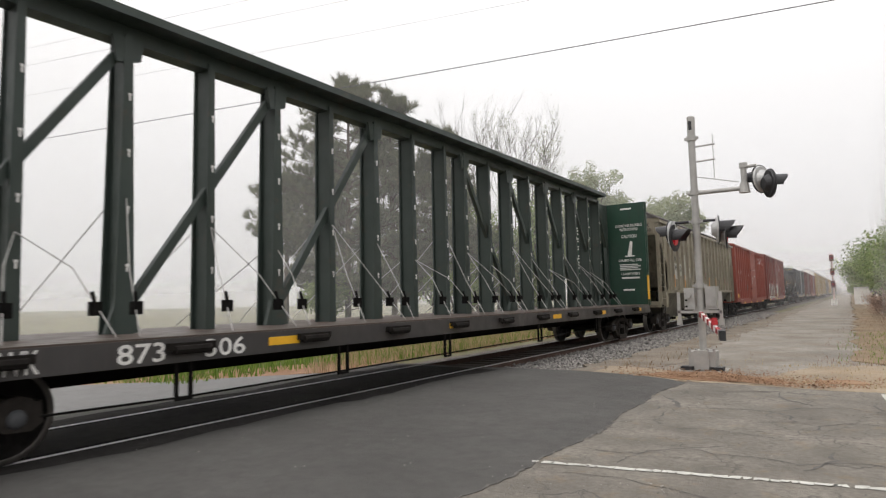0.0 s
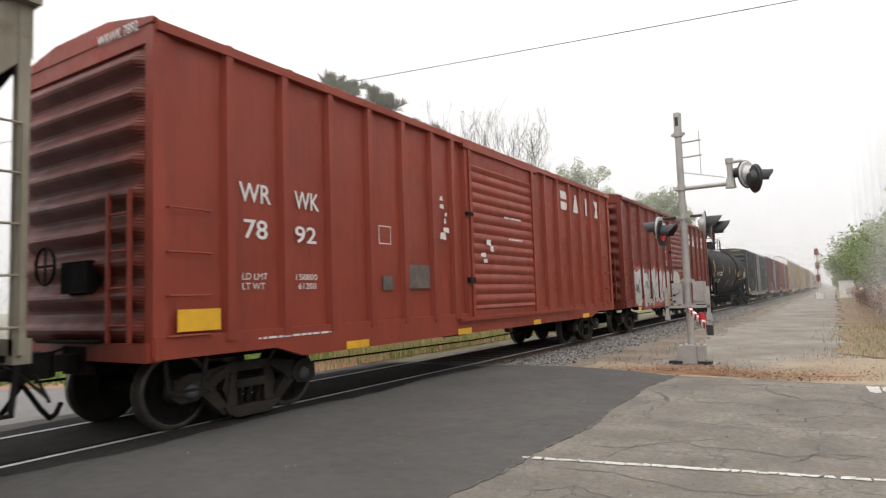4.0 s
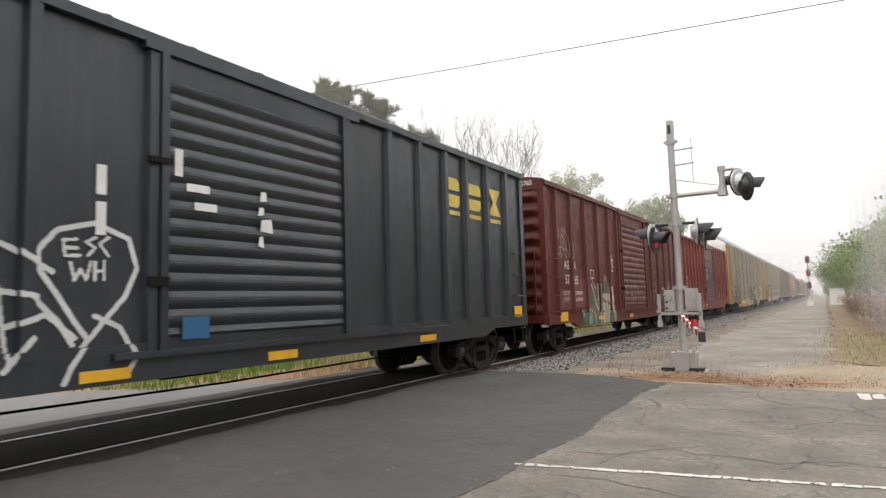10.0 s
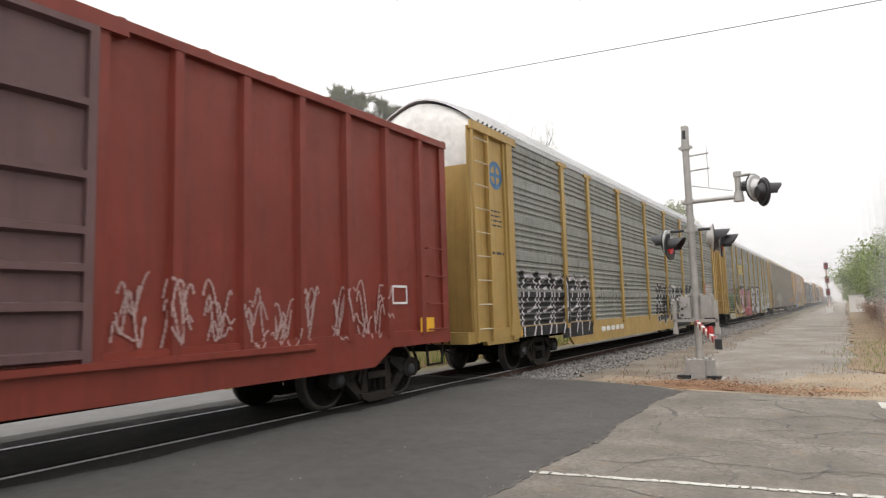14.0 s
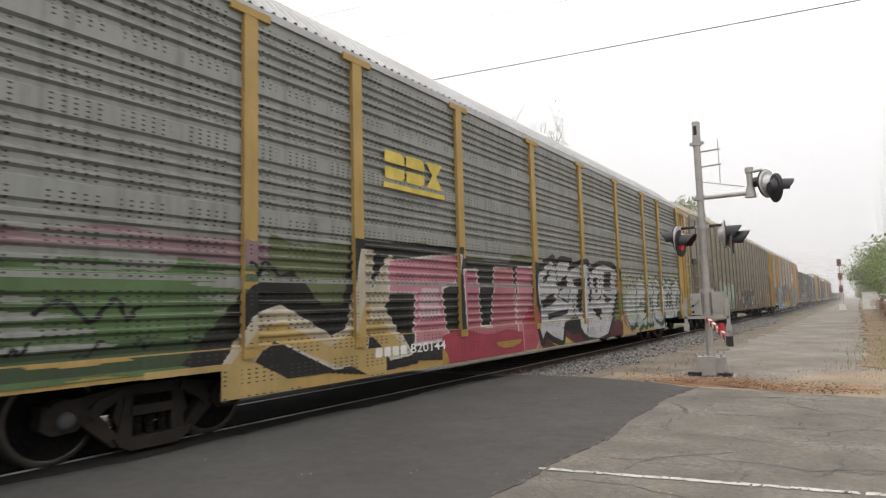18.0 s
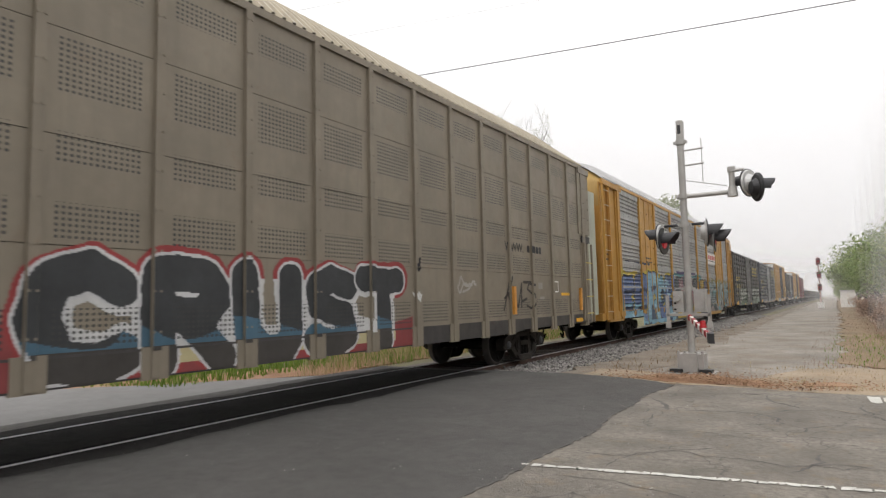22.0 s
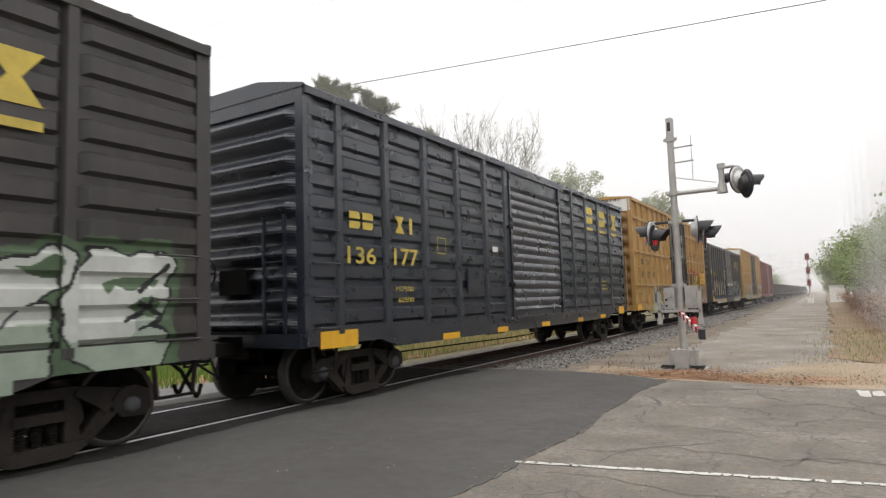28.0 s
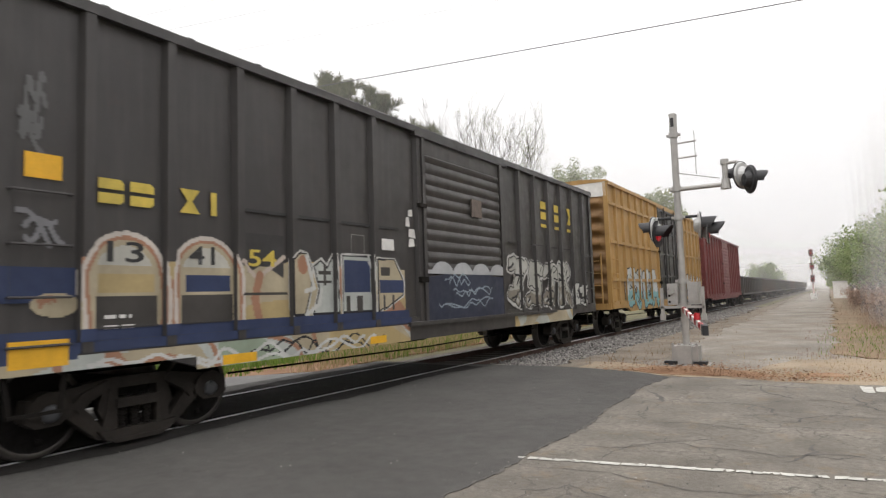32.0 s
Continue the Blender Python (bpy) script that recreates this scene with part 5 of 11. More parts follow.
def perforate(mt, sx=0.055, sz=0.04, rows=(0.0, 1.0), size=0.3, cols=(0.72, 0.0, 0.25, 1.0)):
    """Round dark perforations in ranks along the sheet."""
    nt = mt.node_tree
    N, Lk = nt.nodes.new, nt.links.new
    bs = nt.nodes["Principled BSDF"]
    old = bs.inputs["Base Color"].links[0].from_socket
    co = N("ShaderNodeTexCoord")
    sp = N("ShaderNodeSeparateXYZ")
    Lk(co.outputs["Object"], sp.inputs[0])

    def mth(op, a, b=None):
        m = N("ShaderNodeMath")
        m.operation = op
        for i, q in enumerate((a, b)):
            if q is None:
                continue
            if isinstance(q, (int, float)):
                m.inputs[i].default_value = q
            else:
                Lk(q, m.inputs[i])
        return m.outputs[0]

    u = mth("SUBTRACT", mth("FRACT", mth("DIVIDE", sp.outputs["Y"], sx)), 0.5)
    w = mth("SUBTRACT", mth("FRACT", mth("DIVIDE", sp.outputs["Z"], sz)), 0.5)
    d = mth("SQRT", mth("ADD", mth("MULTIPLY", u, u), mth("MULTIPLY", w, w)))
    hole = mth("LESS_THAN", d, size)
    if isinstance(rows[0], tuple):
        band = 0.0
        for z0, z1 in rows:
            band = mth("ADD", mth("LESS_THAN", mth("ABSOLUTE", mth("SUBTRACT", sp.outputs["Z"], (z0 + z1) / 2)), (z1 - z0) / 2), band)
        hole = mth("MULTIPLY", hole, band)
    else:
        band = mth("FRACT", mth("DIVIDE", sp.outputs["Z"], rows[1]))
        hole = mth("MULTIPLY", hole, mth("LESS_THAN", band, rows[0]))
    band2 = mth("FRACT", mth("DIVIDE", mth("ADD", sp.outputs["Y"], cols[1]), cols[0]))
    hole = mth("MULTIPLY", mth("MULTIPLY", hole, mth("GREATER_THAN", band2, cols[2])), mth("LESS_THAN", band2, cols[3]))
    mx = N("ShaderNodeMix")
    mx.data_type = "RGBA"
    Lk(hole, mx.inputs[0])
    Lk(old, mx.inputs["A"])
    mx.inputs["B"].default_value = (0.05, 0.05, 0.048, 1)
    Lk(mx.outputs["Result"], bs.inputs["Base Color"])


perforate(M_panel, 0.11, 0.05, (0.62, 0.30), 0.20)
M_panel2 = material("dull_rack_panel", (0.305, 0.312, 0.29), 0.55, 0.2, var=0.2, scale=0.8, streak=0.7, dirt=0.5, dirt_col=(0.12, 0.125, 0.10), bump=0.05, fine=0.3)
perforate(M_panel2, 0.11, 0.05, (0.62, 0.30), 0.20)
BANDS = ((1.10, 1.46), (2.08, 2.44), (2.80, 3.10), (3.48, 4.0), (4.6, 4.9))
P_cnpanel = paint("perforated_taupe_panel", (0.228, 0.197, 0.150), streak=0.2)
perforate(P_cnpanel, 0.06, 0.055, BANDS, 0.28, (1.183, 12.72, 0.15, 0.85))


ME_RIVET = Geo().rod((-0.016, 0, 0), (0.016, 0, 0), 0.022, n=6).mesh("rivet", M_steel)
P_rung = material("pale_worn_rung_paint", (0.55, 0.50, 0.38), 0.5, var=0.2, scale=6)
P_paleend = paint("pale_grey_green_end_paint", (0.40, 0.42, 0.34), streak=0.4)


def autorack(L, R, posts, style, label, solid=(), frame=None):
    """A covered car carrier. posts: S of the side posts; solid: bays closed by a flat painted panel."""
    car, c = car_thing("autorack", L, R, label, "autorack")
    h = (R - L) / 2
    hw = 1.46
    fr = frame or P_yel
    ps = [p - c for p in posts]
    eave, low = 5.10, 1.02
    tan = style == "tan"
    for s in (1, -1):
        x = s * hw
        # panels: corrugated sheets in four tiers, each sheet a part
        for i, (a, b) in enumerate(zip(ps, ps[1:])):
            if any(a - 0.05 <= q - c <= b + 0.05 for q in solid):
                g = Geo().box(min(x, x - s * 0.02), max(x, x - s * 0.02), a + 0.04, b - 0.04, low, eave)
                sheet_part = part("solid_panel", g, fr, car)
                for t in (0.34, 0.67):
                    part("panel_rib", Geo().box(min(x + s * 0.001, x + s * 0.02), max(x + s * 0.001, x + s * 0.02), a + (b - a) * t - 0.03, a + (b - a) * t + 0.03, low, eave), fr, sheet_part)
                for t in (0.12, 0.5, 0.88):
                    for z in np.arange(1.5, 5.0, 0.62):
                        part("rivet", ME_RIVET, None, sheet_part, at=(x, a + (b - a) * t, float(z)))
                continue
            if tan:
                for k in range(4):
                    z0 = low + (eave - low) * k / 4
                    z1 = low + (eave - low) * (k + 1) / 4
                    part("side_panel", Geo().box(min(x, x - s * 0.02), max(x, x - s * 0.02), a + 0.02, b - 0.02, z0 + 0.004, z1 - 0.004), P_cnpanel, car)
                continue
            for k in range(5):
                z0 = low + (eave - low) * k / 5
                z1 = low + (eave - low) * (k + 1) / 5
                rows = []
                n = 5
                zz = []
                for q in range(n):
                    for t, dp in ((0.0, 0.0), (0.16, 0.0), (0.34, -0.042), (0.74, -0.042), (0.94, 0.0)):
                        zz.append((z0 + (z1 - z0) * (q + t) / (n + 1.2), dp))
                zz += [(z1 - (z1 - z0) * 0.19, 0.0), (z1 + 0.01, 0.006)]
                for z, dp in zz:
                    rows.append([(x + s * dp, a + 0.03, z), (x + s * dp, b - 0.03, z)])
                part("side_panel", Geo().grid(rows), M_panel2 if style == "yellow" else M_panel, car)
        # posts
        wp = 0.10 if not tan else 0.05
        post = Geo().prism([(x - s * 0.02, -wp), (x + s * 0.05, -wp), (x + s * 0.05, wp), (x - s * 0.02, wp)], "z", low - (0.12 if not tan else 0.28), eave + 0.02)
        if tan:
            post.prism([(x - s * 0.02, -0.15), (x + s * 0.03, -0.15), (x + s * 0.03, 0.15), (x - s * 0.02, 0.15)], "z", low - 0.30, low + 0.03)
            for z in np.arange(1.2, 5.0, 0.42):
                for q in (-0.035, 0.035):
                    post.box(min(x, x + s * 0.06), max(x, x + s * 0.06), q - 0.012, q + 0.012, z - 0.012, z + 0.012)
        if style == "yellow":
            post.prism([(x - s * 0.02, -0.30), (x + s * 0.055, -0.30), (x + s * 0.055, 0.30), (x - s * 0.02, 0.30)], "z", eave - 0.06, eave + 0.04)
        post = post.mesh("side_post", fr)
        for y in ps:
            part("side_post", post, None, car, at=(0, y, 0))
        part("top_rail", Geo().box(min(x - s * 0.06, x + s * 0.04), max(x - s * 0.06, x + s * 0.04), ps[0], ps[-1], eave, eave + 0.10), fr if style != "yellow" else M_roofgalv, car)
        # sill: deep in the middle, raised over the trucks
        deep = 0.455 if not tan else 0.74
        t0, t1 = -h + 4.6, h - 4.6
        z_up = 0.80
        sp = [(-h + 0.1, low + 0.02), (-h + 0.1, z_up), (t0, z_up), (t0 + 0.5, deep), (t1 - 0.5, deep), (t1, z_up), (h - 0.1, z_up), (h - 0.1, low + 0.02)]
        part("side_sill", Geo().prism(sp, "x", min(x - s * 0.05, x + s * 0.01), max(x - s * 0.05, x + s * 0.01)), fr if not tan else P_char, car)
        # end bays and ladders
        for e, ye in ((-1, ps[0]), (1, ps[-1])):
            yo = e * h
            xe = x - s * 0.04
            part("end_panel", Geo().box(min(xe, xe - s * 0.03), max(xe, xe - s * 0.03), min(ye, yo), max(ye, yo), 0.95, eave - 0.05), fr, car)
            part("eave_bar", Geo().prism([(min(ye - e * 0.35, yo), eave - 0.12), (max(ye - e * 0.35, yo), eave - 0.12), (max(ye - e * 0.35, yo), eave + 0.05), (min(ye - e * 0.35, yo), eave + 0.05)], "x", min(x, x + s * 0.06), max(x, x + s * 0.06)), fr, car)
            yy0, yy1 = yo - e * 0.02, yo - e * 0.62
            ladder_frame(car, fr, s * (hw + 0.09) if s > 0 else -(hw + 0.04), min(yy0, yy1), max(yy0, yy1), 0.80, (eave - 0.15 if not tan else 3.0), np.arange(1.05, 4.95 if not tan else 2.9, 0.47), rung_mt=P_rung if not tan else M_gold)
            for yb in (yy1 - e * 0.09, ye + e * 0.16):
                part("panel_stiffener", Geo().box(min(xe, xe + s * 0.05), max(xe, xe + s * 0.05), yb - 0.035, yb + 0.035, 1.0, eave - 0.1), fr, car)
            part("ladder_backing", Geo().box(min(xe, xe + s * 0.02), max(xe, xe + s * 0.02), min(yy0, yy0 - e * 0.14), max(yy0, yy0 - e * 0.14), 0.8, eave - 0.15), fr, car)
            part("post_foot", Geo().prism([(ye - e * 0.05 - 0.24, 0.86), (ye - e * 0.05 + 0.24, 0.86), (ye - e * 0.05 + 0.11, 1.55), (ye - e * 0.05 - 0.11, 1.55)], "x", min(x, x + s * 0.056), max(x, x + s * 0.056)), fr, car)
            part("door_post", Geo().box(min(x, x + s * 0.05), max(x, x + s * 0.05), ye - 0.11 - e * 0.05, ye + 0.11 - e * 0.05, 0.78, eave), fr, car)
            part("jacking_pad", Geo().prism([(ye, 1.0), (ye - e * 0.25, 0.72), (yo - e * 0.5, 0.72), (yo - e * 0.35, 1.0)], "x", min(x, x - s * 0.1), max(x, x - s * 0.1)), fr, car)
            part("reflector", Geo().box(min(x, x + s * 0.016), max(x, x + s * 0.016), min(ye - e * 0.3, ye - e * 0.8), max(ye - e * 0.3, ye - e * 0.8), 0.84, 0.94), M_yellow, car, "yellow reflective strip")
    SURF[car] = lambda y, z: None if z < 0.8 and abs(y) > h - 4.3 else hw + 0.016 if z < low else hw + (0.056 if any(abs(y - p) < wp for p in ps) else (0.004 if tan else 0.012))
    if not tan:
        pz, pk = [], []
        for k in range(5):
            z0, dz = low + (eave - low) * k / 5, (eave - low) / 5
            for q in range(5):
                for t, dp in ((0.0, 0.0), (0.16, 0.0), (0.34, -0.042), (0.74, -0.042), (0.94, 0.0)):
                    pz.append(z0 + dz * (q + t) / 6.2)
                    pk.append(dp)
            pz.append(z0 + dz * 0.81)
            pk.append(0.0)
        flat = [(a, b) for a, b in zip(ps, ps[1:]) if any(a - 0.05 <= q - c <= b + 0.05 for q in solid)]
        RELIEF[car] = lambda y, z: None if z < low or any(abs(y - p) < wp for p in ps) or any(a < y < b for a, b in flat) else hw + 0.004 + float(np.interp(z, pz, pk))
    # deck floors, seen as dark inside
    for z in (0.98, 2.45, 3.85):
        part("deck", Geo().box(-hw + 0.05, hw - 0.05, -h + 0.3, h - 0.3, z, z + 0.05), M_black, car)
    # end doors: quarter-round, pale above
    for e in (-1, 1):
        rows = []
        for z in (0.98, 2.6, 4.35):
            rows.append([(math.sin(t) * (hw - 0.06), e * (h - 0.42 + 0.22 * math.cos(t) ** 0.6), z) for t in np.linspace(-1.5, 1.5, 17)])
        part("end_door", Geo().grid(rows), fr, car, smooth=True)
        arch = [eave + 0.08 + 0.95 * 0.72 * (1 - min(1.0, abs(p[0]) / hw) ** 1.75) for p in rows[-1]]
        up = [rows[-1], [(p[0], p[1], eave) for p in rows[-1]], [(p[0], p[1] - e * 0.06, (eave + z) / 2) for p, z in zip(rows[-1], arch)], [(p[0], p[1] - e * 0.2, z) for p, z in zip(rows[-1], arch)], [(p[0] * 0.97, p[1] - e * 0.75, z + 0.03) for p, z in zip(rows[-1], arch)]]
        part("end_door_top", Geo().grid(up), P_patch if tan else P_yel if style == "orange" else M_white, car, "" if style == "orange" else "pale upper end door", smooth=True)
        part("end_sill", Geo().box(-hw, hw, e * h - 0.25, e * h + 0.05, 0.78, 1.0), fr, car)
    if tan:
        # pale door edge and a bolted upper panel at each end
        for e in (-1, 1):
            out = 0.78 if e > 0 else 0.12
            part("end_door_edge", Geo().box(1.22, hw - 0.06, min(e * (h - 0.02), e * (h + out)), max(e * (h - 0.02), e * (h + out)), 0.98, 4.62), P_paleend, car, "pale grey-green folded end door edge")
            part("grab_box", Geo().box(hw - 0.02, hw + 0.05, min(e * (h - 0.1), e * (h - 0.72)), max(e * (h - 0.1), e * (h - 0.72)), 3.02, 3.2), P_char, car)
            ob = part("corner_panel", Geo().box(hw - 0.03, hw + 0.03, min(e * (h - 0.02), e * (h - 0.9)), max(e * (h - 0.02), e * (h - 0.9)), 3.25, eave), fr, car)
            for z in np.arange(3.4, 5.0, 0.3):
                part("bolt", Geo().rod((hw + 0.03, e * (h - 0.12), z), (hw + 0.045, e * (h - 0.12), z), 0.018, n=6), fr, ob)
    # arched corrugated roof
    rows = []
    k = int((2 * h - 0.5) / 0.075)
    for i in range(k * 2 + 1):
        y = -h + 0.35 + (2 * h - 0.7) * i / (k * 2)
        lift = 0.045 if i % 5 in (1, 2) else 0.0
        row = []
        for j in range(13):
            t = -1 + 2 * j / 12
            zz = eave + 0.10 + 0.95 * (0.72 + 0.28 * min(1.0, (h - abs(y)) / 2.2)) * (1 - abs(t) ** 1.75) + lift
            row.append(((hw - 0.02 + lift * abs(t)) * t, y, zz))
        rows.append(row)
    part("roof", Geo().grid(rows), M_roofgalv if not tan else P_cnroof, car, "corrugated sheet roof", smooth=False)
    part("centre_sill", Geo().box(-0.35, 0.35, -h, h, 0.62, 0.98), M_black, car)
    add_ends(car, h)
    for e in (-1, 1):
        add_truck(car, e * (h - 3.75))
    return car, c


P_cnroof = paint("beige_roof_paint", (0.40, 0.35, 0.26))


def gondola(L, R, mt, top=2.35):
    car, c = car_thing("gondola", L, R, "low sooty steel gondola with ribbed sides", "gondola")
    h = (R - L) / 2
    for s in (1, -1):
        x = s * 1.38
        part("side_wall", Geo().box(min(x, x - s * 0.03), max(x, x - s * 0.03), -h, h, 0.95, top), mt, car)
        post = Geo().prism([(x, -0.08), (x + s * 0.1, -0.05), (x + s * 0.1, 0.05), (x, 0.08)], "z", 0.95, top - 0.05).mesh("side_post", mt)
        for y in np.linspace(-h + 0.1, h - 0.1, 13):
            part("side_post", post, None, car, at=(0, float(y), 0))
        part("top_chord", Geo().box(min(x - s * 0.05, x + s * 0.1), max(x - s * 0.05, x + s * 0.1), -h, h, top - 0.1, top), mt, car)
        part("side_sill", Geo().box(min(x, x + s * 0.08), max(x, x + s * 0.08), -h, h, 0.86, 1.0), mt, car)
    part("floor_plate", Geo().box(-1.37, 1.37, -h, h, 0.95, 1.02), M_black, car)
    for e in (-1, 1):
        part("end_wall", rib_end(1.35, 1.0, top, 4), mt, car, at=pose(0, e * (h - 0.05), 0, 0, 0, 0 if e > 0 else 180))
    part("centre_sill", Geo().box(-0.28, 0.28, -h, h, 0.68, 0.95), M_black, car)
    add_ends(car, h)
    for e in (-1, 1):
        add_truck(car, e * (h - 1.75))
    return car, c


c1 = centerbeam(-0.4, 22.5)
c2 = hopper(24.05, 41.4)
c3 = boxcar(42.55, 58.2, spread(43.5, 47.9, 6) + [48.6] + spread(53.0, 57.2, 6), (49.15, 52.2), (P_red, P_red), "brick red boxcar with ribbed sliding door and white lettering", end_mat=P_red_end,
            top=4.42, reflectors=[(42.8, 43.35, 1.28), (45.5, 46.0, 0.80), (48.6, 49.1, 0.79), (52.0, 52.4, 0.79), (55.3, 55.8, 0.80)], door_style="ribbed")
c4 = boxcar(59.6, 75.95, spread(60.6, 65.6, 5) + spread(70.3, 75.0, 5), (66.5, 69.35), (P_red2, P_red2), "faded red boxcar with graffiti on its lower panels", end_mat=P_red_end,
            top=4.58, peak=4.86, reflectors=[(66.7, 67.3, 0.80), (68.6, 69.1, 0.81), (71.0, 71.4, 0.81), (74.7, 75.1, 0.92), (61.0, 61.4, 0.8)])
c5 = tank(75.95 + 0.55, 93.0)
c6 = boxcar(94.15, 110.1, [95.07, 95.9, 96.72, 97.6, 98.55, 99.45] + [104.84, 105.75, 106.62, 107.4, 108.3, 109.2], (100.7, 103.72), (P_blue, P_blue), "dark slate blue boxcar with faded yellow lettering",
            top=4.32, peak=4.62, reflectors=[(94.4, 95.0, 1.25), (97.0, 97.5, 0.84), (99.9, 100.4, 0.84), (102.2, 102.7, 0.84), (105.6, 106.1, 0.84), (109.4, 109.8, 1.2)])
c7 = boxcar(111.45, 127.3, [112.2, 113.32, 114.5, 115.7, 116.85, 117.8] + [122.5, 123.7, 124.9, 126.1], (118.15, 121.4), (P_maroon, P_maroon), "dull maroon boxcar with white lettering and green graffiti",
            top=4.42, sill=0.80, belly=0.66, reflectors=[(112.2, 112.75, 0.98), (115.4, 115.95, 0.85), (118.9, 119.3, 0.8), (122.8, 123.2, 0.84), (125.0, 125.5, 0.84), (126.5, 126.9, 1.2)])
c8 = boxcar(128.7, 144.8, [129.55, 130.46, 131.33, 132.2, 133.1, 134.0, 134.9] + spread(139.4, 144.0, 6), (135.3, 138.5), (P_rust, P_rust), "oxide red boxcar with a weathered mauve plank-ribbed door", end_mat=P_red_end,
            top=4.38, belly=0.62, ribs=7, door_style="panel", door_mat=P_mauve, door_ribs=(1.12, 1.56, 1.92, 2.27, 2.8, 3.5, 4.24), reflectors=[(129.0, 129.5, 1.2), (132.5, 133.0, 0.85), (135.2, 135.6, 0.85), (143.9, 144.3, 1.2)])
R9 = [1.62, 4.68, 6.6, 9.4, 12.5, 15.4, 18.3, 21.1, 23.0, 25.95]
c9 = autorack(145.7, 173.0, [145.7 + u for u in R9], "yellow", "yellow-ended car carrier with grey corrugated panels and black graffiti")
c10 = autorack(174.2, 201.7, [174.2 + u for u in R9], "yellow", "yellow-ended car carrier with pink and white graffiti")
c11 = autorack(202.5, 230.1, [203.58 + 1.183 * i for i in range(23)], "tan", "taupe car carrier with perforated panels and green graffiti", frame=P_cntan)
c12 = autorack(231.3, 258.3, [233.0, 235.68, 237.8, 240.58, 243.5, 246.4, 249.25, 252.1, 254.4, 256.8], "orange", "orange-yellow car carrier with blue graffiti and grey panels", solid=(236.7, 253.2), frame=P_orange)
D13 = [0.69, 1.85, 3.0, 4.15, 5.3, 6.25, 10.55, 11.7, 12.85, 14.0]
c13 = boxcar(259.85, 275.4, [259.85 + u for u in D13], (266.3, 269.4), (P_char, P_char), "charcoal boxcar with beaded panels and green graffiti", top=4.40, beads=10, ribs=10,
             reflectors=[(260.4, 261.4, 0.95), (268.6, 269.0, 0.80), (264.9, 265.3, 0.8)])
c14 = boxcar(276.95, 292.6, [276.95 + u for u in D13], (283.35, 286.45), (P_navy, P_navy), "dark navy boxcar with beaded panels and yellow lettering", top=4.40, beads=10, ribs=10,
             reflectors=[(277.2, 278.0, 0.95), (280.4, 281.0, 0.80), (282.6, 283.1, 0.8), (285.0, 285.5, 0.8), (287.6, 288.0, 0.8), (289.6, 290.1, 0.82), (291.6, 292.2, 0.95)])
c15 = boxcar(294.0, 309.7, [294.77, 295.65, 296.55, 297.46, 298.34, 299.25, 300.0] + [304.7, 305.6, 306.5, 307.4, 308.3, 309.2], (300.25, 303.85), (P_ochre, P_ochre),
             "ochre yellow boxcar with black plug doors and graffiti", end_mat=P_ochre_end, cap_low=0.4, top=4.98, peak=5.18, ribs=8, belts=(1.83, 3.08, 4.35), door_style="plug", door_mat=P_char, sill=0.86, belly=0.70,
             reflectors=[(294.1, 294.7, 1.0)], cap_mat=M_white, ladder_top=2.9)
c16 = boxcar(311.85, 327.6, [312.67, 313.55, 314.48, 315.37, 316.22, 317.1] + spread(322.5, 326.8, 6), (318.4, 321.5), (P_char, P_char), "sooty charcoal boxcar with cream and blue graffiti",
             top=4.34, reflectors=[(312.0, 312.5, 1.05), (314.2, 314.7, 0.8), (316.9, 317.3, 0.82)])
c17 = boxcar(329.4, 345.9, [330.2 + 0.9 * i for i in range(6)] + [340.6 + 0.9 * i for i in range(6)], (336.1, 339.8), (P_ochre, P_ochre), "ochre yellow boxcar with a dark plug door", end_mat=P_ochre_end, cap_low=0.4, top=4.98, peak=5.18, ribs=8,
             belts=(1.83, 3.08, 4.35), door_style="plug", door_mat=P_char, cap_mat=M_white)
c18 = boxcar(347.4, 363.3, spread(348.4, 353.4, 6) + spread(357.8, 362.5, 6), (354.0, 357.1), (P_dkred, P_dkred), "dark red boxcar far down the train", top=4.6, peak=4.9)
for i in range(9):
    gondola(364.8 + 17.4 * i, 364.8 + 17.4 * i + 16.2, (P_dkgrey, P_gon2)[i % 3 == 1])


# ---- lettering and spray paint on the cars ----
SPRAY = {}


def spray(col, holes=""):
    """Sprayed paint; on a pierced sheet the holes stay open through it."""
    key = (*(round(x, 3) for x in col), holes)
    if key not in SPRAY:
        SPRAY[key] = material("spray_paint", col, 0.6, var=0.2, scale=1.5, fine=0.35, streak=0.2, dirt=0.35, dirt_col=[x * 0.55 + 0.02 for x in col], bump=0.03, spec=0.3)
        if holes == "rack":
            perforate(SPRAY[key], 0.11, 0.05, (0.62, 0.30), 0.20)
        elif holes == "taupe":
            perforate(SPRAY[key], 0.06, 0.055, BANDS, 0.28, (1.183, 12.72, 0.15, 0.85))
    return SPRAY[key]


def on_side(car, c, S, z, off=0.004):
    f = SURF.get(car)
    return ((f(S - c, z) if f else 1.43) or 1.47) + off


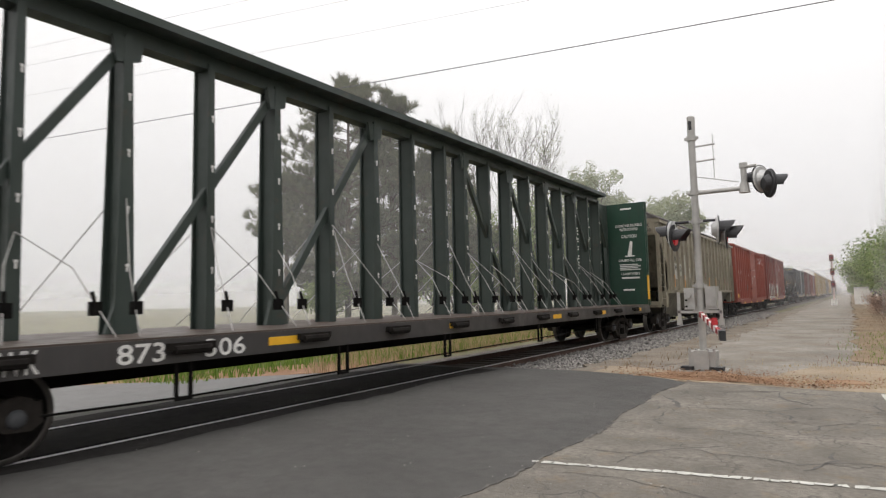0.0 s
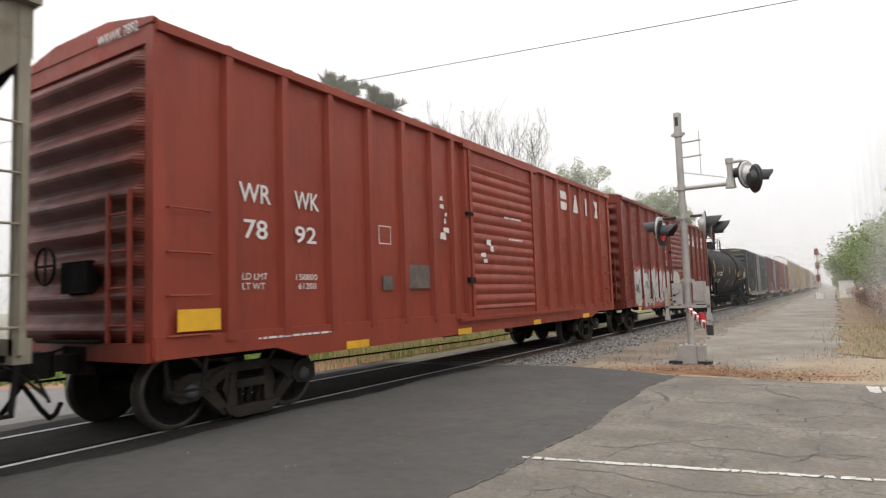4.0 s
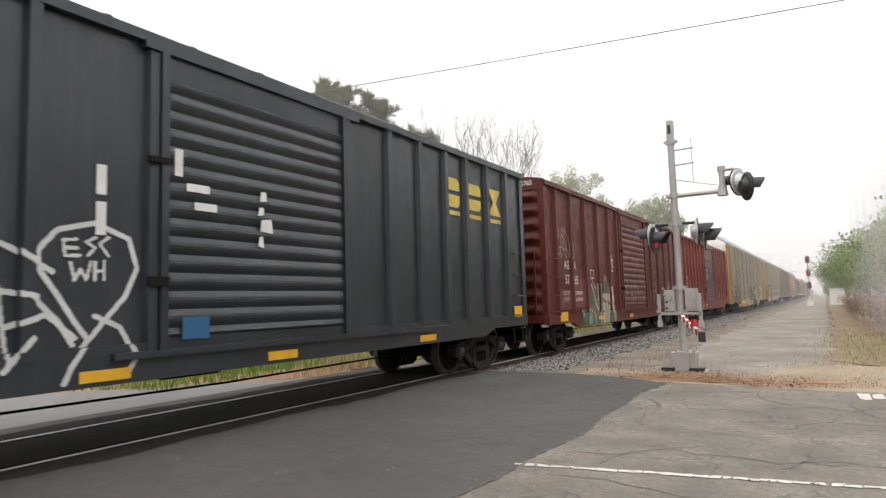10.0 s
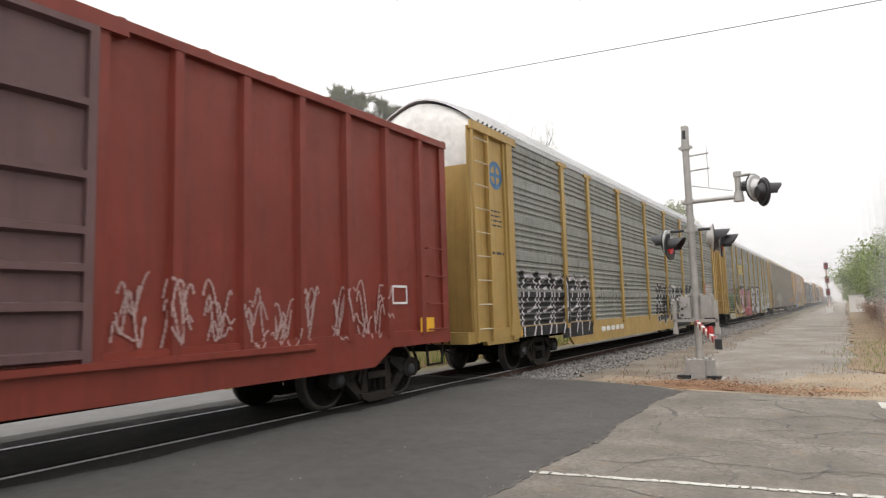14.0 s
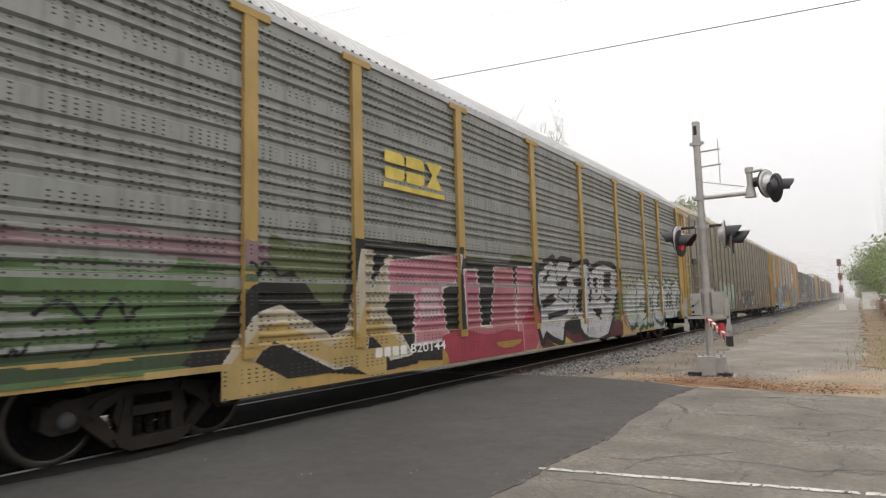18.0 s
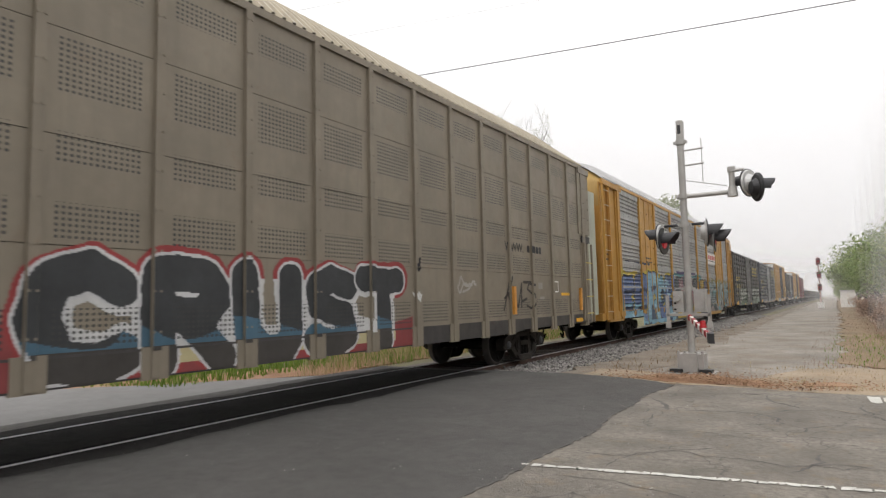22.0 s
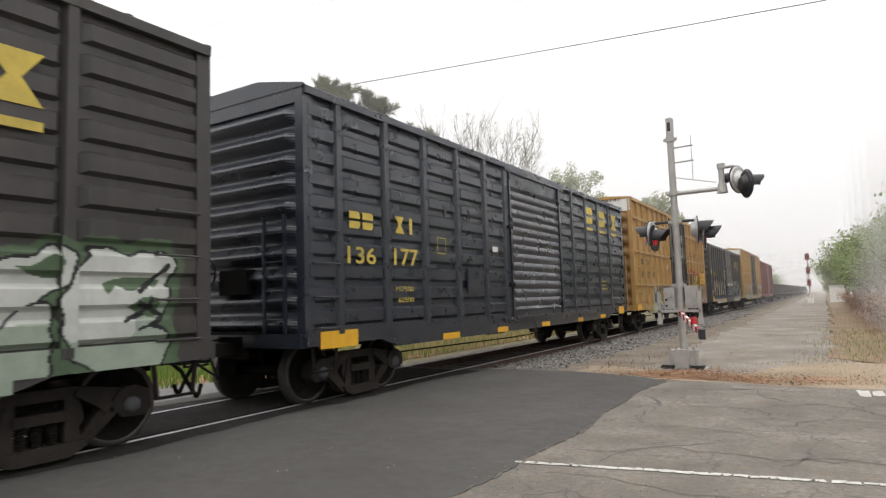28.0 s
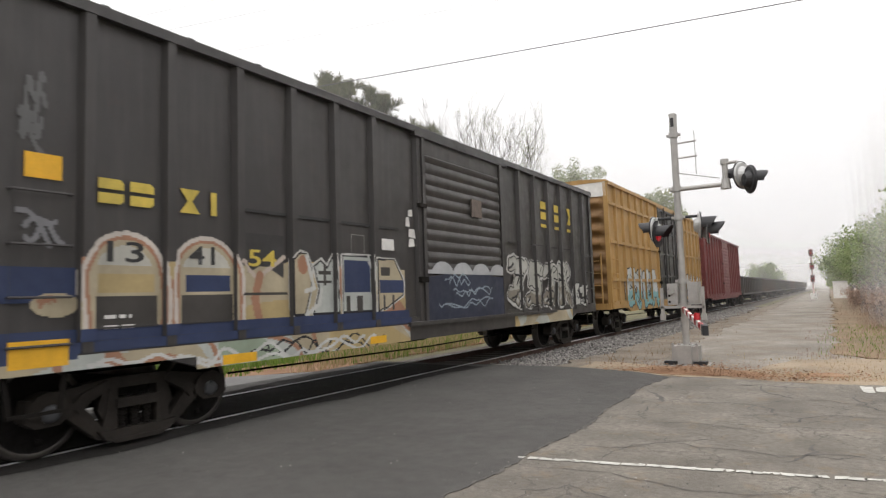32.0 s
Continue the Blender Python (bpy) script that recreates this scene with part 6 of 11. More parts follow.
def lettering(cc, txt, S0, S1, z0, z1, mt, x=None, name="lettering", where="side", yend=0.0, bold=0.012):
    """Letters fitted into a box on the near side (S, z), or on the end that faces -y (x, z)."""
    car, c = cc
    cu = bpy.data.curves.new(name, "FONT")
    cu.body, cu.offset, cu.resolution_u = txt, bold, 3
    tmp = bpy.data.objects.new(name, cu)
    me = bpy.data.meshes.new_from_object(tmp)
    bpy.data.objects.remove(tmp)
    co = np.zeros(len(me.vertices) * 3)
    me.vertices.foreach_get("co", co)
    co = co.reshape(-1, 3)
    lo, hi = co.min(0), co.max(0)
    u = (co[:, 0] - lo[0]) / (hi[0] - lo[0])
    w = (co[:, 1] - lo[1]) / (hi[1] - lo[1])
    if where == "side":
        xx = on_side(car, c, (S0 + S1) / 2, (z0 + z1) / 2) if x is None else x
        out = np.stack([np.full_like(u, xx), S0 - c + (S1 - S0) * u, z0 + (z1 - z0) * w], 1)
    else:
        out = np.stack([S0 + (S1 - S0) * u, np.full_like(u, yend), z0 + (z1 - z0) * w], 1)
    me.vertices.foreach_set("co", out.ravel())
    me.materials.clear()
    me.materials.append(mt)
    me.update()
    ob = new(name, me)
    ob.parent = car
    return ob


def by_letter(cc, txt, S0, S1, z0, z1, mt):
    """A line of letters, each laid on the sheet or post that it falls on."""
    wide = {"I": 0.45, " ": 0.55, "L": 0.8, "E": 0.85, "O": 1.15, "G": 1.15, "C": 1.05}
    unit = (S1 - S0) / sum(wide.get(ch, 1.0) for ch in txt)
    S = S0
    for ch in txt:
        w = wide.get(ch, 1.0) * unit
        if ch != " ":
            k = 0.12 * unit
            lettering(cc, ch, S + k, S + w - k * (0.4 if ch != "I" else 1.0), z0, z1, mt, bold=0.0, x=on_side(*cc, S + w / 2, (z0 + z1) / 2, 0.006))
        S += w


def tank_text(cc, txt, S0, S1, z0, z1, mt):
    ob = lettering(cc, txt, S0, S1, z0, z1, mt, x=0.0)
    co = np.zeros(len(ob.data.vertices) * 3)
    ob.data.vertices.foreach_get("co", co)
    co = co.reshape(-1, 3)
    co[:, 0] = np.sqrt(1.508 ** 2 - (co[:, 2] - 2.6) ** 2)
    ob.data.vertices.foreach_set("co", co.ravel())
    ob.data.update()


def blocks(cc, S0, S1, z0, z1, n, mt, x=None, gap=0.2, name="emblem", curve=False):
    """A mark drawn as plain blocks in its colour."""
    car, c = cc
    w = (S1 - S0) / (n - gap * (n > 1))
    for i in range(n):
        a = S0 + w * i
        b = a + w * (1 - gap)
        xx = on_side(car, c, (a + b) / 2, (z0 + z1) / 2) if x is None else x
        if curve:
            zz = np.linspace(z0, z1, 4)
            g = Geo().grid([[(math.sqrt(1.506 ** 2 - (z - 2.6) ** 2), a - c, z), (math.sqrt(1.506 ** 2 - (z - 2.6) ** 2), b - c, z)] for z in zz])
        else:
            k = 0.12 * (b - a)
            g = Geo().add([(xx, a - c + k, z0), (xx, b - c - k, z0), (xx, b - c, z0 + k), (xx, b - c, z1 - k), (xx, b - c - k, z1), (xx, a - c + k, z1), (xx, a - c, z1 - k), (xx, a - c, z0 + k)], [tuple(range(8))])
        part(name, g, mt, car)


def marks(cc, kinds, S0, S1, z0, z1, mt, x=None, t=0.26, gap=0.2):
    """An emblem as a row of plain shapes: stacked bars, triangle, post, waisted block."""
    car, c = cc
    w = (S1 - S0) / (len(kinds) - gap * (len(kinds) > 1))
    for i, kind in enumerate(kinds):
        a = S0 + w * i - c
        b = a + w * (1 - gap if len(kinds) > 1 else 1)
        xx = on_side(car, c, (a + b) / 2 + c, (z0 + z1) / 2) if x is None else x
        g = Geo()

        def put(pts, faces):
            g.add([(xx, a + (b - a) * u, z0 + (z1 - z0) * v) for u, v in pts], faces)

        if kind == "bars":
            put([(0, 0), (0.85, 0), (1, 0.14), (1, 0.42), (0, 0.42)], [(0, 1, 2, 3, 4)])
            put([(0, 0.58), (1, 0.58), (1, 0.86), (0.85, 1), (0, 1)], [(0, 1, 2, 3, 4)])
        elif kind == "triangle":
            put([(0, 0), (1, 0), (0.6, 1), (0.4, 1)], [(0, 1, 2, 3)])
        elif kind == "post":
            put([(0.5 - t * 0.6, 0), (0.5 + t * 0.6, 0), (0.5 + t * 0.6, 1), (0.5 - t * 0.6, 1)], [(0, 1, 2, 3)])
        else:
            put([(0, 0), (1, 0), (0.62, 0.5), (1, 1), (0, 1), (0.38, 0.5)], [(0, 1, 2, 5), (5, 2, 3, 4)])
        part("emblem", g, mt, car)


def stencil(cc, S0, S1, z0, z1, rows, mt, seed=0, x=None, fill=0.36, curve=False):
    """Lines of small print as plain bars."""
    car, c = cc
    rnd = random.Random(seed + int(S0 * 7))
    g = Geo()
    h = (z1 - z0) / rows
    for r in range(rows):
        a = S0
        end = S1 - (S1 - S0) * rnd.uniform(0, 0.35)
        z = z1 - h * (r + 0.5)
        while a < end:
            w = min(end - a, h * rnd.uniform(0.6, 2.2))
            xx = on_side(car, c, a, z) if x is None else x
            if curve:
                xx = math.sqrt(1.506 ** 2 - (z - 2.6) ** 2)
            g.add([(xx, a - c, z - h * fill / 2), (xx, a - c + w, z - h * fill / 2), (xx, a - c + w, z + h * fill / 2), (xx, a - c, z + h * fill / 2)], [(0, 1, 2, 3)])
            a += w + h * 0.35
    tagged(part("stencil", g, mt, car, "lines of small stencilled print"), kind="stuff")


def plate(cc, S0, S1, z0, z1, mt, name="plate", off=0.006, label=""):
    car, c = cc
    xx = on_side(car, c, (S0 + S1) / 2, (z0 + z1) / 2, 0.0)
    return part(name, Geo().box(xx, xx + off, S0 - c, S1 - c, z0, z1), mt, car, label)


def framed(cc, S0, S1, z0, z1, mt, t=0.03):
    car, c = cc
    xx = on_side(car, c, (S0 + S1) / 2, (z0 + z1) / 2)
    g = Geo()
    for a, b, d, e in ((S0, S1, z0, z0 + t), (S0, S1, z1 - t, z1), (S0, S0 + t, z0 + t, z1 - t), (S1 - t, S1, z0 + t, z1 - t)):
        g.add([(xx, a - c, d), (xx, b - c, d), (xx, b - c, e), (xx, a - c, e)], [(0, 1, 2, 3)])
    part("stencil_box", g, mt, car)


def torn_paper(cc, S0, S1, z0, z1, n, seed):
    car, c = cc
    rnd = random.Random(seed)
    for i in range(n):
        a, z = rnd.uniform(S0, S1 - 0.1), z0 + (z1 - z0) * i / n
        w, h = rnd.uniform(0.08, 0.24), (z1 - z0) / n * rnd.uniform(0.5, 1.0)
        xx = on_side(car, c, a + w / 2, z)
        part("torn_label", Geo().add([(xx, a - c, z), (xx, a - c + w, z + rnd.uniform(-0.03, 0.03)), (xx, a - c + w * rnd.uniform(0.7, 1), z + h), (xx, a - c + 0.02, z + h * rnd.uniform(0.8, 1))], [(0, 1, 2, 3)]), M_white, car, "torn white paper label")


class Wall:
    """A stretch of a car's near side on which colours are sprayed in small cells that follow its relief."""

    def __init__(self, cc, S0, S1, z0, z1, cell=0.026):
        self.car, self.c = cc
        self.holes = {c9[0]: "rack", c10[0]: "rack", c12[0]: "rack", c11[0]: "taupe"}.get(self.car, "")
        self.cell = cell
        self.nx, self.nz = int((S1 - S0) / cell), int((z1 - z0) / cell)
        self.S0, self.z0 = S0, z0
        self.Y, self.Z = np.meshgrid(S0 + (np.arange(self.nx) + 0.5) * cell, z0 + (np.arange(self.nz) + 0.5) * cell)
        self.idx = np.full((self.nz, self.nx), -1)
        self.mats = []

    def col(self, rgb):
        m = spray(rgb, self.holes)
        if m not in self.mats:
            self.mats.append(m)
        return self.mats.index(m)

    def dist(self, strokes):
        D = np.full(self.Y.shape, 9.0)
        for pts in strokes:
            for (x0, z0), (x1, z1) in zip(pts, pts[1:]):
                dx, dz = x1 - x0, z1 - z0
                q = dx * dx + dz * dz or 1e-9
                # only the cells within reach of the stroke
                i0, i1 = (max(0, int((v - self.S0) / self.cell)) for v in (min(x0, x1) - 0.9, max(x0, x1) + 0.9))
                j0, j1 = (max(0, int((v - self.z0) / self.cell)) for v in (min(z0, z1) - 0.9, max(z0, z1) + 0.9))
                Y, Z = self.Y[j0:j1, i0:i1], self.Z[j0:j1, i0:i1]
                t = np.clip(((Y - x0) * dx + (Z - z0) * dz) / q, 0, 1)
                D[j0:j1, i0:i1] = np.minimum(D[j0:j1, i0:i1], np.hypot(Y - x0 - t * dx, Z - z0 - t * dz))
        return D

    def fill(self, mask, rgb):
        self.idx[mask] = self.col(rgb)

    def poly(self, pts, rgb, rim=None, o=0.05):
        """A closed sprayed shape, with an outline round it where rim is given."""
        inside = np.zeros(self.Y.shape, bool)
        for (x0, z0), (x1, z1) in zip(pts, pts[1:] + pts[:1]):
            if z0 != z1:
                inside ^= ((z0 > self.Z) != (z1 > self.Z)) & (self.Y < (x1 - x0) * (self.Z - z0) / (z1 - z0) + x0)
        if rim:
            self.fill(self.dist([pts + pts[:1]]) < o + 0.012 * self.wave(int(pts[0][0] * 9)), rim)
        self.fill(inside, rgb)

    def wave(self, seed, amp=1.0):
        r = random.Random(seed)
        a, b, p, q = r.uniform(2, 5), r.uniform(4, 9), r.uniform(0, 6), r.uniform(0, 6)
        return amp * (0.5 * np.sin(self.Y * a + p + 1.3 * np.sin(self.Z * 3 + q)) + 0.5 * np.sin(self.Z * b + self.Y * 1.7 + q))

    def piece(self, S0, S1, z0, z1, n, seed, fills, outline=(0.02, 0.02, 0.02), glow=None, shadow=None, th=0.16, o=0.04, forms=None, gw=0.09, wild=None):
        """A row of thick sprayed forms with fill, outline, drop shadow and glow."""
        rnd = random.Random(seed)
        w = (S1 - S0) / n
        h = z1 - z0
        r = th * h
        all_ds, cuts = [], []
        wild = (forms is None) if wild is None else wild
        bend = 1.0 if wild else 0.25
        for i in range(n):
            f = forms[i] if forms else rnd.choice(FORMS)
            a = S0 + w * i
            sk = rnd.uniform(-0.12, 0.12)
            lift = 0 if forms else rnd.uniform(-0.06, 0.06) * h
            st = [[(a + r * 0.9 + (w - 1.6 * r) * (u + sk * (v - 0.5)), z0 + r + lift + (h - 2 * r) * v) for u, v in pts] for pts in f]
            # a bent sheet gives the forms lively, uneven edges
            self.Y, self.Z, flatY, flatZ = self.Y + bend * 0.045 * h * np.sin(self.Z * 5.2 / h + seed + i) + bend * 0.02 * np.sin(self.Z * 23 + i), self.Z + bend * 0.05 * h * np.sin(self.Y * 6.1 + seed) + bend * 0.018 * np.sin(self.Y * 21), self.Y, self.Z
            all_ds.append(self.dist(st))
            cuts.append(st)
            self.Y, self.Z = flatY, flatZ
        D = np.min(all_ds, 0)
        if glow:
            self.fill(D < r + o + gw + 0.03 * self.wave(seed), glow)
        if shadow:
            k = max(1, int(0.09 / self.cell))
            Ds = np.roll(np.roll(D, k, 1), -k, 0)
            self.fill(Ds < r + o, shadow)
        for i, Di in enumerate(all_ds):
            self.fill(Di < r + o, outline)
            self.fill(Di < r, fills[0])
            wv = self.wave(seed + i)
            if len(fills) > 1:
                self.fill((Di < r) & (self.Z < z0 + h * 0.42 + 0.16 * h * wv), fills[1])
            if len(fills) > 2:
                self.fill((Di < r * 0.62) & (wv > 0.45), fills[2])
            up = np.roll(Di, -max(1, int(0.04 / self.cell)), 0)
            if len(fills) > 3:
                self.fill((Di < r) & (up > r * 0.95), fills[3])
            # inner lines and hard cuts
            lines = [[(0.0, 0.0), (0.0, 0.1)]]
            for st in cuts[i] if wild else ():
                (x0, y0), (x1, y1) = st[0], st[-1]
                for _ in range(2):
                    u, v = rnd.random(), rnd.uniform(-1, 1)
                    px, pz = x0 + (x1 - x0) * u, y0 + (y1 - y0) * u
                    lines.append([(px - r * rnd.uniform(0.4, 1.2), pz + r * v), (px, pz + r * 0.3 * v), (px + r * rnd.uniform(0.3, 1.1), pz - r * v)])
            dl = self.dist(lines)
            self.fill((dl < 0.014 + 0.012 * (wv > 0)) & (Di < r + o), outline)

    def scribble(self, S, z, w, h, seed, rgb, r=0.013, n=3, turns=7):
        rnd = random.Random(seed)
        st = []
        for _ in range(n):
            pts = []
            x = S + rnd.uniform(0, 0.2) * w
            for k in range(turns):
                pts.append((x, z + h * rnd.random()))
                x += w / turns * rnd.uniform(0.3, 1.3)
            sm = []
            for a, b, d in zip(pts, pts[1:], pts[2:]):
                for t in (0, 0.25, 0.5, 0.75):
                    sm.append(tuple((1 - t) ** 2 * (a[i] + b[i]) / 2 + 2 * t * (1 - t) * b[i] + t * t * (b[i] + d[i]) / 2 for i in (0, 1)))
            st.append(sm)
        self.fill(self.dist(st) < r, rgb)

    def done(self, label="sprayed graffiti"):
        g = Geo()
        f = SURF.get(self.car) or (lambda y, z: 1.43)
        fold = RELIEF.get(self.car)
        cl = self.cell
        for j in range(self.nz):
            row = self.idx[j]
            z = self.z0 + j * cl
            xs = [f(self.S0 + (i + 0.5) * cl - self.c, z + cl / 2) for i in range(self.nx)]
            i = 0
            while i < self.nx:
                k = row[i]
                e = i + 1
                while e < self.nx and row[e] == k and xs[e] == xs[i]:
                    e += 1
                if k >= 0 and xs[i] is not None:
                    a, b = self.S0 + i * cl - self.c, self.S0 + e * cl - self.c
                    x, x2 = xs[i] + 0.003, xs[i] + 0.003
                    if fold and fold((a + b) / 2, z + cl / 2):
                        x, x2 = fold((a + b) / 2, z + 1e-4), fold((a + b) / 2, z + cl - 1e-4)
                    if x and x2:
                        g.add([(x, a, z), (x, b, z), (x2, b, z + cl), (x2, a, z + cl)], [(0, 1, 2, 3)], int(k))
                i = e
        if g.f:
            part("graffiti", g, self.mats, self.car, label)


FORMS = [
    [[(0.1, 0), (0.1, 1)], [(0.15, 0.5), (0.9, 1)], [(0.3, 0.6), (0.95, 0)]],
    [[(0.95, 0.9), (0.3, 1), (0.0, 0.6), (0.1, 0.1), (0.9, 0.05)], [(0.45, 0.5), (0.9, 0.5)]],
    [[(0, 0.95), (1, 1)], [(0.55, 1), (0.45, 0)], [(0.1, 0.15), (0.45, 0)]],
    [[(0, 0), (0.12, 1), (0.5, 0.3), (0.88, 1), (1, 0)]],
    [[(0.95, 0.95), (0.15, 0.9), (0.2, 0.55), (0.85, 0.45), (0.8, 0.05), (0.05, 0.0)]],
    [[(0.05, 1), (0.1, 0.1), (0.85, 0.0), (0.95, 1)]],
    [[(0, 0), (0.5, 1), (1, 0)], [(0.25, 0.35), (0.75, 0.35)]],
    [[(0.9, 1), (0.05, 0.95), (0.1, 0.0), (0.95, 0.05)], [(0.1, 0.5), (0.75, 0.5)]],
    [[(0.05, 0), (0.05, 1), (0.8, 0.9), (0.8, 0.5), (0.1, 0.5)], [(0.4, 0.5), (0.95, 0)]],
]
F_C = [[(0.95, 0.85), (0.6, 1), (0.15, 0.9), (0.0, 0.5), (0.15, 0.1), (0.6, 0.0), (0.95, 0.15)]]
F_R = [[(0.05, 0), (0.05, 1), (0.75, 0.98), (0.95, 0.75), (0.7, 0.5), (0.1, 0.5)], [(0.45, 0.5), (0.98, 0)]]
F_U = [[(0.05, 1), (0.08, 0.2), (0.35, 0), (0.7, 0), (0.92, 0.2), (0.95, 1)]]
F_S = [[(0.92, 0.9), (0.5, 1), (0.1, 0.85), (0.15, 0.58), (0.8, 0.45), (0.9, 0.15), (0.5, 0), (0.05, 0.1)]]
F_B = [[(0.08, 0), (0.08, 1), (0.7, 1), (0.88, 0.8), (0.65, 0.54), (0.12, 0.52)], [(0.65, 0.52), (0.98, 0.28), (0.7, 0.0), (0.08, 0.0)]]
F_O = [[(0.5, 1), (0.15, 0.85), (0.02, 0.5), (0.15, 0.15), (0.5, 0), (0.85, 0.15), (0.98, 0.5), (0.85, 0.85), (0.5, 1)]]
F_E = [[(0.95, 1), (0.1, 0.97), (0.08, 0.03), (0.98, 0)], [(0.1, 0.5), (0.8, 0.52)]]
F_T = [[(0.0, 1), (1, 1)], [(0.5, 1), (0.5, 0)]]
WHT, BLK, GRY = (0.62, 0.62, 0.60), (0.018, 0.018, 0.02), (0.22, 0.22, 0.23)


def decorate():
    # centre-beam
    lettering(c1, "WK", 2.34, 2.67, 0.87, 1.08, M_white, x=1.424)
    lettering(c1, "873", 3.36, 3.87, 0.87, 1.07, M_white, x=1.424, name="number")
    lettering(c1, "306", 4.35, 4.89, 0.87, 1.07, M_white, x=1.424, name="number")
    ye = (22.5 + 0.4) / 2 - 0.105
    for txt, x0, x1, z0, z1 in (("LOADING AND UNLOADING", 0.35, 1.30, 3.92, 4.02), ("INSTRUCTIONS", 0.50, 1.15, 3.78, 3.88), ("CAUTION", 0.55, 1.10, 3.52, 3.64), ("CAR MAY FALL OVER", 0.42, 1.25, 2.66, 2.76), ("7.5-0 BETWEEN", 0.48, 1.15, 2.18, 2.27)):
        lettering(c1, txt, x0, x1, z0, z1, M_white, where="end", yend=ye, name="lettering")
    g = Geo()
    for i in range(4):
        g.add([(0.45, ye, 2.36 + 0.06 * i), (1.2 - 0.1 * (i % 2), ye, 2.36 + 0.06 * i), (1.2 - 0.1 * (i % 2), ye, 2.39 + 0.06 * i), (0.45, ye, 2.39 + 0.06 * i)], [(0, 1, 2, 3)])
    g.add([(0.5, ye, 2.05), (1.15, ye, 2.05), (1.15, ye, 2.11), (0.5, ye, 2.11)], [(0, 1, 2, 3)])
    g.add([(0.75, ye, 2.88), (0.90, ye, 2.88), (0.95, ye, 3.38), (0.86, ye, 3.40)], [(0, 1, 2, 3)])
    g.add([(0.66, ye, 2.84), (1.0, ye, 2.84), (1.0, ye, 2.88), (0.66, ye, 2.88)], [(0, 1, 2, 3)])
    for z in (4.55, 1.62):
        g.add([(0.55, ye, z), (0.95, ye, z), (0.95, ye, z + 0.06), (0.55, ye, z + 0.06)], [(0, 1, 2, 3)])
    for k, z in enumerate((4.0, 3.9, 3.78, 3.6, 3.5, 3.3, 3.2, 2.95, 2.85, 2.7, 2.6, 2.5)):
        g.add([(-1.2, ye, z), (-0.55 - 0.15 * (k % 3), ye, z), (-0.55 - 0.15 * (k % 3), ye, z + 0.055), (-1.2, ye, z + 0.055)], [(0, 1, 2, 3)])
    tagged(part("stencil", g, M_white, c1[0], "white stencilled print on the bulkhead"), kind="stuff")
    # hopper
    lettering(c2, "IN", 26.5, 26.86, 2.78, 3.02, M_blackst)
    lettering(c2, "TX", 27.18, 27.66, 2.76, 3.0, M_blackst)
    plate(c2, 26.42, 26.92, 2.08, 2.72, P_patch, "paint_patch", 0.003)
    plate(c2, 27.14, 27.72, 2.22, 2.72, P_patch, "paint_patch", 0.003)
    lettering(c2, "349", 26.46, 26.88, 2.42, 2.66, M_blackst, name="number", x=on_side(*c2, 26.65, 2.5, 0.006))
    lettering(c2, "950", 27.18, 27.68, 2.40, 2.64, M_blackst, name="number", x=on_side(*c2, 27.4, 2.5, 0.006))
    part("name_panel", Geo().box(0.35, 1.3, -8.69, -8.672, 3.78, 4.22), P_tan, c2[0])
    lettering(c2, "INTX", 0.55, 1.15, 4.05, 4.18, M_blackst, where="end", yend=-8.70)
    lettering(c2, "349950", 0.6, 1.2, 3.86, 3.98, M_blackst, where="end", yend=-8.70, name="number")
    w = Wall(c2, 25.7, 39.6, 1.62, 2.55, 0.014)
    for k, (S, z, ww, h, col) in enumerate(((26.3, 1.7, 0.5, 0.35, BLK), (27.1, 1.66, 0.45, 0.4, BLK), (28.05, 1.72, 0.35, 0.4, BLK), (28.85, 1.68, 0.5, 0.5, BLK), (29.6, 1.75, 0.4, 0.4, BLK), (30.6, 1.7, 0.5, 0.42, BLK),
                                            (33.35, 1.72, 0.6, 0.22, (0.30, 0.035, 0.03)), (33.5, 1.7, 0.5, 0.15, (0.28, 0.03, 0.03)))):
        w.scribble(S, z, ww, h, 100 + k, col, 0.016 if k < 6 else 0.028, 2, 6)
    st = [[(32.42, 2.2), (32.40, 2.3), (32.48, 2.42), (32.62, 2.46), (32.8, 2.4), (32.88, 2.25), (32.84, 2.13), (32.64, 2.15), (32.42, 2.2)], [(32.55, 2.16), (32.58, 1.9), (32.46, 1.75), (32.5, 1.66), (32.7, 1.66), (32.82, 1.74), (32.74, 1.95), (32.74, 2.14)],
          [(32.52, 1.66), (32.58, 1.82), (32.64, 1.66)], [(37.86, 2.0), (37.95, 2.45), (38.05, 2.05), (38.2, 2.4)], [(38.3, 2.3), (38.32, 1.95), (38.55, 2.2), (38.4, 2.15), (38.6, 1.95)], [(38.7, 1.75), (38.75, 2.05), (38.95, 2.1), (38.8, 1.9), (38.98, 1.8), (38.75, 1.72)]]
    w.fill(w.dist(st) < 0.022, (0.26, 0.03, 0.03))
    w.done("thin sprayed tags")
    framed(c2, 36.1, 36.7, 1.75, 2.2, M_blackst, 0.05)
    # red boxcar
    for txt, S0, S1, z0, z1 in (("WR", 43.66, 44.16, 2.68, 2.92), ("WK", 44.57, 45.03, 2.68, 2.92)):
        lettering(c3, txt, S0, S1, z0, z1, M_white)
    for txt, S0, S1, z0, z1 in (("78", 43.73, 44.1, 2.23, 2.47), ("92", 44.57, 44.97, 2.22, 2.45)):
        lettering(c3, txt, S0, S1, z0, z1, M_white, name="number")
    lettering(c3, "WRWK 7892", 0.4, 1.2, 4.45, 4.57, M_white, where="end", yend=-7.87)
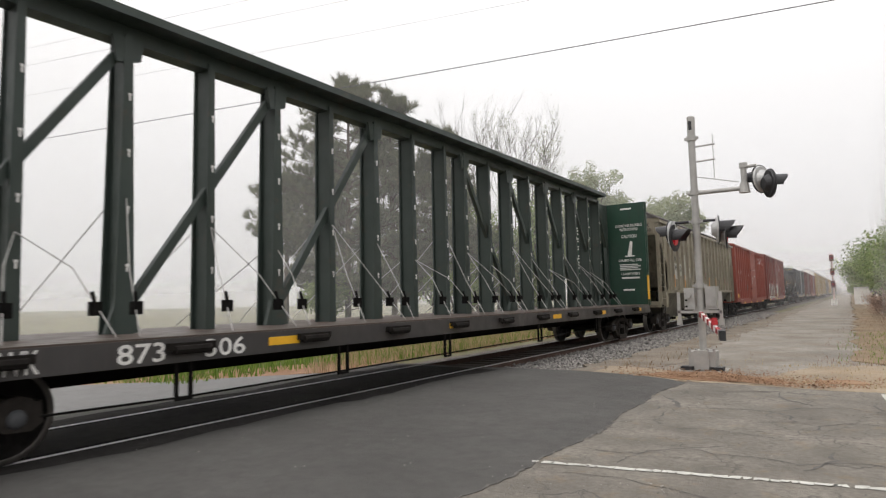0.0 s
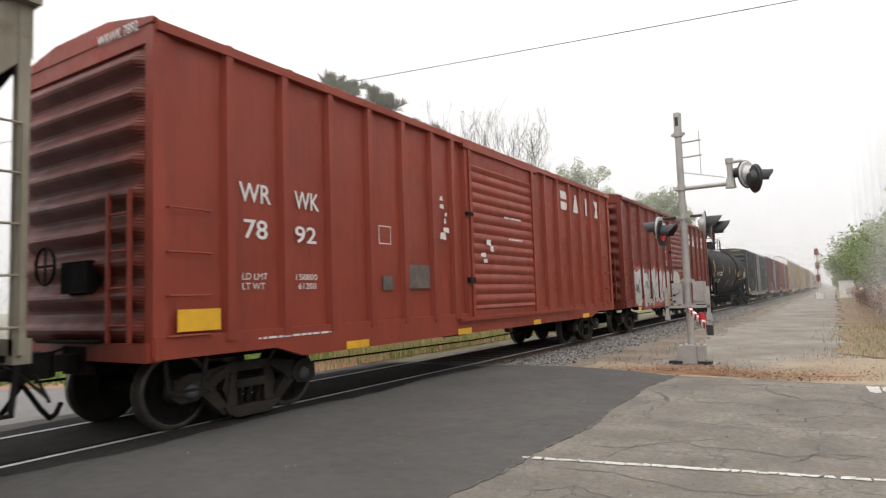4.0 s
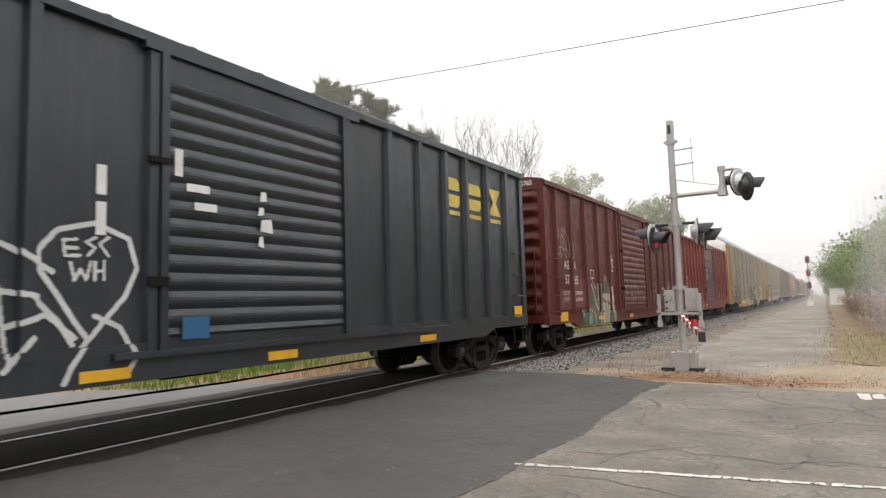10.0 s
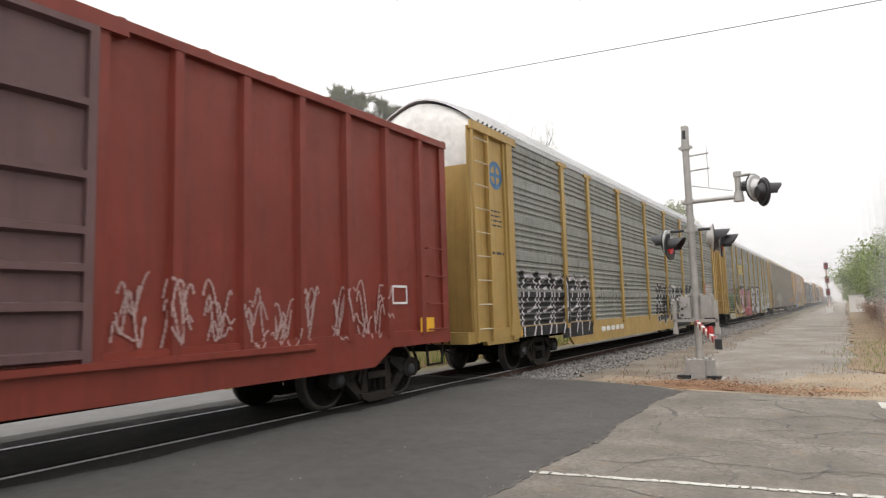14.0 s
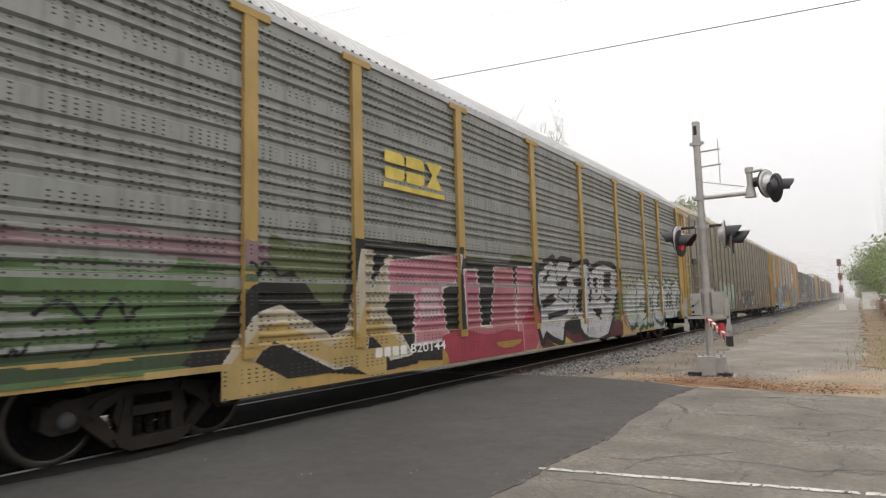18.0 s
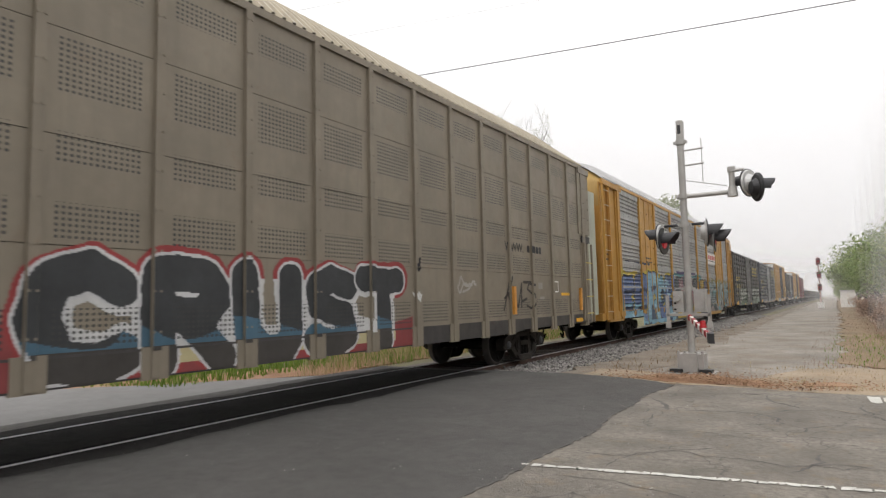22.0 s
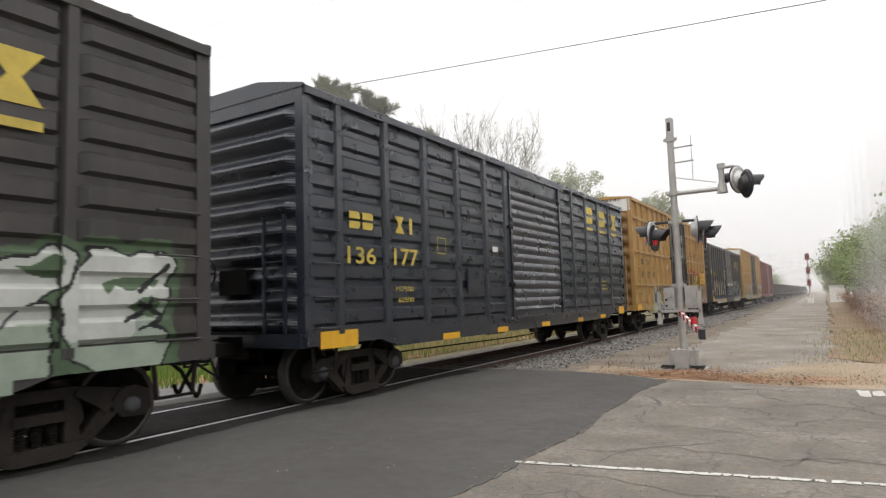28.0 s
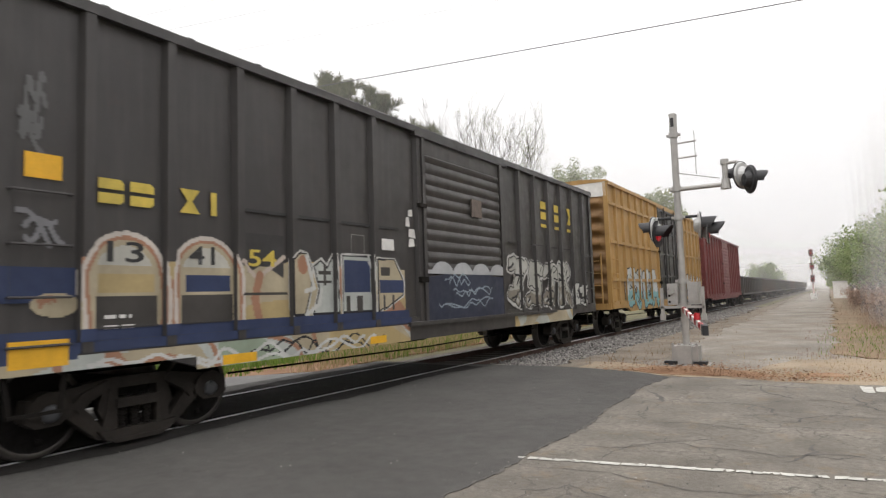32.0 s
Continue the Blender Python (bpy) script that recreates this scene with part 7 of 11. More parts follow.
    lettering(c3, "LD LMT", 43.7, 44.09, 1.73, 1.81, M_white, bold=0)
    lettering(c3, "LT WT", 43.7, 44.05, 1.61, 1.69, M_white, bold=0)
    lettering(c3, "158800", 44.58, 44.97, 1.73, 1.81, M_white, bold=0, name="number")
    lettering(c3, "61200", 44.62, 44.95, 1.61, 1.69, M_white, bold=0, name="number")
    for kind, S in zip(("bars", "triangle", "post", "waist"), (54.15, 55.05, 55.9, 56.8)):
        marks(c3, (kind,), S, S + 0.44, 3.66, 4.16, M_white)
    framed(c3, 46.36, 46.67, 2.31, 2.6, M_white, 0.014)
    torn_paper(c3, 48.12, 48.45, 2.5, 3.35, 6, 1)
    plate(c3, 47.14, 47.75, 1.6, 2.0, M_board, "placard_board", 0.02)
    plate(c3, 46.42, 46.68, 1.58, 1.8, M_board, "placard_board", 0.02)
    stencil(c3, 43.9, 45.2, 0.98, 1.05, 1, M_white, 2)
    torn_paper(c3, 49.5, 50.1, 2.1, 2.6, 4, 3)
    stencil(c3, 50.6, 51.5, 3.05, 3.15, 1, M_white, 3)
    stencil(c3, 50.8, 51.5, 2.6, 2.68, 1, M_white, 4)
    # second red boxcar
    for kind, (a, b) in zip(("bars", "triangle", "post", "waist"), ((70.72, 71.24), (71.86, 72.36), (73.05, 73.45), (74.15, 74.65))):
        marks(c4, (kind,), a, b, 3.58, 4.13, M_white)
    torn_paper(c4, 65.5, 65.85, 2.45, 3.25, 6, 7)
    for S0, S1, z0, z1, r in ((73.3, 73.7, 1.9, 2.05, 2), (73.4, 73.7, 1.3, 1.4, 1), (74.4, 74.8, 1.4, 1.75, 4)):
        stencil(c4, S0, S1, z0, z1, r, M_white, 5)
    # torn door stops and scraped metal beside the door
    for S0, S1, z0, z1 in ((70.58, 71.06, 1.87, 1.925), (71.17, 71.4, 1.87, 1.915), (71.6, 71.72, 1.64, 1.88), (71.6, 71.7, 1.1, 1.38)):
        plate(c4, S0, S1, z0, z1, M_scrape, "scraped_strip", 0.008)
    for S0, S1, z0, z1 in ((71.42, 71.56, 1.62, 1.9), (71.42, 71.56, 1.08, 1.4), (70.25, 70.42, 1.05, 1.5)):
        plate(c4, S0, S1, z0, z1, M_scrape, "scraped_post", 0.004)
    for S0, S1, z0 in ((70.45, 71.35, 1.245), (71.75, 72.55, 1.255), (72.72, 73.6, 1.25)):
        plate(c4, S0, S1, z0, z0 + 0.014, M_board, "seam", 0.004)
    plate(c4, 73.3, 73.62, 0.88, 0.965, M_scrape, "tie_plate", 0.03)
    plate(c4, 70.98, 71.12, 1.58, 1.64, M_board, "bracket", 0.02)
    plate(c4, 74.05, 74.6, 0.86, 0.885, M_board, "sill_angle", 0.05)
    for S in (70.9, 71.4, 72.0, 72.6, 72.95):
        plate(c4, S, S + 0.2, 0.985, 1.045, M_scrape, "door_track_wear", 0.068)
    w = Wall(c4, 60.4, 68.1, 0.74, 2.4, 0.018)
    cream, ochre = (0.50, 0.49, 0.44), (0.42, 0.30, 0.17)
    w.piece(60.7, 65.0, 0.85, 2.2, 4, 5, [(0.55, 0.55, 0.53), cream, GRY], (0.03, 0.03, 0.035), (0.45, 0.10, 0.10), None, 0.2)
    w.piece(65.1, 67.9, 0.76, 2.25, 2, 9, [cream, ochre, (0.55, 0.54, 0.5), (0.6, 0.6, 0.58)], (0.035, 0.035, 0.045), (0.42, 0.12, 0.12), BLK, 0.27, 0.05, [F_C, FORMS[1]])
    w.done("cream and grey sprayed graffiti")
    # tank
    blocks(c5, 78.71, 79.6, 2.2, 2.42, 4, M_dim, curve=True, gap=0.22)
    tank_text(c5, "222370", 79.72, 80.86, 2.19, 2.42, M_white)
    tank_text(c5, "LD LMT", 78.7, 79.15, 1.92, 1.99, M_white)
    tank_text(c5, "LT WT", 78.7, 79.1, 1.80, 1.87, M_white)
    tank_text(c5, "94200 KG", 79.85, 80.45, 1.90, 1.98, M_white)
    tank_text(c5, "35500 KG", 79.85, 80.45, 1.78, 1.86, M_white)
    tank_text(c5, "SR-8754 FRA AIP", 88.86, 90.12, 1.96, 2.06, M_white)
    for S0, S1, z0, z1, r in ((79.2, 79.75, 1.8, 1.98, 2), (83.44, 84.43, 1.58, 1.93, 4), (86.2, 87.3, 1.53, 1.93, 5), (87.5, 88.3, 1.71, 1.91, 3), (88.9, 89.7, 1.74, 1.92, 3), (90.35, 90.75, 2.05, 2.25, 2)):
        stencil(c5, S0, S1, z0, z1, r, M_dim, 6, curve=True)
    rows = [[(math.sqrt(1.504 ** 2 - (z - 2.6) ** 2), S - c5[1], z) for S in (87.7, 88.41)] for z in np.linspace(2.2, 2.62, 4)]
    part("warning_panel", Geo().grid(rows), M_yellow, c5[0], "yellow warning panel with small print")
    stencil(c5, 87.78, 88.35, 2.24, 2.58, 6, M_gold, 7, curve=True)
    rows = [[(math.sqrt(1.504 ** 2 - (z - 2.6) ** 2), S - c5[1], z) for S in (90.91, 91.95)] for z in np.linspace(2.14, 2.6, 4)]
    part("data_panel", Geo().grid(rows), material("grey_data_panel", (0.30, 0.30, 0.30), 0.6), c5[0], "grey data panel with small print")
    stencil(c5, 90.95, 91.92, 2.17, 2.58, 7, M_blackst, 8, curve=True)
    # slate blue boxcar
    marks(c6, ("bars", "bars"), 95.2, 95.7, 2.5, 2.77, M_gold)
    marks(c6, ("waist", "post"), 96.08, 96.54, 2.52, 2.79, M_gold)
    for txt, a, b in (("12", 95.22, 95.66), ("99", 96.06, 96.56), ("86", 96.96, 97.47)):
        lettering(c6, txt, a, b, 1.95, 2.22, M_gold, name="number")
    lettering(c6, "LD LMT", 95.2, 95.65, 1.58, 1.66, M_gold, bold=0)
    lettering(c6, "LT WT", 95.2, 95.6, 1.42, 1.5, M_gold, bold=0)
    stencil(c6, 96.05, 96.45, 1.42, 1.66, 2, M_gold, 3)
    marks(c6, ("bars",), 106.6, 107.17, 3.27, 3.84, M_gold)
    marks(c6, ("bars",), 107.5, 108.05, 3.29, 3.83, M_gold)
    marks(c6, ("waist",), 108.4, 108.96, 3.28, 3.85, M_gold)
    for S0, S1 in ((106.6, 107.17), (107.5, 108.05), (108.4, 108.96)):
        plate(c6, S0, S1, 3.12, 3.20, M_gold, "underline", 0.004)
    lettering(c6, "129986", 0.25, 1.05, 4.38, 4.50, M_gold, where="end", yend=-8.02, name="number")
    w = Wall(c6, 94.2, 103.7, 0.78, 3.4, 0.012)
    rnd = random.Random(4)
    for k in range(3):
        S = 96.95 + 0.78 * k
        st = [[(S, 0.85), (S + 0.1, 1.6), (S + 0.35, 2.0 + 0.15 * (k % 2)), (S + 0.55, 1.5), (S + 0.6, 0.9)], [(S + 0.2, 1.2), (S + 0.7, 1.75), (S + 0.8, 1.0)], [(S + 0.4, 1.1), (S + 0.5, 2.1)]]
        w.fill(w.dist(st) < 0.018, WHT)
    st = [[(99.56, 1.83), (99.52, 2.01), (99.7, 2.22), (100.04, 2.31), (100.39, 2.18), (100.48, 1.88), (100.36, 1.6), (100.14, 1.35), (100.0, 1.18), (99.87, 1.36), (99.71, 1.61), (99.56, 1.83)], [(100.0, 1.2), (99.83, 0.95), (99.76, 0.8)], [(100.06, 1.41), (100.31, 1.29), (100.47, 1.0), (100.37, 0.84)],
          [(99.25, 1.65), (99.49, 1.61), (99.72, 1.37), (99.85, 1.15)], [(99.29, 1.34), (99.62, 1.44), (99.87, 1.21)], [(99.24, 2.06), (99.37, 2.0), (99.66, 1.83)], [(99.27, 0.96), (99.49, 1.23)]]
    w.fill(w.dist(st) < 0.026, WHT)
    st = [[(99.87, 2.14), (99.75, 2.13), (99.77, 1.98), (99.91, 1.99)], [(99.77, 2.06), (99.88, 2.06)], [(100.05, 2.17), (99.96, 2.12), (100.05, 2.07), (99.98, 1.99)], [(100.18, 2.18), (100.09, 2.11), (100.18, 2.0)], [(99.82, 1.92), (99.86, 1.75), (99.91, 1.86), (99.97, 1.76), (100.01, 1.93)],
          [(100.05, 1.93), (100.05, 1.76)], [(100.14, 1.94), (100.14, 1.76)], [(100.05, 1.84), (100.14, 1.85)]]
    w.fill(w.dist(st) < 0.015, WHT)
    w.scribble(94.3, 1.15, 0.75, 0.4, 31, WHT, 0.022, 3)
    w.scribble(96.1, 1.1, 0.6, 0.25, 32, WHT, 0.018, 3)
    w.scribble(94.4, 2.55, 0.4, 0.5, 33, (0.2, 0.21, 0.23), 0.012, 3)
    w.fill((w.Y > 100.95) & (w.Y < 101.3) & (np.abs(w.Z - 1.25) < 0.12), (0.03, 0.12, 0.24))
    w.done("white line graffiti")
    for S, z, hh in ((98.9, 2.35, 0.85), (100.05, 2.6, 0.3), (100.05, 2.2, 0.33), (100.85, 2.9, 0.3)):
        plate(c6, S, S + 0.1, z, z + hh, M_white if S > 99.5 else P_tan, "torn_label", 0.004)
    plate(c6, 101.0, 101.3, 2.75, 2.84, M_white, "torn_label", 0.004)
    plate(c6, 101.1, 101.4, 2.55, 2.64, M_white, "torn_label", 0.004)
    torn_paper(c6, 102.0, 102.15, 2.2, 2.95, 4, 4)
    # maroon boxcar
    lettering(c7, "AG", 112.74, 113.11, 2.26, 2.5, M_white)
    lettering(c7, "R", 113.5, 113.66, 2.25, 2.49, M_white)
    lettering(c7, "57", 112.79, 113.12, 1.86, 2.1, M_white, name="number")
    lettering(c7, "65", 113.48, 113.8, 1.85, 2.1, M_white, name="number")
    plate(c7, 112.35, 113.2, 1.16, 1.69, P_repaint, "paint_patch", 0.003)
    plate(c7, 113.46, 114.42, 1.18, 2.03, P_repaint, "paint_patch", 0.003)
    for txt, S0, S1, z0 in (("LD LMT", 112.6, 113.05, 1.56), ("LT WT", 112.6, 113.02, 1.38), ("158200", 113.52, 114.1, 1.56), ("61800", 113.56, 114.1, 1.38)):
        lettering(c7, txt, S0, S1, z0, z0 + 0.1, M_white, bold=0, x=on_side(*c7, (S0 + S1) / 2, z0, 0.008))
    framed(c7, 114.92, 115.25, 2.03, 2.3, M_white, 0.02)
    lettering(c7, "C", 115.03, 115.13, 2.06, 2.16, M_white)
    lettering(c7, "AGR 5765", 0.45, 1.15, 4.40, 4.53, M_white, where="end", yend=-7.97)
    torn_paper(c7, 117.0, 117.25, 2.3, 2.9, 5, 8)
    w = Wall(c7, 112.2, 126.9, 0.68, 3.4, 0.016)
    grn, crm, rst, olv, wht = (0.075, 0.12, 0.075), (0.45, 0.40, 0.30), (0.15, 0.06, 0.04), (0.16, 0.16, 0.10), (0.50, 0.50, 0.46)
    # green letters on the first half, cream ones with rust bands on the second
    m = (w.Y > 114.56) & (w.Y < 115.6) & (w.Z < 1.84 + 0.08 * w.wave(3) - 0.25 * np.maximum(w.Y - 115.25, 0)) & (w.Z > 1.1)
    w.fill(m, olv)
    w.fill(m & (w.wave(11) > 0.05), grn)
    w.fill(m & (w.wave(12) > 0.5), rst)
    low = (w.Y > 113.97) & (w.Y < 115.62) & (w.Z < 1.14) & (w.Y - 113.97 > 0.3 * (0.9 - w.Z))
    w.fill(low, grn)
    w.fill(low & (w.wave(14) > 0.55), olv)
    m2 = (w.Y > 115.78) & (w.Y < 117.22) & (w.Z < 1.55 + 0.05 * w.wave(5)) & (w.Z > 0.66)
    w.fill(m2, crm)
    w.fill(m2 & (np.abs(w.Z - 1.3 - 0.1 * w.wave(6)) < 0.08), rst)
    w.fill(m2 & (w.wave(15) > 0.5), (0.34, 0.32, 0.24))
    w.fill((w.Y > 115.5) & (w.Y < 115.98) & (w.Z > 1.0) & (w.Z < 1.9), olv)
    w.fill((w.Y > 116.72) & (w.Y < 117.12) & (w.Z > 1.2) & (w.Z < 1.8), crm)
    w.fill(np.hypot((w.Y - 116.75) / 0.3, (w.Z - 0.68) / 0.38) < 1, grn)
    w.fill((w.Y > 116.2) & (w.Y < 116.5) & (w.Z > 1.98) & (w.Z < 2.2 - 0.8 * np.abs(w.Y - 116.33)), (0.26, 0.20, 0.14))
    lines = [[(114.62, 1.9), (114.66, 1.5), (114.74, 1.2), (114.7, 0.72)], [(114.1, 1.1), (114.02, 0.95)], [(114.5, 1.1), (114.62, 0.95), (114.55, 0.72)], [(114.95, 1.86), (115.1, 1.7), (115.3, 1.3), (115.5, 1.12)], [(115.1, 1.94), (115.3, 1.8), (115.4, 1.55)],
             [(115.12, 0.7), (115.05, 1.0), (114.85, 1.12)], [(115.55, 1.85), (115.62, 1.2), (115.66, 0.7)], [(115.82, 1.9), (115.8, 1.2)], [(116.2, 1.55), (116.1, 1.3)], [(116.3, 1.55), (116.45, 1.2)], [(116.4, 0.7), (116.5, 1.0), (116.75, 1.1), (117.0, 0.95), (117.1, 0.68)],
             [(116.8, 1.8), (116.9, 1.3), (117.2, 1.1)], [(117.05, 1.75), (117.1, 1.35)]]
    w.fill(w.dist(lines) < 0.03, wht)
    dark = [[(p + 0.045, q - 0.02) for p, q in ln] for ln in lines[::2]]
    w.fill(w.dist(dark) < 0.016, (0.05, 0.05, 0.04))
    # chalk figure with a round head and trailing strokes
    chalk = [[(112.55, 3.6), (112.62, 3.48), (112.66, 3.38), (112.62, 3.28), (112.66, 3.18), (112.78, 3.16), (112.88, 3.24), (112.88, 3.36), (112.8, 3.44), (112.7, 3.42)], [(112.72, 3.3), (112.78, 3.36), (112.83, 3.3), (112.77, 3.24), (112.72, 3.3)],
             [(112.88, 3.44), (112.93, 3.32), (113.0, 3.2)], [(112.42, 3.38), (112.42, 3.12), (112.33, 2.94)], [(112.62, 3.2), (112.56, 3.1), (112.58, 2.85), (112.52, 2.68)], [(112.72, 3.15), (112.68, 2.9), (112.7, 2.75)], [(112.78, 3.15), (112.8, 2.85), (112.9, 2.66)],
             [(112.9, 3.1), (112.94, 2.9), (113.0, 2.76)], [(113.1, 3.16), (113.2, 2.95), (113.22, 2.7), (113.12, 2.6)], [(112.36, 2.8), (112.55, 2.86), (112.75, 2.78), (112.9, 2.82), (113.05, 2.78), (113.18, 2.62)], [(112.4, 2.62), (112.5, 2.7), (112.58, 2.56), (112.66, 2.68)],
             [(112.85, 2.64), (112.95, 2.56), (113.02, 2.66)], [(113.25, 3.0), (113.38, 2.85), (113.38, 2.6), (113.25, 2.55)]]
    w.fill(w.dist(chalk) < 0.014, (0.40, 0.29, 0.20))
    st = []
    st += [[(118.5, 1.85), (118.44, 1.3)], [(118.38, 1.86), (118.85, 1.84)], [(118.47, 1.6), (118.7, 1.6)], [(118.95, 1.28), (119.12, 1.9), (119.3, 1.3)], [(119.0, 1.52), (119.26, 1.52)], [(119.6, 1.88), (119.58, 1.3)], [(119.4, 1.84), (119.85, 1.82)], [(120.0, 1.85), (120.0, 1.3)],
           [(120.0, 1.58), (120.3, 1.58)], [(120.3, 1.85), (120.3, 1.3)], [(120.6, 1.7), (120.65, 1.4), (120.8, 1.35), (120.9, 1.6)]]
    w.fill(w.dist(st) < 0.02, (0.36, 0.27, 0.25))
    w.scribble(122.9, 1.1, 0.8, 1.0, 64, (0.46, 0.38, 0.34), 0.014, 3, 6)
    w.scribble(126.2, 1.3, 0.45, 0.9, 65, (0.46, 0.40, 0.36), 0.013, 3, 6)
    w.scribble(122.4, 1.2, 0.8, 0.8, 61, (0.33, 0.15, 0.12), 0.014, 3)
    w.scribble(125.2, 1.1, 0.9, 1.2, 62, (0.40, 0.32, 0.24), 0.016, 4)
    w.scribble(121.9, 1.0, 1.2, 0.7, 63, (0.30, 0.14, 0.11), 0.014, 3)
    w.done("camouflage-coloured graffiti and pale tags")
    plate(c7, 115.22, 115.46, 1.52, 1.74, M_board, "placard_board", 0.02)
    plate(c7, 116.02, 116.68, 1.6, 1.96, M_board, "placard_board", 0.02)
    framed(c7, 124.35, 124.75, 1.5, 1.8, M_white, 0.035)
    # oxide red boxcar
    for txt, S0, S1, z0, z1, nm in (("LR", 129.97, 130.28, 2.2, 2.48, "lettering"), ("S", 130.61, 130.74, 2.2, 2.48, "lettering"), ("167", 129.74, 130.28, 1.84, 2.1, "number"), ("15", 130.62, 130.94, 1.84, 2.1, "number")):
        lettering(c8, txt, S0, S1, z0, z1, M_white, name=nm)
    stencil(c8, 129.96, 130.28, 1.40, 1.60, 2, M_dim, 3)
    stencil(c8, 130.62, 130.9, 1.40, 1.60, 2, M_dim, 4)
    framed(c8, 132.5, 132.81, 2.01, 2.29, M_white, 0.016)
    lettering(c8, "LRS 16715", 0.35, 1.15, 4.36, 4.48, M_white, where="end", yend=-8.10)
    torn_paper(c8, 134.15, 134.4, 2.4, 3.1, 5, 11)
    torn_paper(c8, 135.5, 135.8, 2.4, 2.9, 4, 12)
    w = Wall(c8, 130.2, 144.2, 0.68, 2.0, 0.014)
    pale = (0.40, 0.27, 0.24)
    for k in range(4):
        w.scribble(130.3 + 0.7 * k, 0.75, 0.6, 0.9, 70 + k, pale, 0.018, 1, 6)
    st = [[(133.15, 0.89), (133.06, 1.0), (133.18, 1.37), (133.23, 1.33), (133.49, 1.19), (133.72, 1.24)], [(133.31, 0.77), (133.38, 1.04), (133.55, 0.84), (133.84, 0.71), (134.26, 0.72), (134.64, 0.94), (134.67, 1.24), (134.51, 1.28), (134.14, 1.18)],
          [(133.91, 1.32), (133.94, 1.01), (134.17, 1.04), (134.31, 1.09), (134.27, 0.89), (133.92, 0.81)], [(133.93, 1.44), (134.1, 1.78), (134.19, 1.63), (134.13, 1.41), (133.93, 1.41)], [(133.38, 1.69), (133.41, 1.51), (133.32, 1.31)], [(134.44, 1.48), (134.5, 1.84)]]
    w.fill(w.dist(st) < 0.03, (0.42, 0.30, 0.28))
    w.fill(w.dist(st[1:2]) < 0.045, (0.42, 0.30, 0.28))
    for k in range(9):
        w.scribble(138.7 + 0.5 * k, 0.95, 0.6, 1.0, 80 + k, (0.42, 0.28, 0.26), 0.012, 4, 6)
    w.done("thin pale graffiti")
    framed(c8, 143.2, 143.6, 1.55, 1.85, M_white, 0.035)
    # first car carrier
    w = Wall(c9, 147.7, 171.8, 0.47, 2.4, 0.0145)
    st = []
    base = (w.Y > 147.75) & (w.Y < 152.2) & (w.Z < 2.15 + 0.12 * np.sin(w.Y * 8)) & (w.Z > 0.66)
    w.fill(base, BLK)
    for k in range(5):
        S = 147.85 + 0.88 * k
        st += [[(S, 0.7), (S + 0.03, 1.9), (S + 0.2, 2.15), (S + 0.55, 2.2), (S + 0.75, 1.95), (S + 0.72, 1.45), (S + 0.3, 1.35)], [(S + 0.3, 1.6), (S + 0.3, 1.85), (S + 0.5, 1.9)], [(S + 0.75, 1.3), (S + 0.5, 0.8)]]
    w.fill((w.dist(st) < 0.036), (0.6, 0.58, 0.62))
    w.piece(159.3, 161.6, 0.8, 2.2, 5, 22, [BLK], WHT, None, None, 0.14, 0.03)
    big = (w.Y > 161.7) & (w.Y < 165.0) & (w.Z < 2.1 + 0.15 * w.wave(5))
    w.fill(big, BLK)
    st = [[(161.8, 0.8), (161.9, 2.15), (162.6, 2.1), (162.2, 1.6), (161.95, 1.5)], [(162.9, 0.9), (162.6, 1.5), (163.1, 1.7), (163.3, 0.8)], [(163.3, 2.1), (163.7, 1.5), (164.2, 2.1), (163.9, 1.3), (163.6, 0.8)], [(164.3, 0.7), (164.5, 1.6), (164.9, 1.4), (164.9, 0.7)], [(163.4, 1.7), (164.8, 1.8)]]
    w.fill(w.dist(st) < 0.06, WHT)
    gw, gc = (0.44, 0.44, 0.43), (0.47, 0.42, 0.31)
    w.fill(np.hypot((w.Y - 165.62) / 0.62, (w.Z - 1.38) / 0.85) < 1, BLK)
    for cy, cz, ry, rz in ((165.95, 1.42, 0.58, 0.73), (166.98, 1.78, 0.27, 0.34), (167.25, 1.12, 0.56, 0.5), (166.72, 0.92, 0.24, 0.36)):
        d = np.hypot((w.Y - cy) / ry, (w.Z - cz) / rz)
        w.fill(d < 1.0 + 0.045 / min(ry, rz), BLK)
        w.fill(d < 1, gw)
        w.fill((d < 1) & (w.Z < 1.0), gc)
    w.fill(np.hypot((w.Y - 167.02) / 0.19, (w.Z - 1.2) / 0.25) < 1, BLK)
    w.fill(np.hypot((w.Y - 168.08) / 0.22, (w.Z - 1.56) / 0.2) < 1, (0.40, 0.40, 0.39))
    w.fill(w.dist([[(168.0, 1.62), (168.08, 1.5), (168.18, 1.52)], [(168.12, 1.65), (168.1, 1.45)]]) < 0.025, BLK)
    w.fill((w.Y > 168.45) & (w.Y < 169.0) & (w.Z > 0.9) & (w.Z < 1.35) & (w.wave(33) > -0.3), (0.40, 0.24, 0.10))
    rd, wp2 = (0.38, 0.05, 0.07), (0.55, 0.53, 0.52)
    w.poly([(168.62, 2.3), (168.66, 1.6), (168.9, 1.25), (168.85, 0.62), (170.3, 0.6), (171.0, 0.95), (170.95, 2.3), (170.5, 2.35), (170.1, 2.1), (169.6, 2.3), (169.0, 2.4)], rd)
    w.piece(168.75, 170.95, 1.3, 2.38, 3, 26, [wp2, (0.50, 0.47, 0.46)], rd, None, None, 0.16, 0.03, [F_C, F_O, F_U])
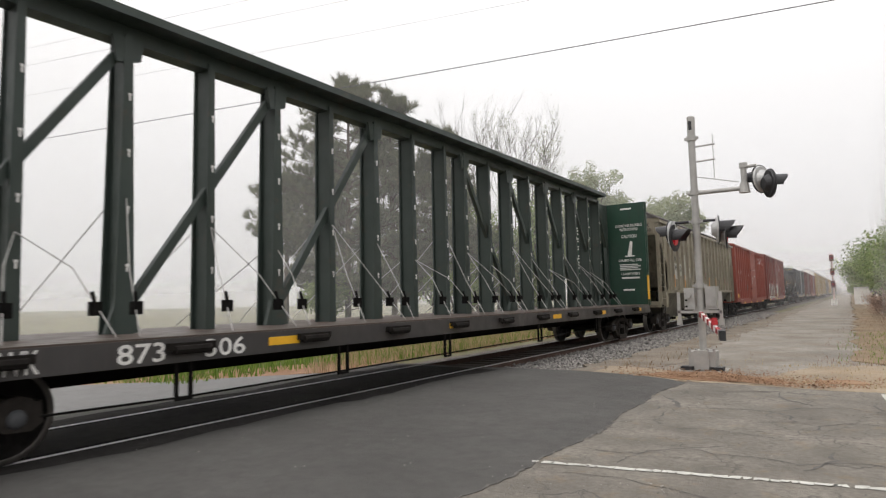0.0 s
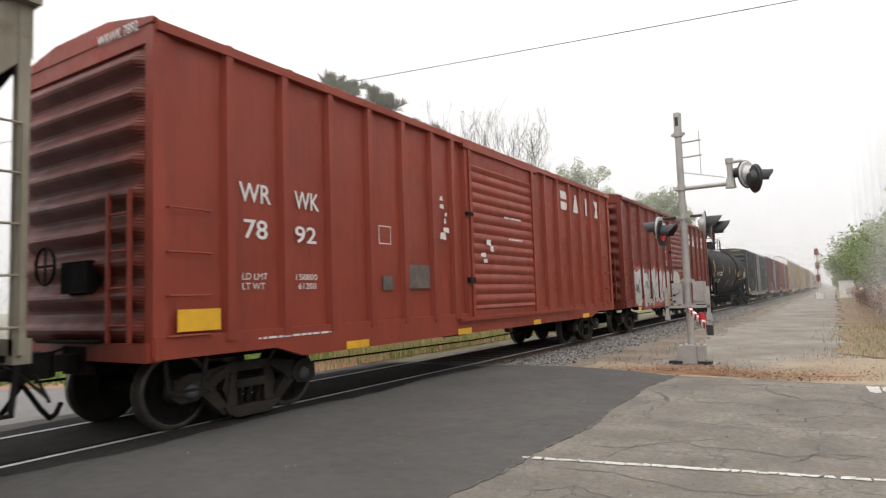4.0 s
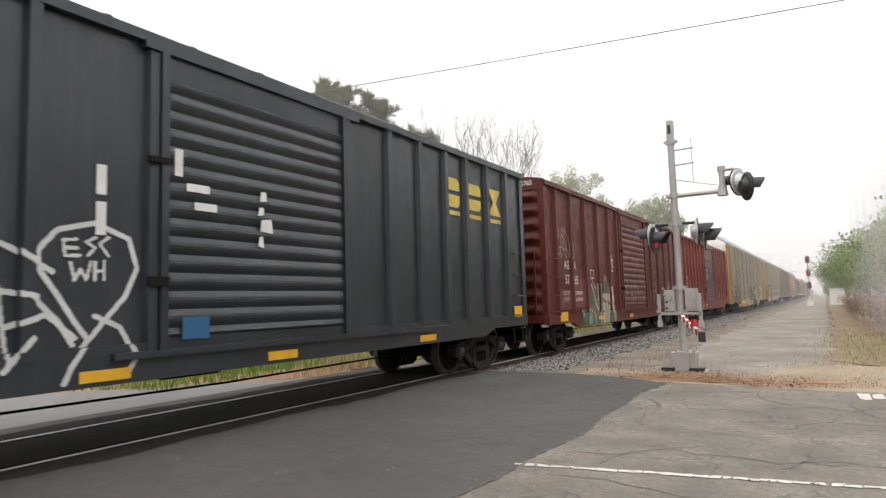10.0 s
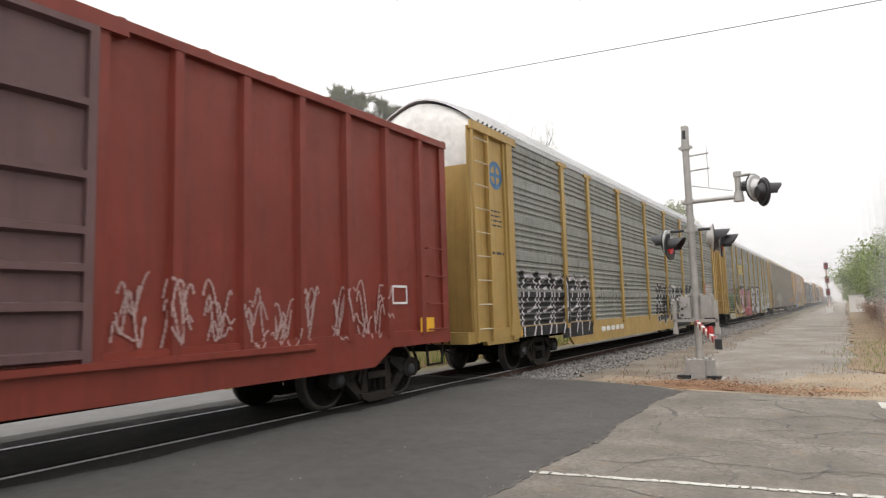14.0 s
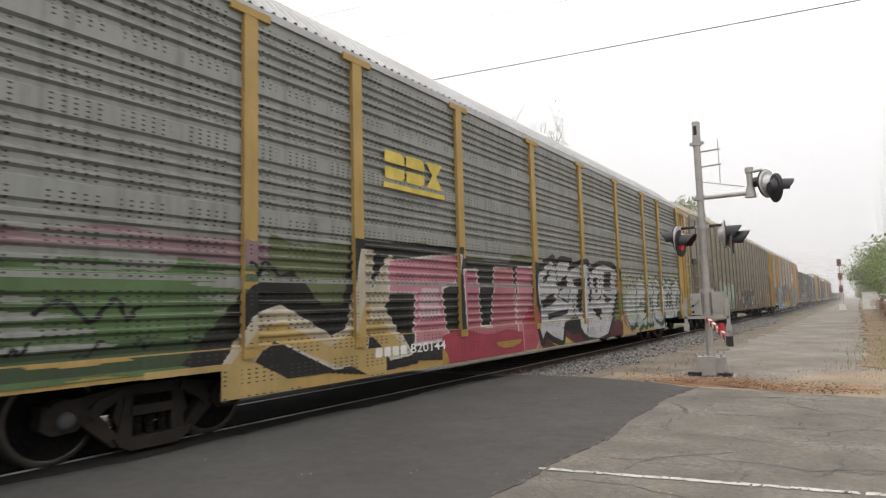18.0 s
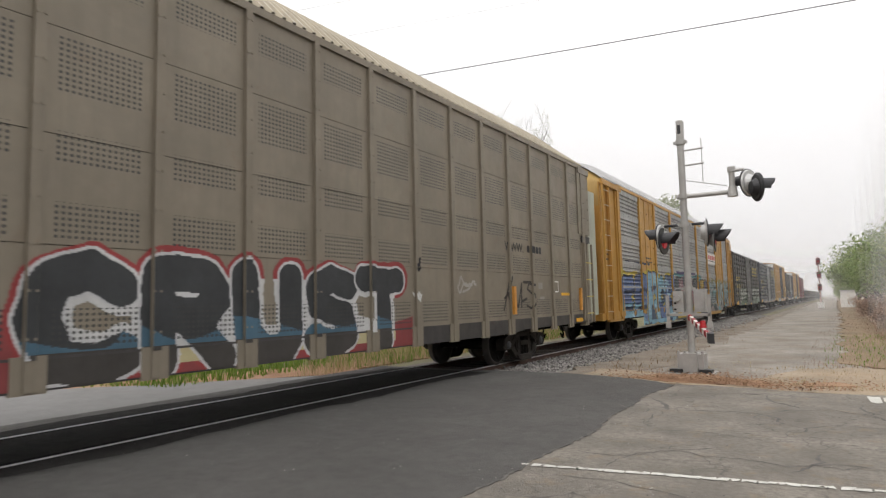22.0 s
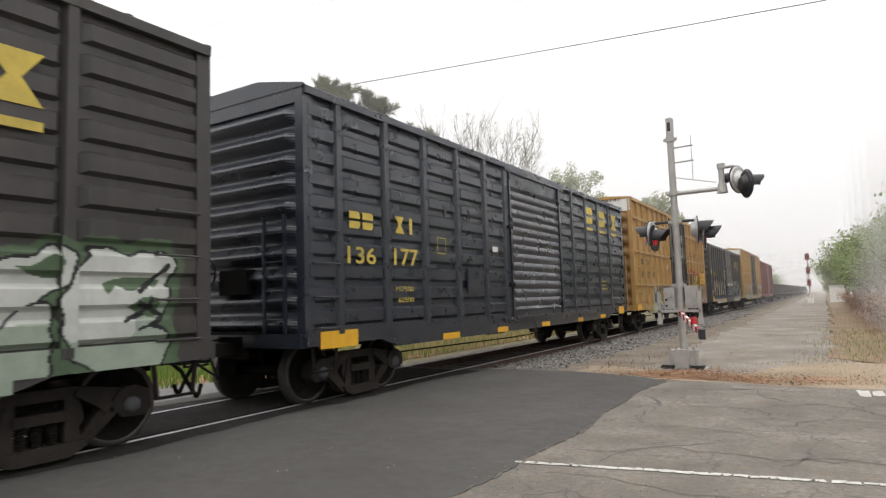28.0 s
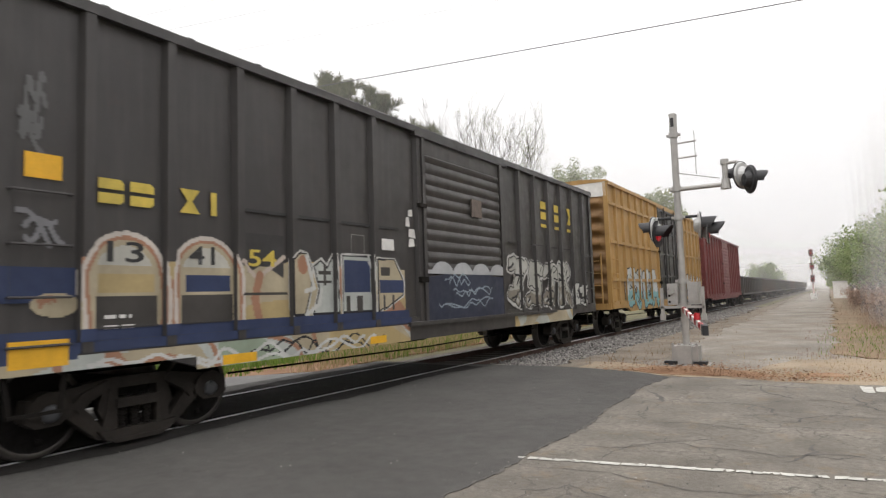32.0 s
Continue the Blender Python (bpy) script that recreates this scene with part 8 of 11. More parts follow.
    w.piece(168.95, 170.95, 0.64, 1.42, 3, 27, [wp2, (0.50, 0.47, 0.46)], rd, None, None, 0.19, 0.03, [F_S, F_U, F_E])
    w.poly([(171.0, 1.3), (171.15, 1.62), (171.38, 1.5), (171.3, 1.2)], wp2, rd, 0.03)
    for k in range(3):
        w.scribble(152.6 + 1.2 * k, 1.2, 1.2, 1.0, 90 + k, (0.12, 0.12, 0.12), 0.03, 1, 6)
    w.done("black graffiti with white outlines")
    blocks(c9, 152.9, 155.0, 0.70, 0.84, 5, M_white)
    ring = Geo().lathe([(0, 0.30), (0, 0.20)], 24)
    part("emblem", ring, M_blue, c9[0], "round blue emblem", at=(1.425, 146.82 - c9[1], 4.22))
    part("emblem", Geo().box(1.424, 1.428, 146.62 - c9[1], 147.02 - c9[1], 4.18, 4.26).box(1.424, 1.429, 146.78 - c9[1], 146.86 - c9[1], 4.02, 4.42), M_blue, c9[0])
    stencil(c9, 146.4, 147.1, 2.5, 2.65, 1, M_blackst, 3, x=1.424)
    stencil(c9, 146.5, 147.1, 3.1, 3.5, 4, M_blackst, 4, x=1.424)
    # second car carrier
    w = Wall(c10, 175.9, 200.2, 0.46, 2.75, 0.0145)
    pink, grn2, tan2 = (0.46, 0.20, 0.24), (0.10, 0.16, 0.07), (0.42, 0.30, 0.12)
    # green ground sprayed thin: the panel shows through in patches
    thin = w.wave(3) * 0.6 + 0.4 * np.sin(w.Z * 42)
    w.fill((w.Y < 179.6) & (w.Z < 2.0 + 0.12 * w.wave(2)) & (thin > -0.45) & (w.Z > 0.84), grn2)
    w.fill((w.Y < 179.6) & (w.Z < 1.15 + 0.10 * w.wave(5)) & (thin > -0.5) & (w.Z > 0.9), (0.05, 0.075, 0.04))
    w.fill((w.Y < 179.2) & (np.abs(w.Z - 2.15) < 0.12 + 0.05 * w.wave(6)) & (thin > -0.5), (0.26, 0.17, 0.19))
    w.fill((w.Y > 179.2) & (w.Y < 192.6) & (w.Z < 2.35 + 0.2 * w.wave(12)) & (w.Z > 0.8), (0.13, 0.15, 0.075))
    w.scribble(176.2, 1.25, 2.2, 0.4, 101, BLK, 0.024, 1, 9)
    for k in range(4):
        w.scribble(176.3 + 0.55 * k, 1.05, 0.5, 0.2, 140 + k, BLK, 0.014, 1, 6)
    w.scribble(178.8, 1.75, 0.9, 0.4, 102, BLK, 0.018, 3, 6)
    w.poly([(178.0, 0.9), (178.9, 1.75), (179.6, 1.95), (180.1, 1.5), (180.5, 1.5), (180.7, 2.45), (182.1, 2.45), (182.0, 1.5), (182.2, 0.55), (181.0, 0.5), (180.2, 0.6), (179.3, 0.6), (178.6, 0.75)], (0.02, 0.02, 0.018))
    w.poly([(180.84, 2.28), (181.19, 2.3), (181.05, 1.61), (181.55, 2.24), (181.94, 2.18), (181.4, 1.45), (182.02, 0.72), (181.5, 0.68), (181.04, 1.24), (180.91, 0.66), (180.29, 0.65), (179.23, 1.12), (178.92, 0.84), (178.37, 0.67), (178.92, 1.37), (179.39, 1.49), (180.29, 1.06), (180.6, 1.18)], (0.46, 0.40, 0.30), (0.55, 0.52, 0.46), 0.02)
    w.poly([(180.88, 1.5), (181.1, 1.5), (181.05, 1.2), (181.3, 1.3), (181.9, 0.76), (181.5, 0.72), (181.0, 1.1), (180.9, 0.7), (180.35, 0.68), (179.3, 1.08), (178.95, 0.9), (178.5, 0.72), (178.95, 1.2), (179.4, 1.3), (180.2, 0.95), (180.7, 1.1)], tan2)
    w.fill((w.Y > 177.6) & (w.Y < 181.4) & (w.Z < 0.86) & (w.wave(31) > -0.35), tan2)
    w.poly([(181.5, 2.45), (183.65, 2.5), (183.6, 2.3), (184.25, 2.3), (184.9, 2.3), (187.85, 2.4), (187.7, 0.55), (183.5, 0.5), (182.1, 0.6), (182.0, 1.5)], (0.03, 0.03, 0.028))
    light = (0.58, 0.53, 0.50)
    w.poly([(181.55, 2.16), (183.54, 2.34), (183.44, 1.88), (182.94, 1.78), (183.12, 0.9), (182.16, 0.87), (182.25, 1.69), (181.53, 1.69)], pink, light, 0.04)
    w.poly([(183.62, 2.07), (184.17, 2.09), (184.29, 1.02), (184.69, 1.01), (184.9, 2.17), (185.65, 2.2), (185.76, 0.75), (183.72, 0.68)], (0.40, 0.15, 0.18), light, 0.04)
    w.poly([(185.88, 2.21), (186.53, 2.23), (186.92, 1.37), (187.01, 2.25), (187.75, 2.27), (187.58, 0.65), (186.85, 0.64), (186.4, 1.38), (186.38, 0.6), (185.75, 0.64)], pink, light, 0.04)
    w.poly([(182.35, 1.75), (182.85, 1.75), (182.95, 1.3), (182.3, 1.2)], (0.55, 0.40, 0.42))
    w.fill((w.Y > 182.9) & (w.Y < 186.9) & (w.Z < 0.95 + 0.1 * w.wave(19)), (0.34, 0.05, 0.075))
    w.fill((w.Y > 182.9) & (w.Y < 186.9) & (w.Z < 0.72) & (w.wave(18) > 0.35), (0.40, 0.24, 0.06))
    w.poly([(185.99, 1.06), (186.42, 1.42), (186.77, 1.3), (186.93, 1.13), (186.88, 0.77), (186.58, 0.47), (186.01, 0.47)], (0.40, 0.08, 0.11), (0.5, 0.36, 0.38), 0.03)
    w.fill((w.Y > 186.9) & (w.Y < 192.6) & (w.Z < 0.9 + 0.12 * w.wave(22)), (0.10, 0.025, 0.03))
    w.fill((w.Y > 187) & (w.Y < 192) & (w.Z < 0.82) & (w.wave(8) > 0.35), (0.45, 0.34, 0.08))
    white = [(186.7, 1.82), (186.75, 2.1), (186.95, 2.2), (187.11, 2.17), (187.3, 2.3), (187.7, 2.45), (187.75, 2.3), (188.2, 2.45), (188.77, 2.44), (188.6, 2.21), (189.47, 2.42), (189.94, 2.46), (190.2, 2.2), (190.52, 2.38), (191.18, 2.5), (191.91, 2.45), (192.4, 2.3), (192.18, 1.58), (191.92, 1.22),
             (191.24, 0.56), (190.46, 0.48), (189.79, 0.55), (189.48, 0.66), (188.9, 1.1), (188.2, 0.98), (188.05, 0.56), (187.51, 0.69), (187.12, 0.84), (186.93, 0.65), (186.82, 0.88), (186.95, 1.19), (186.75, 1.46)]
    w.poly(white, (0.50, 0.50, 0.51), BLK, 0.15)
    w.fill((w.idx == w.col((0.50, 0.50, 0.51))) & (w.wave(27) > 0.3), (0.40, 0.41, 0.43))
    for cutp in ([(187.14, 2.01), (187.57, 2.27), (187.5, 2.08), (187.2, 1.9)], [(187.98, 1.92), (188.51, 2.14), (188.59, 1.87), (188.05, 1.73)], [(186.92, 1.48), (187.7, 1.7), (187.84, 1.49), (187.15, 1.34)], [(188.85, 2.02), (189.56, 2.08), (189.44, 1.16), (189.11, 1.32), (189.2, 1.8)],
                 [(190.39, 2.12), (190.7, 2.13), (190.62, 1.72), (190.44, 1.71)], [(191.3, 2.29), (191.9, 2.32), (191.72, 1.77), (191.14, 1.76)], [(188.05, 0.86), (189.2, 1.11), (189.29, 0.68), (188.75, 0.66)], [(190.25, 1.28), (190.99, 1.25), (190.72, 0.94)], [(187.3, 1.2), (188.5, 1.3), (188.6, 1.2), (187.4, 1.08)], [(190.1, 2.2), (190.2, 1.5), (190.05, 1.4), (189.95, 2.1)], [(191.1, 1.7), (191.9, 1.5), (191.3, 1.4)]):
        w.poly(cutp, BLK)
    st = [[(187.9, 2.4), (188.0, 1.6), (188.6, 1.45), (188.7, 1.9)], [(189.7, 0.7), (189.9, 1.5), (190.2, 1.6)], [(190.9, 2.3), (190.95, 1.6), (190.6, 1.5)], [(189.0, 0.8), (188.9, 1.5)]]
    w.fill(w.dist(st) < 0.025, BLK)
    w.fill((w.Y > 192.2) & (w.Y < 193.6) & (w.Z < 2.1) & (w.wave(14) > 0.1), (0.32, 0.16, 0.10))
    dk = (0.025, 0.05, 0.035)
    w.fill((w.Y > 192.8) & (w.Y < 199.9) & (w.Z > 1.6) & (w.Z < 2.3 + 0.15 * w.wave(40)), (0.33, 0.34, 0.20))
    w.piece(193.1, 196.2, 0.62, 2.15, 3, 36, [(0.45, 0.47, 0.45), (0.36, 0.40, 0.36), (0.50, 0.51, 0.50)], dk, (0.42, 0.43, 0.40), dk, 0.17, 0.05, [F_O, F_E, F_C], 0.05, True)
    w.fill((w.Y > 196.0) & (w.Y < 200.2) & (w.Z < 1.0 + 0.1 * w.wave(41)), (0.40, 0.41, 0.42))
    w.piece(196.1, 200.1, 0.66, 2.2, 3, 37, [(0.52, 0.53, 0.53), (0.44, 0.45, 0.46), (0.55, 0.56, 0.56)], dk, None, dk, 0.2, 0.07, [F_O, F_E, F_C], 0.05, True)
    for S in (196.6, 197.9, 198.3, 199.3):
        w.poly([(S, 1.15), (S + 0.18, 1.7), (S + 0.4, 1.75), (S + 0.3, 1.3)], dk)
        w.poly([(S + 0.12, 1.42), (S + 0.25, 1.52), (S + 0.3, 1.36)], (0.42, 0.38, 0.10))
    for S in (197.9, 198.65):
        w.poly([(S - 0.15, 1.95), (S + 0.05, 2.2), (S + 0.12, 1.9)], (0.52, 0.53, 0.53), dk, 0.07)
    w.poly([(199.0, 0.55), (199.3, 1.0), (200.0, 1.05), (200.2, 0.8), (199.6, 0.5)], dk)
    w.done("pink, white and green graffiti")
    for kind, a, b in (("bars", 181.45, 181.95), ("bars", 182.0, 182.5), ("waist", 182.55, 183.05)):
        marks(c10, (kind,), a, b, 3.45, 3.9, M_gold, x=1.476)
    plate(c10, 181.4, 183.08, 3.3, 3.38, M_gold, "underline", 0.02)
    blocks(c10, 181.15, 181.9, 0.72, 0.86, 4, M_white)
    lettering(c10, "820144", 182.0, 183.0, 0.72, 0.87, M_white, name="number")
    stencil(c10, 175.0, 175.5, 3.9, 4.3, 5, M_blackst, 3, x=1.424)
    stencil(c10, 175.0, 175.4, 2.2, 2.45, 2, M_blackst, 5, x=1.424, fill=0.6)
    # taupe car carrier
    lettering(c11, "CNA", 206.38, 206.96, 3.2, 3.42, M_blackst)
    lettering(c11, "712", 206.48, 206.97, 2.55, 2.75, M_blackst, name="number")
    lettering(c11, "813", 207.30, 207.8, 2.52, 2.72, M_blackst, name="number")
    lettering(c11, "WWW.", 224.66, 225.6, 2.52, 2.72, M_blackst)
    blocks(c11, 225.8, 226.6, 2.54, 2.70, 5, M_blackst)
    framed(c11, 227.2, 227.62, 1.63, 1.91, M_white, 0.03)
    plate(c11, 227.24, 227.4, 1.68, 1.86, M_blackst, "placard", 0.004)
    stencil(c11, 208.5, 209.3, 2.4, 2.7, 3, M_blackst, 3)
    plate(c11, 203.9, 204.6, 1.55, 1.62, M_yellow, "label", 0.004)
    plate(c11, 227.8, 228.4, 1.55, 1.62, M_yellow, "label", 0.004)
    for S in (203.6, 207.13, 225.1 - 0.25, 229.1):
        plate(c11, S, S + 0.1, 1.15, 1.75, M_orange, "reflector", 0.06)
    w = Wall(c11, 206.2, 228, 0.76, 2.45, 0.015)
    pg = (0.30, 0.40, 0.31)
    w.piece(208.4, 212.8, 0.95, 2.3, 4, 44, [pg, (0.20, 0.33, 0.22), (0.45, 0.50, 0.44), (0.5, 0.53, 0.5)], (0.56, 0.57, 0.55), None, None, 0.2, 0.035)
    w.fill((w.Y > 214.6) & (w.Y < 221.2) & (w.Z < 1.25 + 0.12 * w.wave(7)), (0.24, 0.055, 0.055))
    w.piece(215.3, 220.95, 0.70, 2.0, 5, 45, [(0.045, 0.048, 0.05), (0.065, 0.13, 0.18)], (0.52, 0.52, 0.52), (0.28, 0.05, 0.05), None, 0.15, 0.035, [F_C, F_R, F_U, F_S, F_T], 0.05)
    grey = w.col((0.065, 0.13, 0.18))
    w.fill((w.idx == grey) & (w.Z < 1.06), (0.06, 0.055, 0.05))
    inner = (w.Y > 215.6) & (w.Y < 220.7) & (w.Z > 0.86) & (w.Z < 1.78) & (w.idx == w.col((0.24, 0.055, 0.055)))
    w.fill(inner | ((w.Y > 215.6) & (w.Y < 220.7) & (w.Z > 0.86) & (w.Z < 1.78) & (w.idx == w.col((0.28, 0.05, 0.05)))), (0.55, 0.55, 0.54))
    w.fill((w.Y > 215.6) & (w.Y < 220.7) & (w.Z < 1.02) & (w.idx == w.col((0.55, 0.55, 0.54))), (0.48, 0.42, 0.24))
    w.fill((w.Y > 206.3) & (w.Y < 206.9) & (np.abs(w.Z - 1.75 - 0.1 * np.sin(w.Y * 14)) < 0.1) & (w.wave(4) > -0.2), WHT)
    w.fill((w.Y > 206.95) & (w.Y < 207.35) & (w.Z > 1.62) & (w.Z < 1.95), BLK)
    for k, (S, z, ww, h, col) in enumerate(((207.4, 1.5, 0.9, 0.4, WHT), (207.3, 1.85, 0.6, 0.25, BLK), (213.1, 1.4, 0.6, 0.6, GRY), (214.2, 1.4, 0.7, 0.6, WHT), (213.7, 1.5, 0.35, 0.7, BLK), (222.6, 1.5, 1.0, 0.5, (0.32, 0.30, 0.27)),
                                            (221.2, 1.45, 0.4, 0.2, WHT), (221.3, 1.9, 0.3, 0.3, BLK))):
        w.scribble(S, z, ww, h, 120 + k, col, 0.022, 3, 7)
    tag = [[(224.55, 1.25), (224.9, 1.95)], [(224.6, 1.5), (225.05, 1.72)], [(224.75, 1.62), (225.0, 1.12)], [(225.0, 1.5), (225.25, 1.3), (225.45, 1.82)], [(225.45, 1.82), (225.42, 1.3)], [(225.42, 1.42), (225.7, 1.48)],
           [(225.55, 1.86), (225.95, 1.86)], [(226.15, 1.78), (225.85, 1.84), (225.75, 1.7), (226.05, 1.58), (226.15, 1.4), (225.95, 1.26), (225.72, 1.32)]]
    w.fill(w.dist(tag) < 0.028, (0.05, 0.045, 0.04))
    w.fill((w.Y > 226.38) & (w.Y < 226.62) & (np.abs(w.Z - 1.78) < 0.07), (0.36, 0.34, 0.30))
    w.fill((w.Y > 226.45) & (w.Y < 226.7) & (np.abs(w.Z - 1.49) < 0.03), (0.36, 0.34, 0.30))
    w.done("green and dark lettered graffiti")
    # orange car carrier
    w = Wall(c12, 232.95, 257.9, 0.46, 2.75, 0.0145)
    lb, mb = (0.19, 0.36, 0.46), (0.10, 0.15, 0.30)
    yel = (0.50, 0.40, 0.05)
    hi, nv = (0.30, 0.48, 0.58), (0.022, 0.035, 0.075)
    w.fill((w.Y < 240.9) & (w.Z < 2.38 + 0.12 * w.wave(17)) & (w.Z > 2.0), yel)
    w.fill((w.Y < 240.9) & (w.Z < 2.0) & (w.Z > 0.62), (0.05, 0.075, 0.13))
    for S0, S1, z0, z1, form, k, cols in ((232.9, 234.7, 0.55, 2.2, F_E, 51, [mb, lb, hi]), (234.6, 236.5, 0.5, 2.3, F_E, 56, [mb, lb, (0.14, 0.20, 0.36)]), (236.3, 238.2, 0.5, 2.42, F_R, 52, [lb, lb, hi, (0.16, 0.22, 0.38)]),
                                          (238.0, 239.4, 0.55, 2.3, F_C, 57, [lb, mb, hi]), (239.2, 240.9, 0.6, 2.36, F_E, 58, [mb, lb, hi])):
        w.piece(S0, S1, z0, z1, 1, k, cols, nv, yel, nv, 0.135, 0.05, [form], 0.04, False)
    for k, S in enumerate((234.3, 235.7, 237.2, 238.55, 240.2)):
        w.poly([(S, 1.5), (S + 0.22, 1.62), (S + 0.3, 1.42), (S + 0.1, 1.34)], (0.45, 0.36, 0.05), nv, 0.03)
        w.poly([(S + 0.1, 0.95), (S + 0.35, 1.05), (S + 0.4, 0.9), (S + 0.15, 0.84)], (0.40, 0.22, 0.06), nv, 0.03)
    w.fill((w.Y < 240.9) & (w.Z < 0.62) & (w.wave(29) > -0.2), lb)
    rose, slate = (0.26, 0.12, 0.14), (0.045, 0.055, 0.065)
    w.fill((w.Y > 241.0) & (w.Y < 249.2) & (w.Z < 2.35 + 0.1 * w.wave(20)), slate)
    w.fill((w.Y > 241.0) & (w.Y < 247.6) & (np.abs(w.Z - 2.45 - 0.06 * w.wave(21)) < 0.06), (0.06, 0.20, 0.22))
    w.fill((w.Y > 241.5) & (w.Y < 245.8) & (np.abs(w.Z - 2.56 - 0.05 * w.wave(28)) < 0.06), (0.05, 0.035, 0.12))
    gold, pale = (0.44, 0.30, 0.04), (0.45, 0.45, 0.46)
    for d in (0.0, -2.15):
        w.poly([(244.16 + d, 2.24), (244.52 + d, 2.25), (244.5 + d, 2.07), (244.39 + d, 1.87), (244.17 + d, 1.81)], rose, pale, 0.02)
        w.poly([(244.81 + d, 2.41), (244.92 + d, 2.37), (245.29 + d, 1.17), (244.79 + d, 1.0), (244.63 + d, 1.42), (244.51 + d, 1.77), (244.35 + d, 1.43), (244.18 + d, 1.53), (244.43 + d, 1.87)], rose, pale, 0.02)
        w.poly([(244.28 + d, 1.05), (244.35 + d, 1.57), (244.51 + d, 1.75), (244.68 + d, 1.42), (244.88 + d, 1.2), (244.64 + d, 1.01)], gold, BLK, 0.03)
    w.poly([(243.3, 1.7), (243.8, 1.8), (243.9, 1.1), (243.4, 1.0)], gold, BLK, 0.03)
    w.poly([(245.29, 1.76), (245.62, 1.82), (245.69, 1.14), (245.32, 1.06)], gold, BLK, 0.03)
    w.poly([(241.3, 1.0), (242.6, 1.1), (244.19, 1.01), (244.74, 0.95), (245.1, 1.05), (245.76, 1.02), (246.1, 1.0), (246.79, 0.55), (245.16, 0.52), (241.3, 0.52)], gold)
    w.poly([(244.9, 0.55), (245.3, 0.95), (245.5, 0.95), (245.15, 0.55)], (0.05, 0.045, 0.03))
    w.poly([(247.02, 2.27), (248.12, 2.29), (247.95, 1.83), (248.16, 1.41), (247.93, 1.19), (248.38, 1.05), (247.14, 0.95), (247.24, 1.32), (247.1, 1.47), (247.2, 1.89)], gold, BLK, 0.05)
    w.poly([(247.43, 1.9), (247.79, 1.98), (247.94, 1.68), (247.53, 1.68)], (0.30, 0.19, 0.03))
    w.poly([(247.77, 1.08), (248.25, 0.62), (248.03, 0.62), (247.72, 0.94)], gold)
    w.poly([(246.24, 2.31), (247.54, 2.45), (247.54, 2.36), (246.8, 2.25), (246.76, 1.95), (246.67, 1.88), (246.63, 2.21), (246.24, 2.22)], (0.08, 0.30, 0.32))
    w.poly([(248.3, 2.2), (248.5, 2.3), (248.8, 2.1), (248.75, 1.8), (248.4, 1.75)], (0.06, 0.07, 0.2), gold, 0.04)
    st = [[(245.4, 1.9), (245.7, 2.25), (246.1, 2.2), (246.25, 1.7), (246.0, 1.2)], [(245.7, 2.2), (245.75, 1.95)], [(246.5, 1.7), (246.6, 1.2), (246.9, 1.1)], [(248.6, 1.5), (248.95, 1.45), (248.9, 0.8)]]
    w.fill(w.dist(st) < 0.02, pale)
    # narrow pale teal letters over an olive haze, with grey lower halves
    w.fill((w.Y > 249.3) & (w.Z < 2.42 + 0.1 * w.wave(31)) & (w.Z > 1.7) & (w.wave(33) > -0.75), (0.27, 0.24, 0.10))
    w.fill((w.Y > 249.3) & (w.Y < 257.7) & (w.Z > 0.62) & (w.Z < 2.05 + 0.08 * w.wave(34)), (0.022, 0.04, 0.038))
    w.piece(249.4, 257.6, 0.95, 2.28, 10, 55, [(0.27, 0.36, 0.37), (0.33, 0.36, 0.36), (0.15, 0.32, 0.33), (0.46, 0.50, 0.50)], (0.025, 0.045, 0.045), None, None, 0.105, 0.035,
            [[[(0.05, 0), (0.05, 1)], [(0.95, 0), (0.95, 1)], [(0.05, 0.5), (0.95, 0.55)]], F_O, F_E, FORMS[0], F_U, F_S, F_U, FORMS[3], F_E, F_S], wild=True)
    foot = (w.Y > 249.4) & (w.Y < 257.4) & (w.Z > 0.62) & (w.Z < 0.92)
    w.fill(foot & (w.wave(35) > -0.1), (0.26, 0.22, 0.22))
    w.fill(foot & (w.wave(36) > 0.55), (0.14, 0.34, 0.34))
    w.fill(w.dist([[(249.3, 2.2), (249.42, 1.6), (249.35, 0.65)], [(257.55, 2.2), (257.4, 1.5), (257.6, 0.9)]]) < 0.035, (0.14, 0.34, 0.34))
    w.scribble(240.9, 1.2, 0.25, 0.9, 131, WHT, 0.02, 2, 8)
    w.done("blue, rose and teal graffiti")
    car, c = c12
    part("nameplate", Geo().box(1.47, 1.478, 238.9 - c, 241.25 - c, 0.63, 0.86), M_blackst, car)
    blocks(c12, 239.0, 239.75, 0.68, 0.82, 4, M_white, x=1.482)
    lettering(c12, "690342", 239.95, 241.15, 0.68, 0.82, M_white, x=1.482, name="number")
    part("name_board", Geo().box(1.47, 1.482, 249.36 - c, 252.0 - c, 3.25, 3.85), M_white, car, "white board with red slanted emblem")
    for k in range(4):
        a = 249.6 - c + 0.58 * k
        part("emblem", Geo().add([(1.486, a, 3.5), (1.486, a + 0.46, 3.5), (1.486, a + 0.54, 3.74), (1.486, a + 0.08, 3.74)], [(0, 1, 2, 3)]), M_redpaint, car)
    part("emblem", Geo().box(1.483, 1.486, 249.5 - c, 251.9 - c, 3.4, 3.44), M_blackst, car)
    for S0, S1, z0, z1, r in ((256.95, 257.6, 3.5, 3.9, 4), (256.95, 257.6, 2.6, 2.95, 3), (231.7, 232.3, 2.6, 2.9, 2), (236.3, 237.3, 2.7, 3.0, 2)):
        stencil(c12, S0, S1, z0, z1, r, M_blackst, 3, x=1.482 if 235 < S0 < 238 else 1.424)
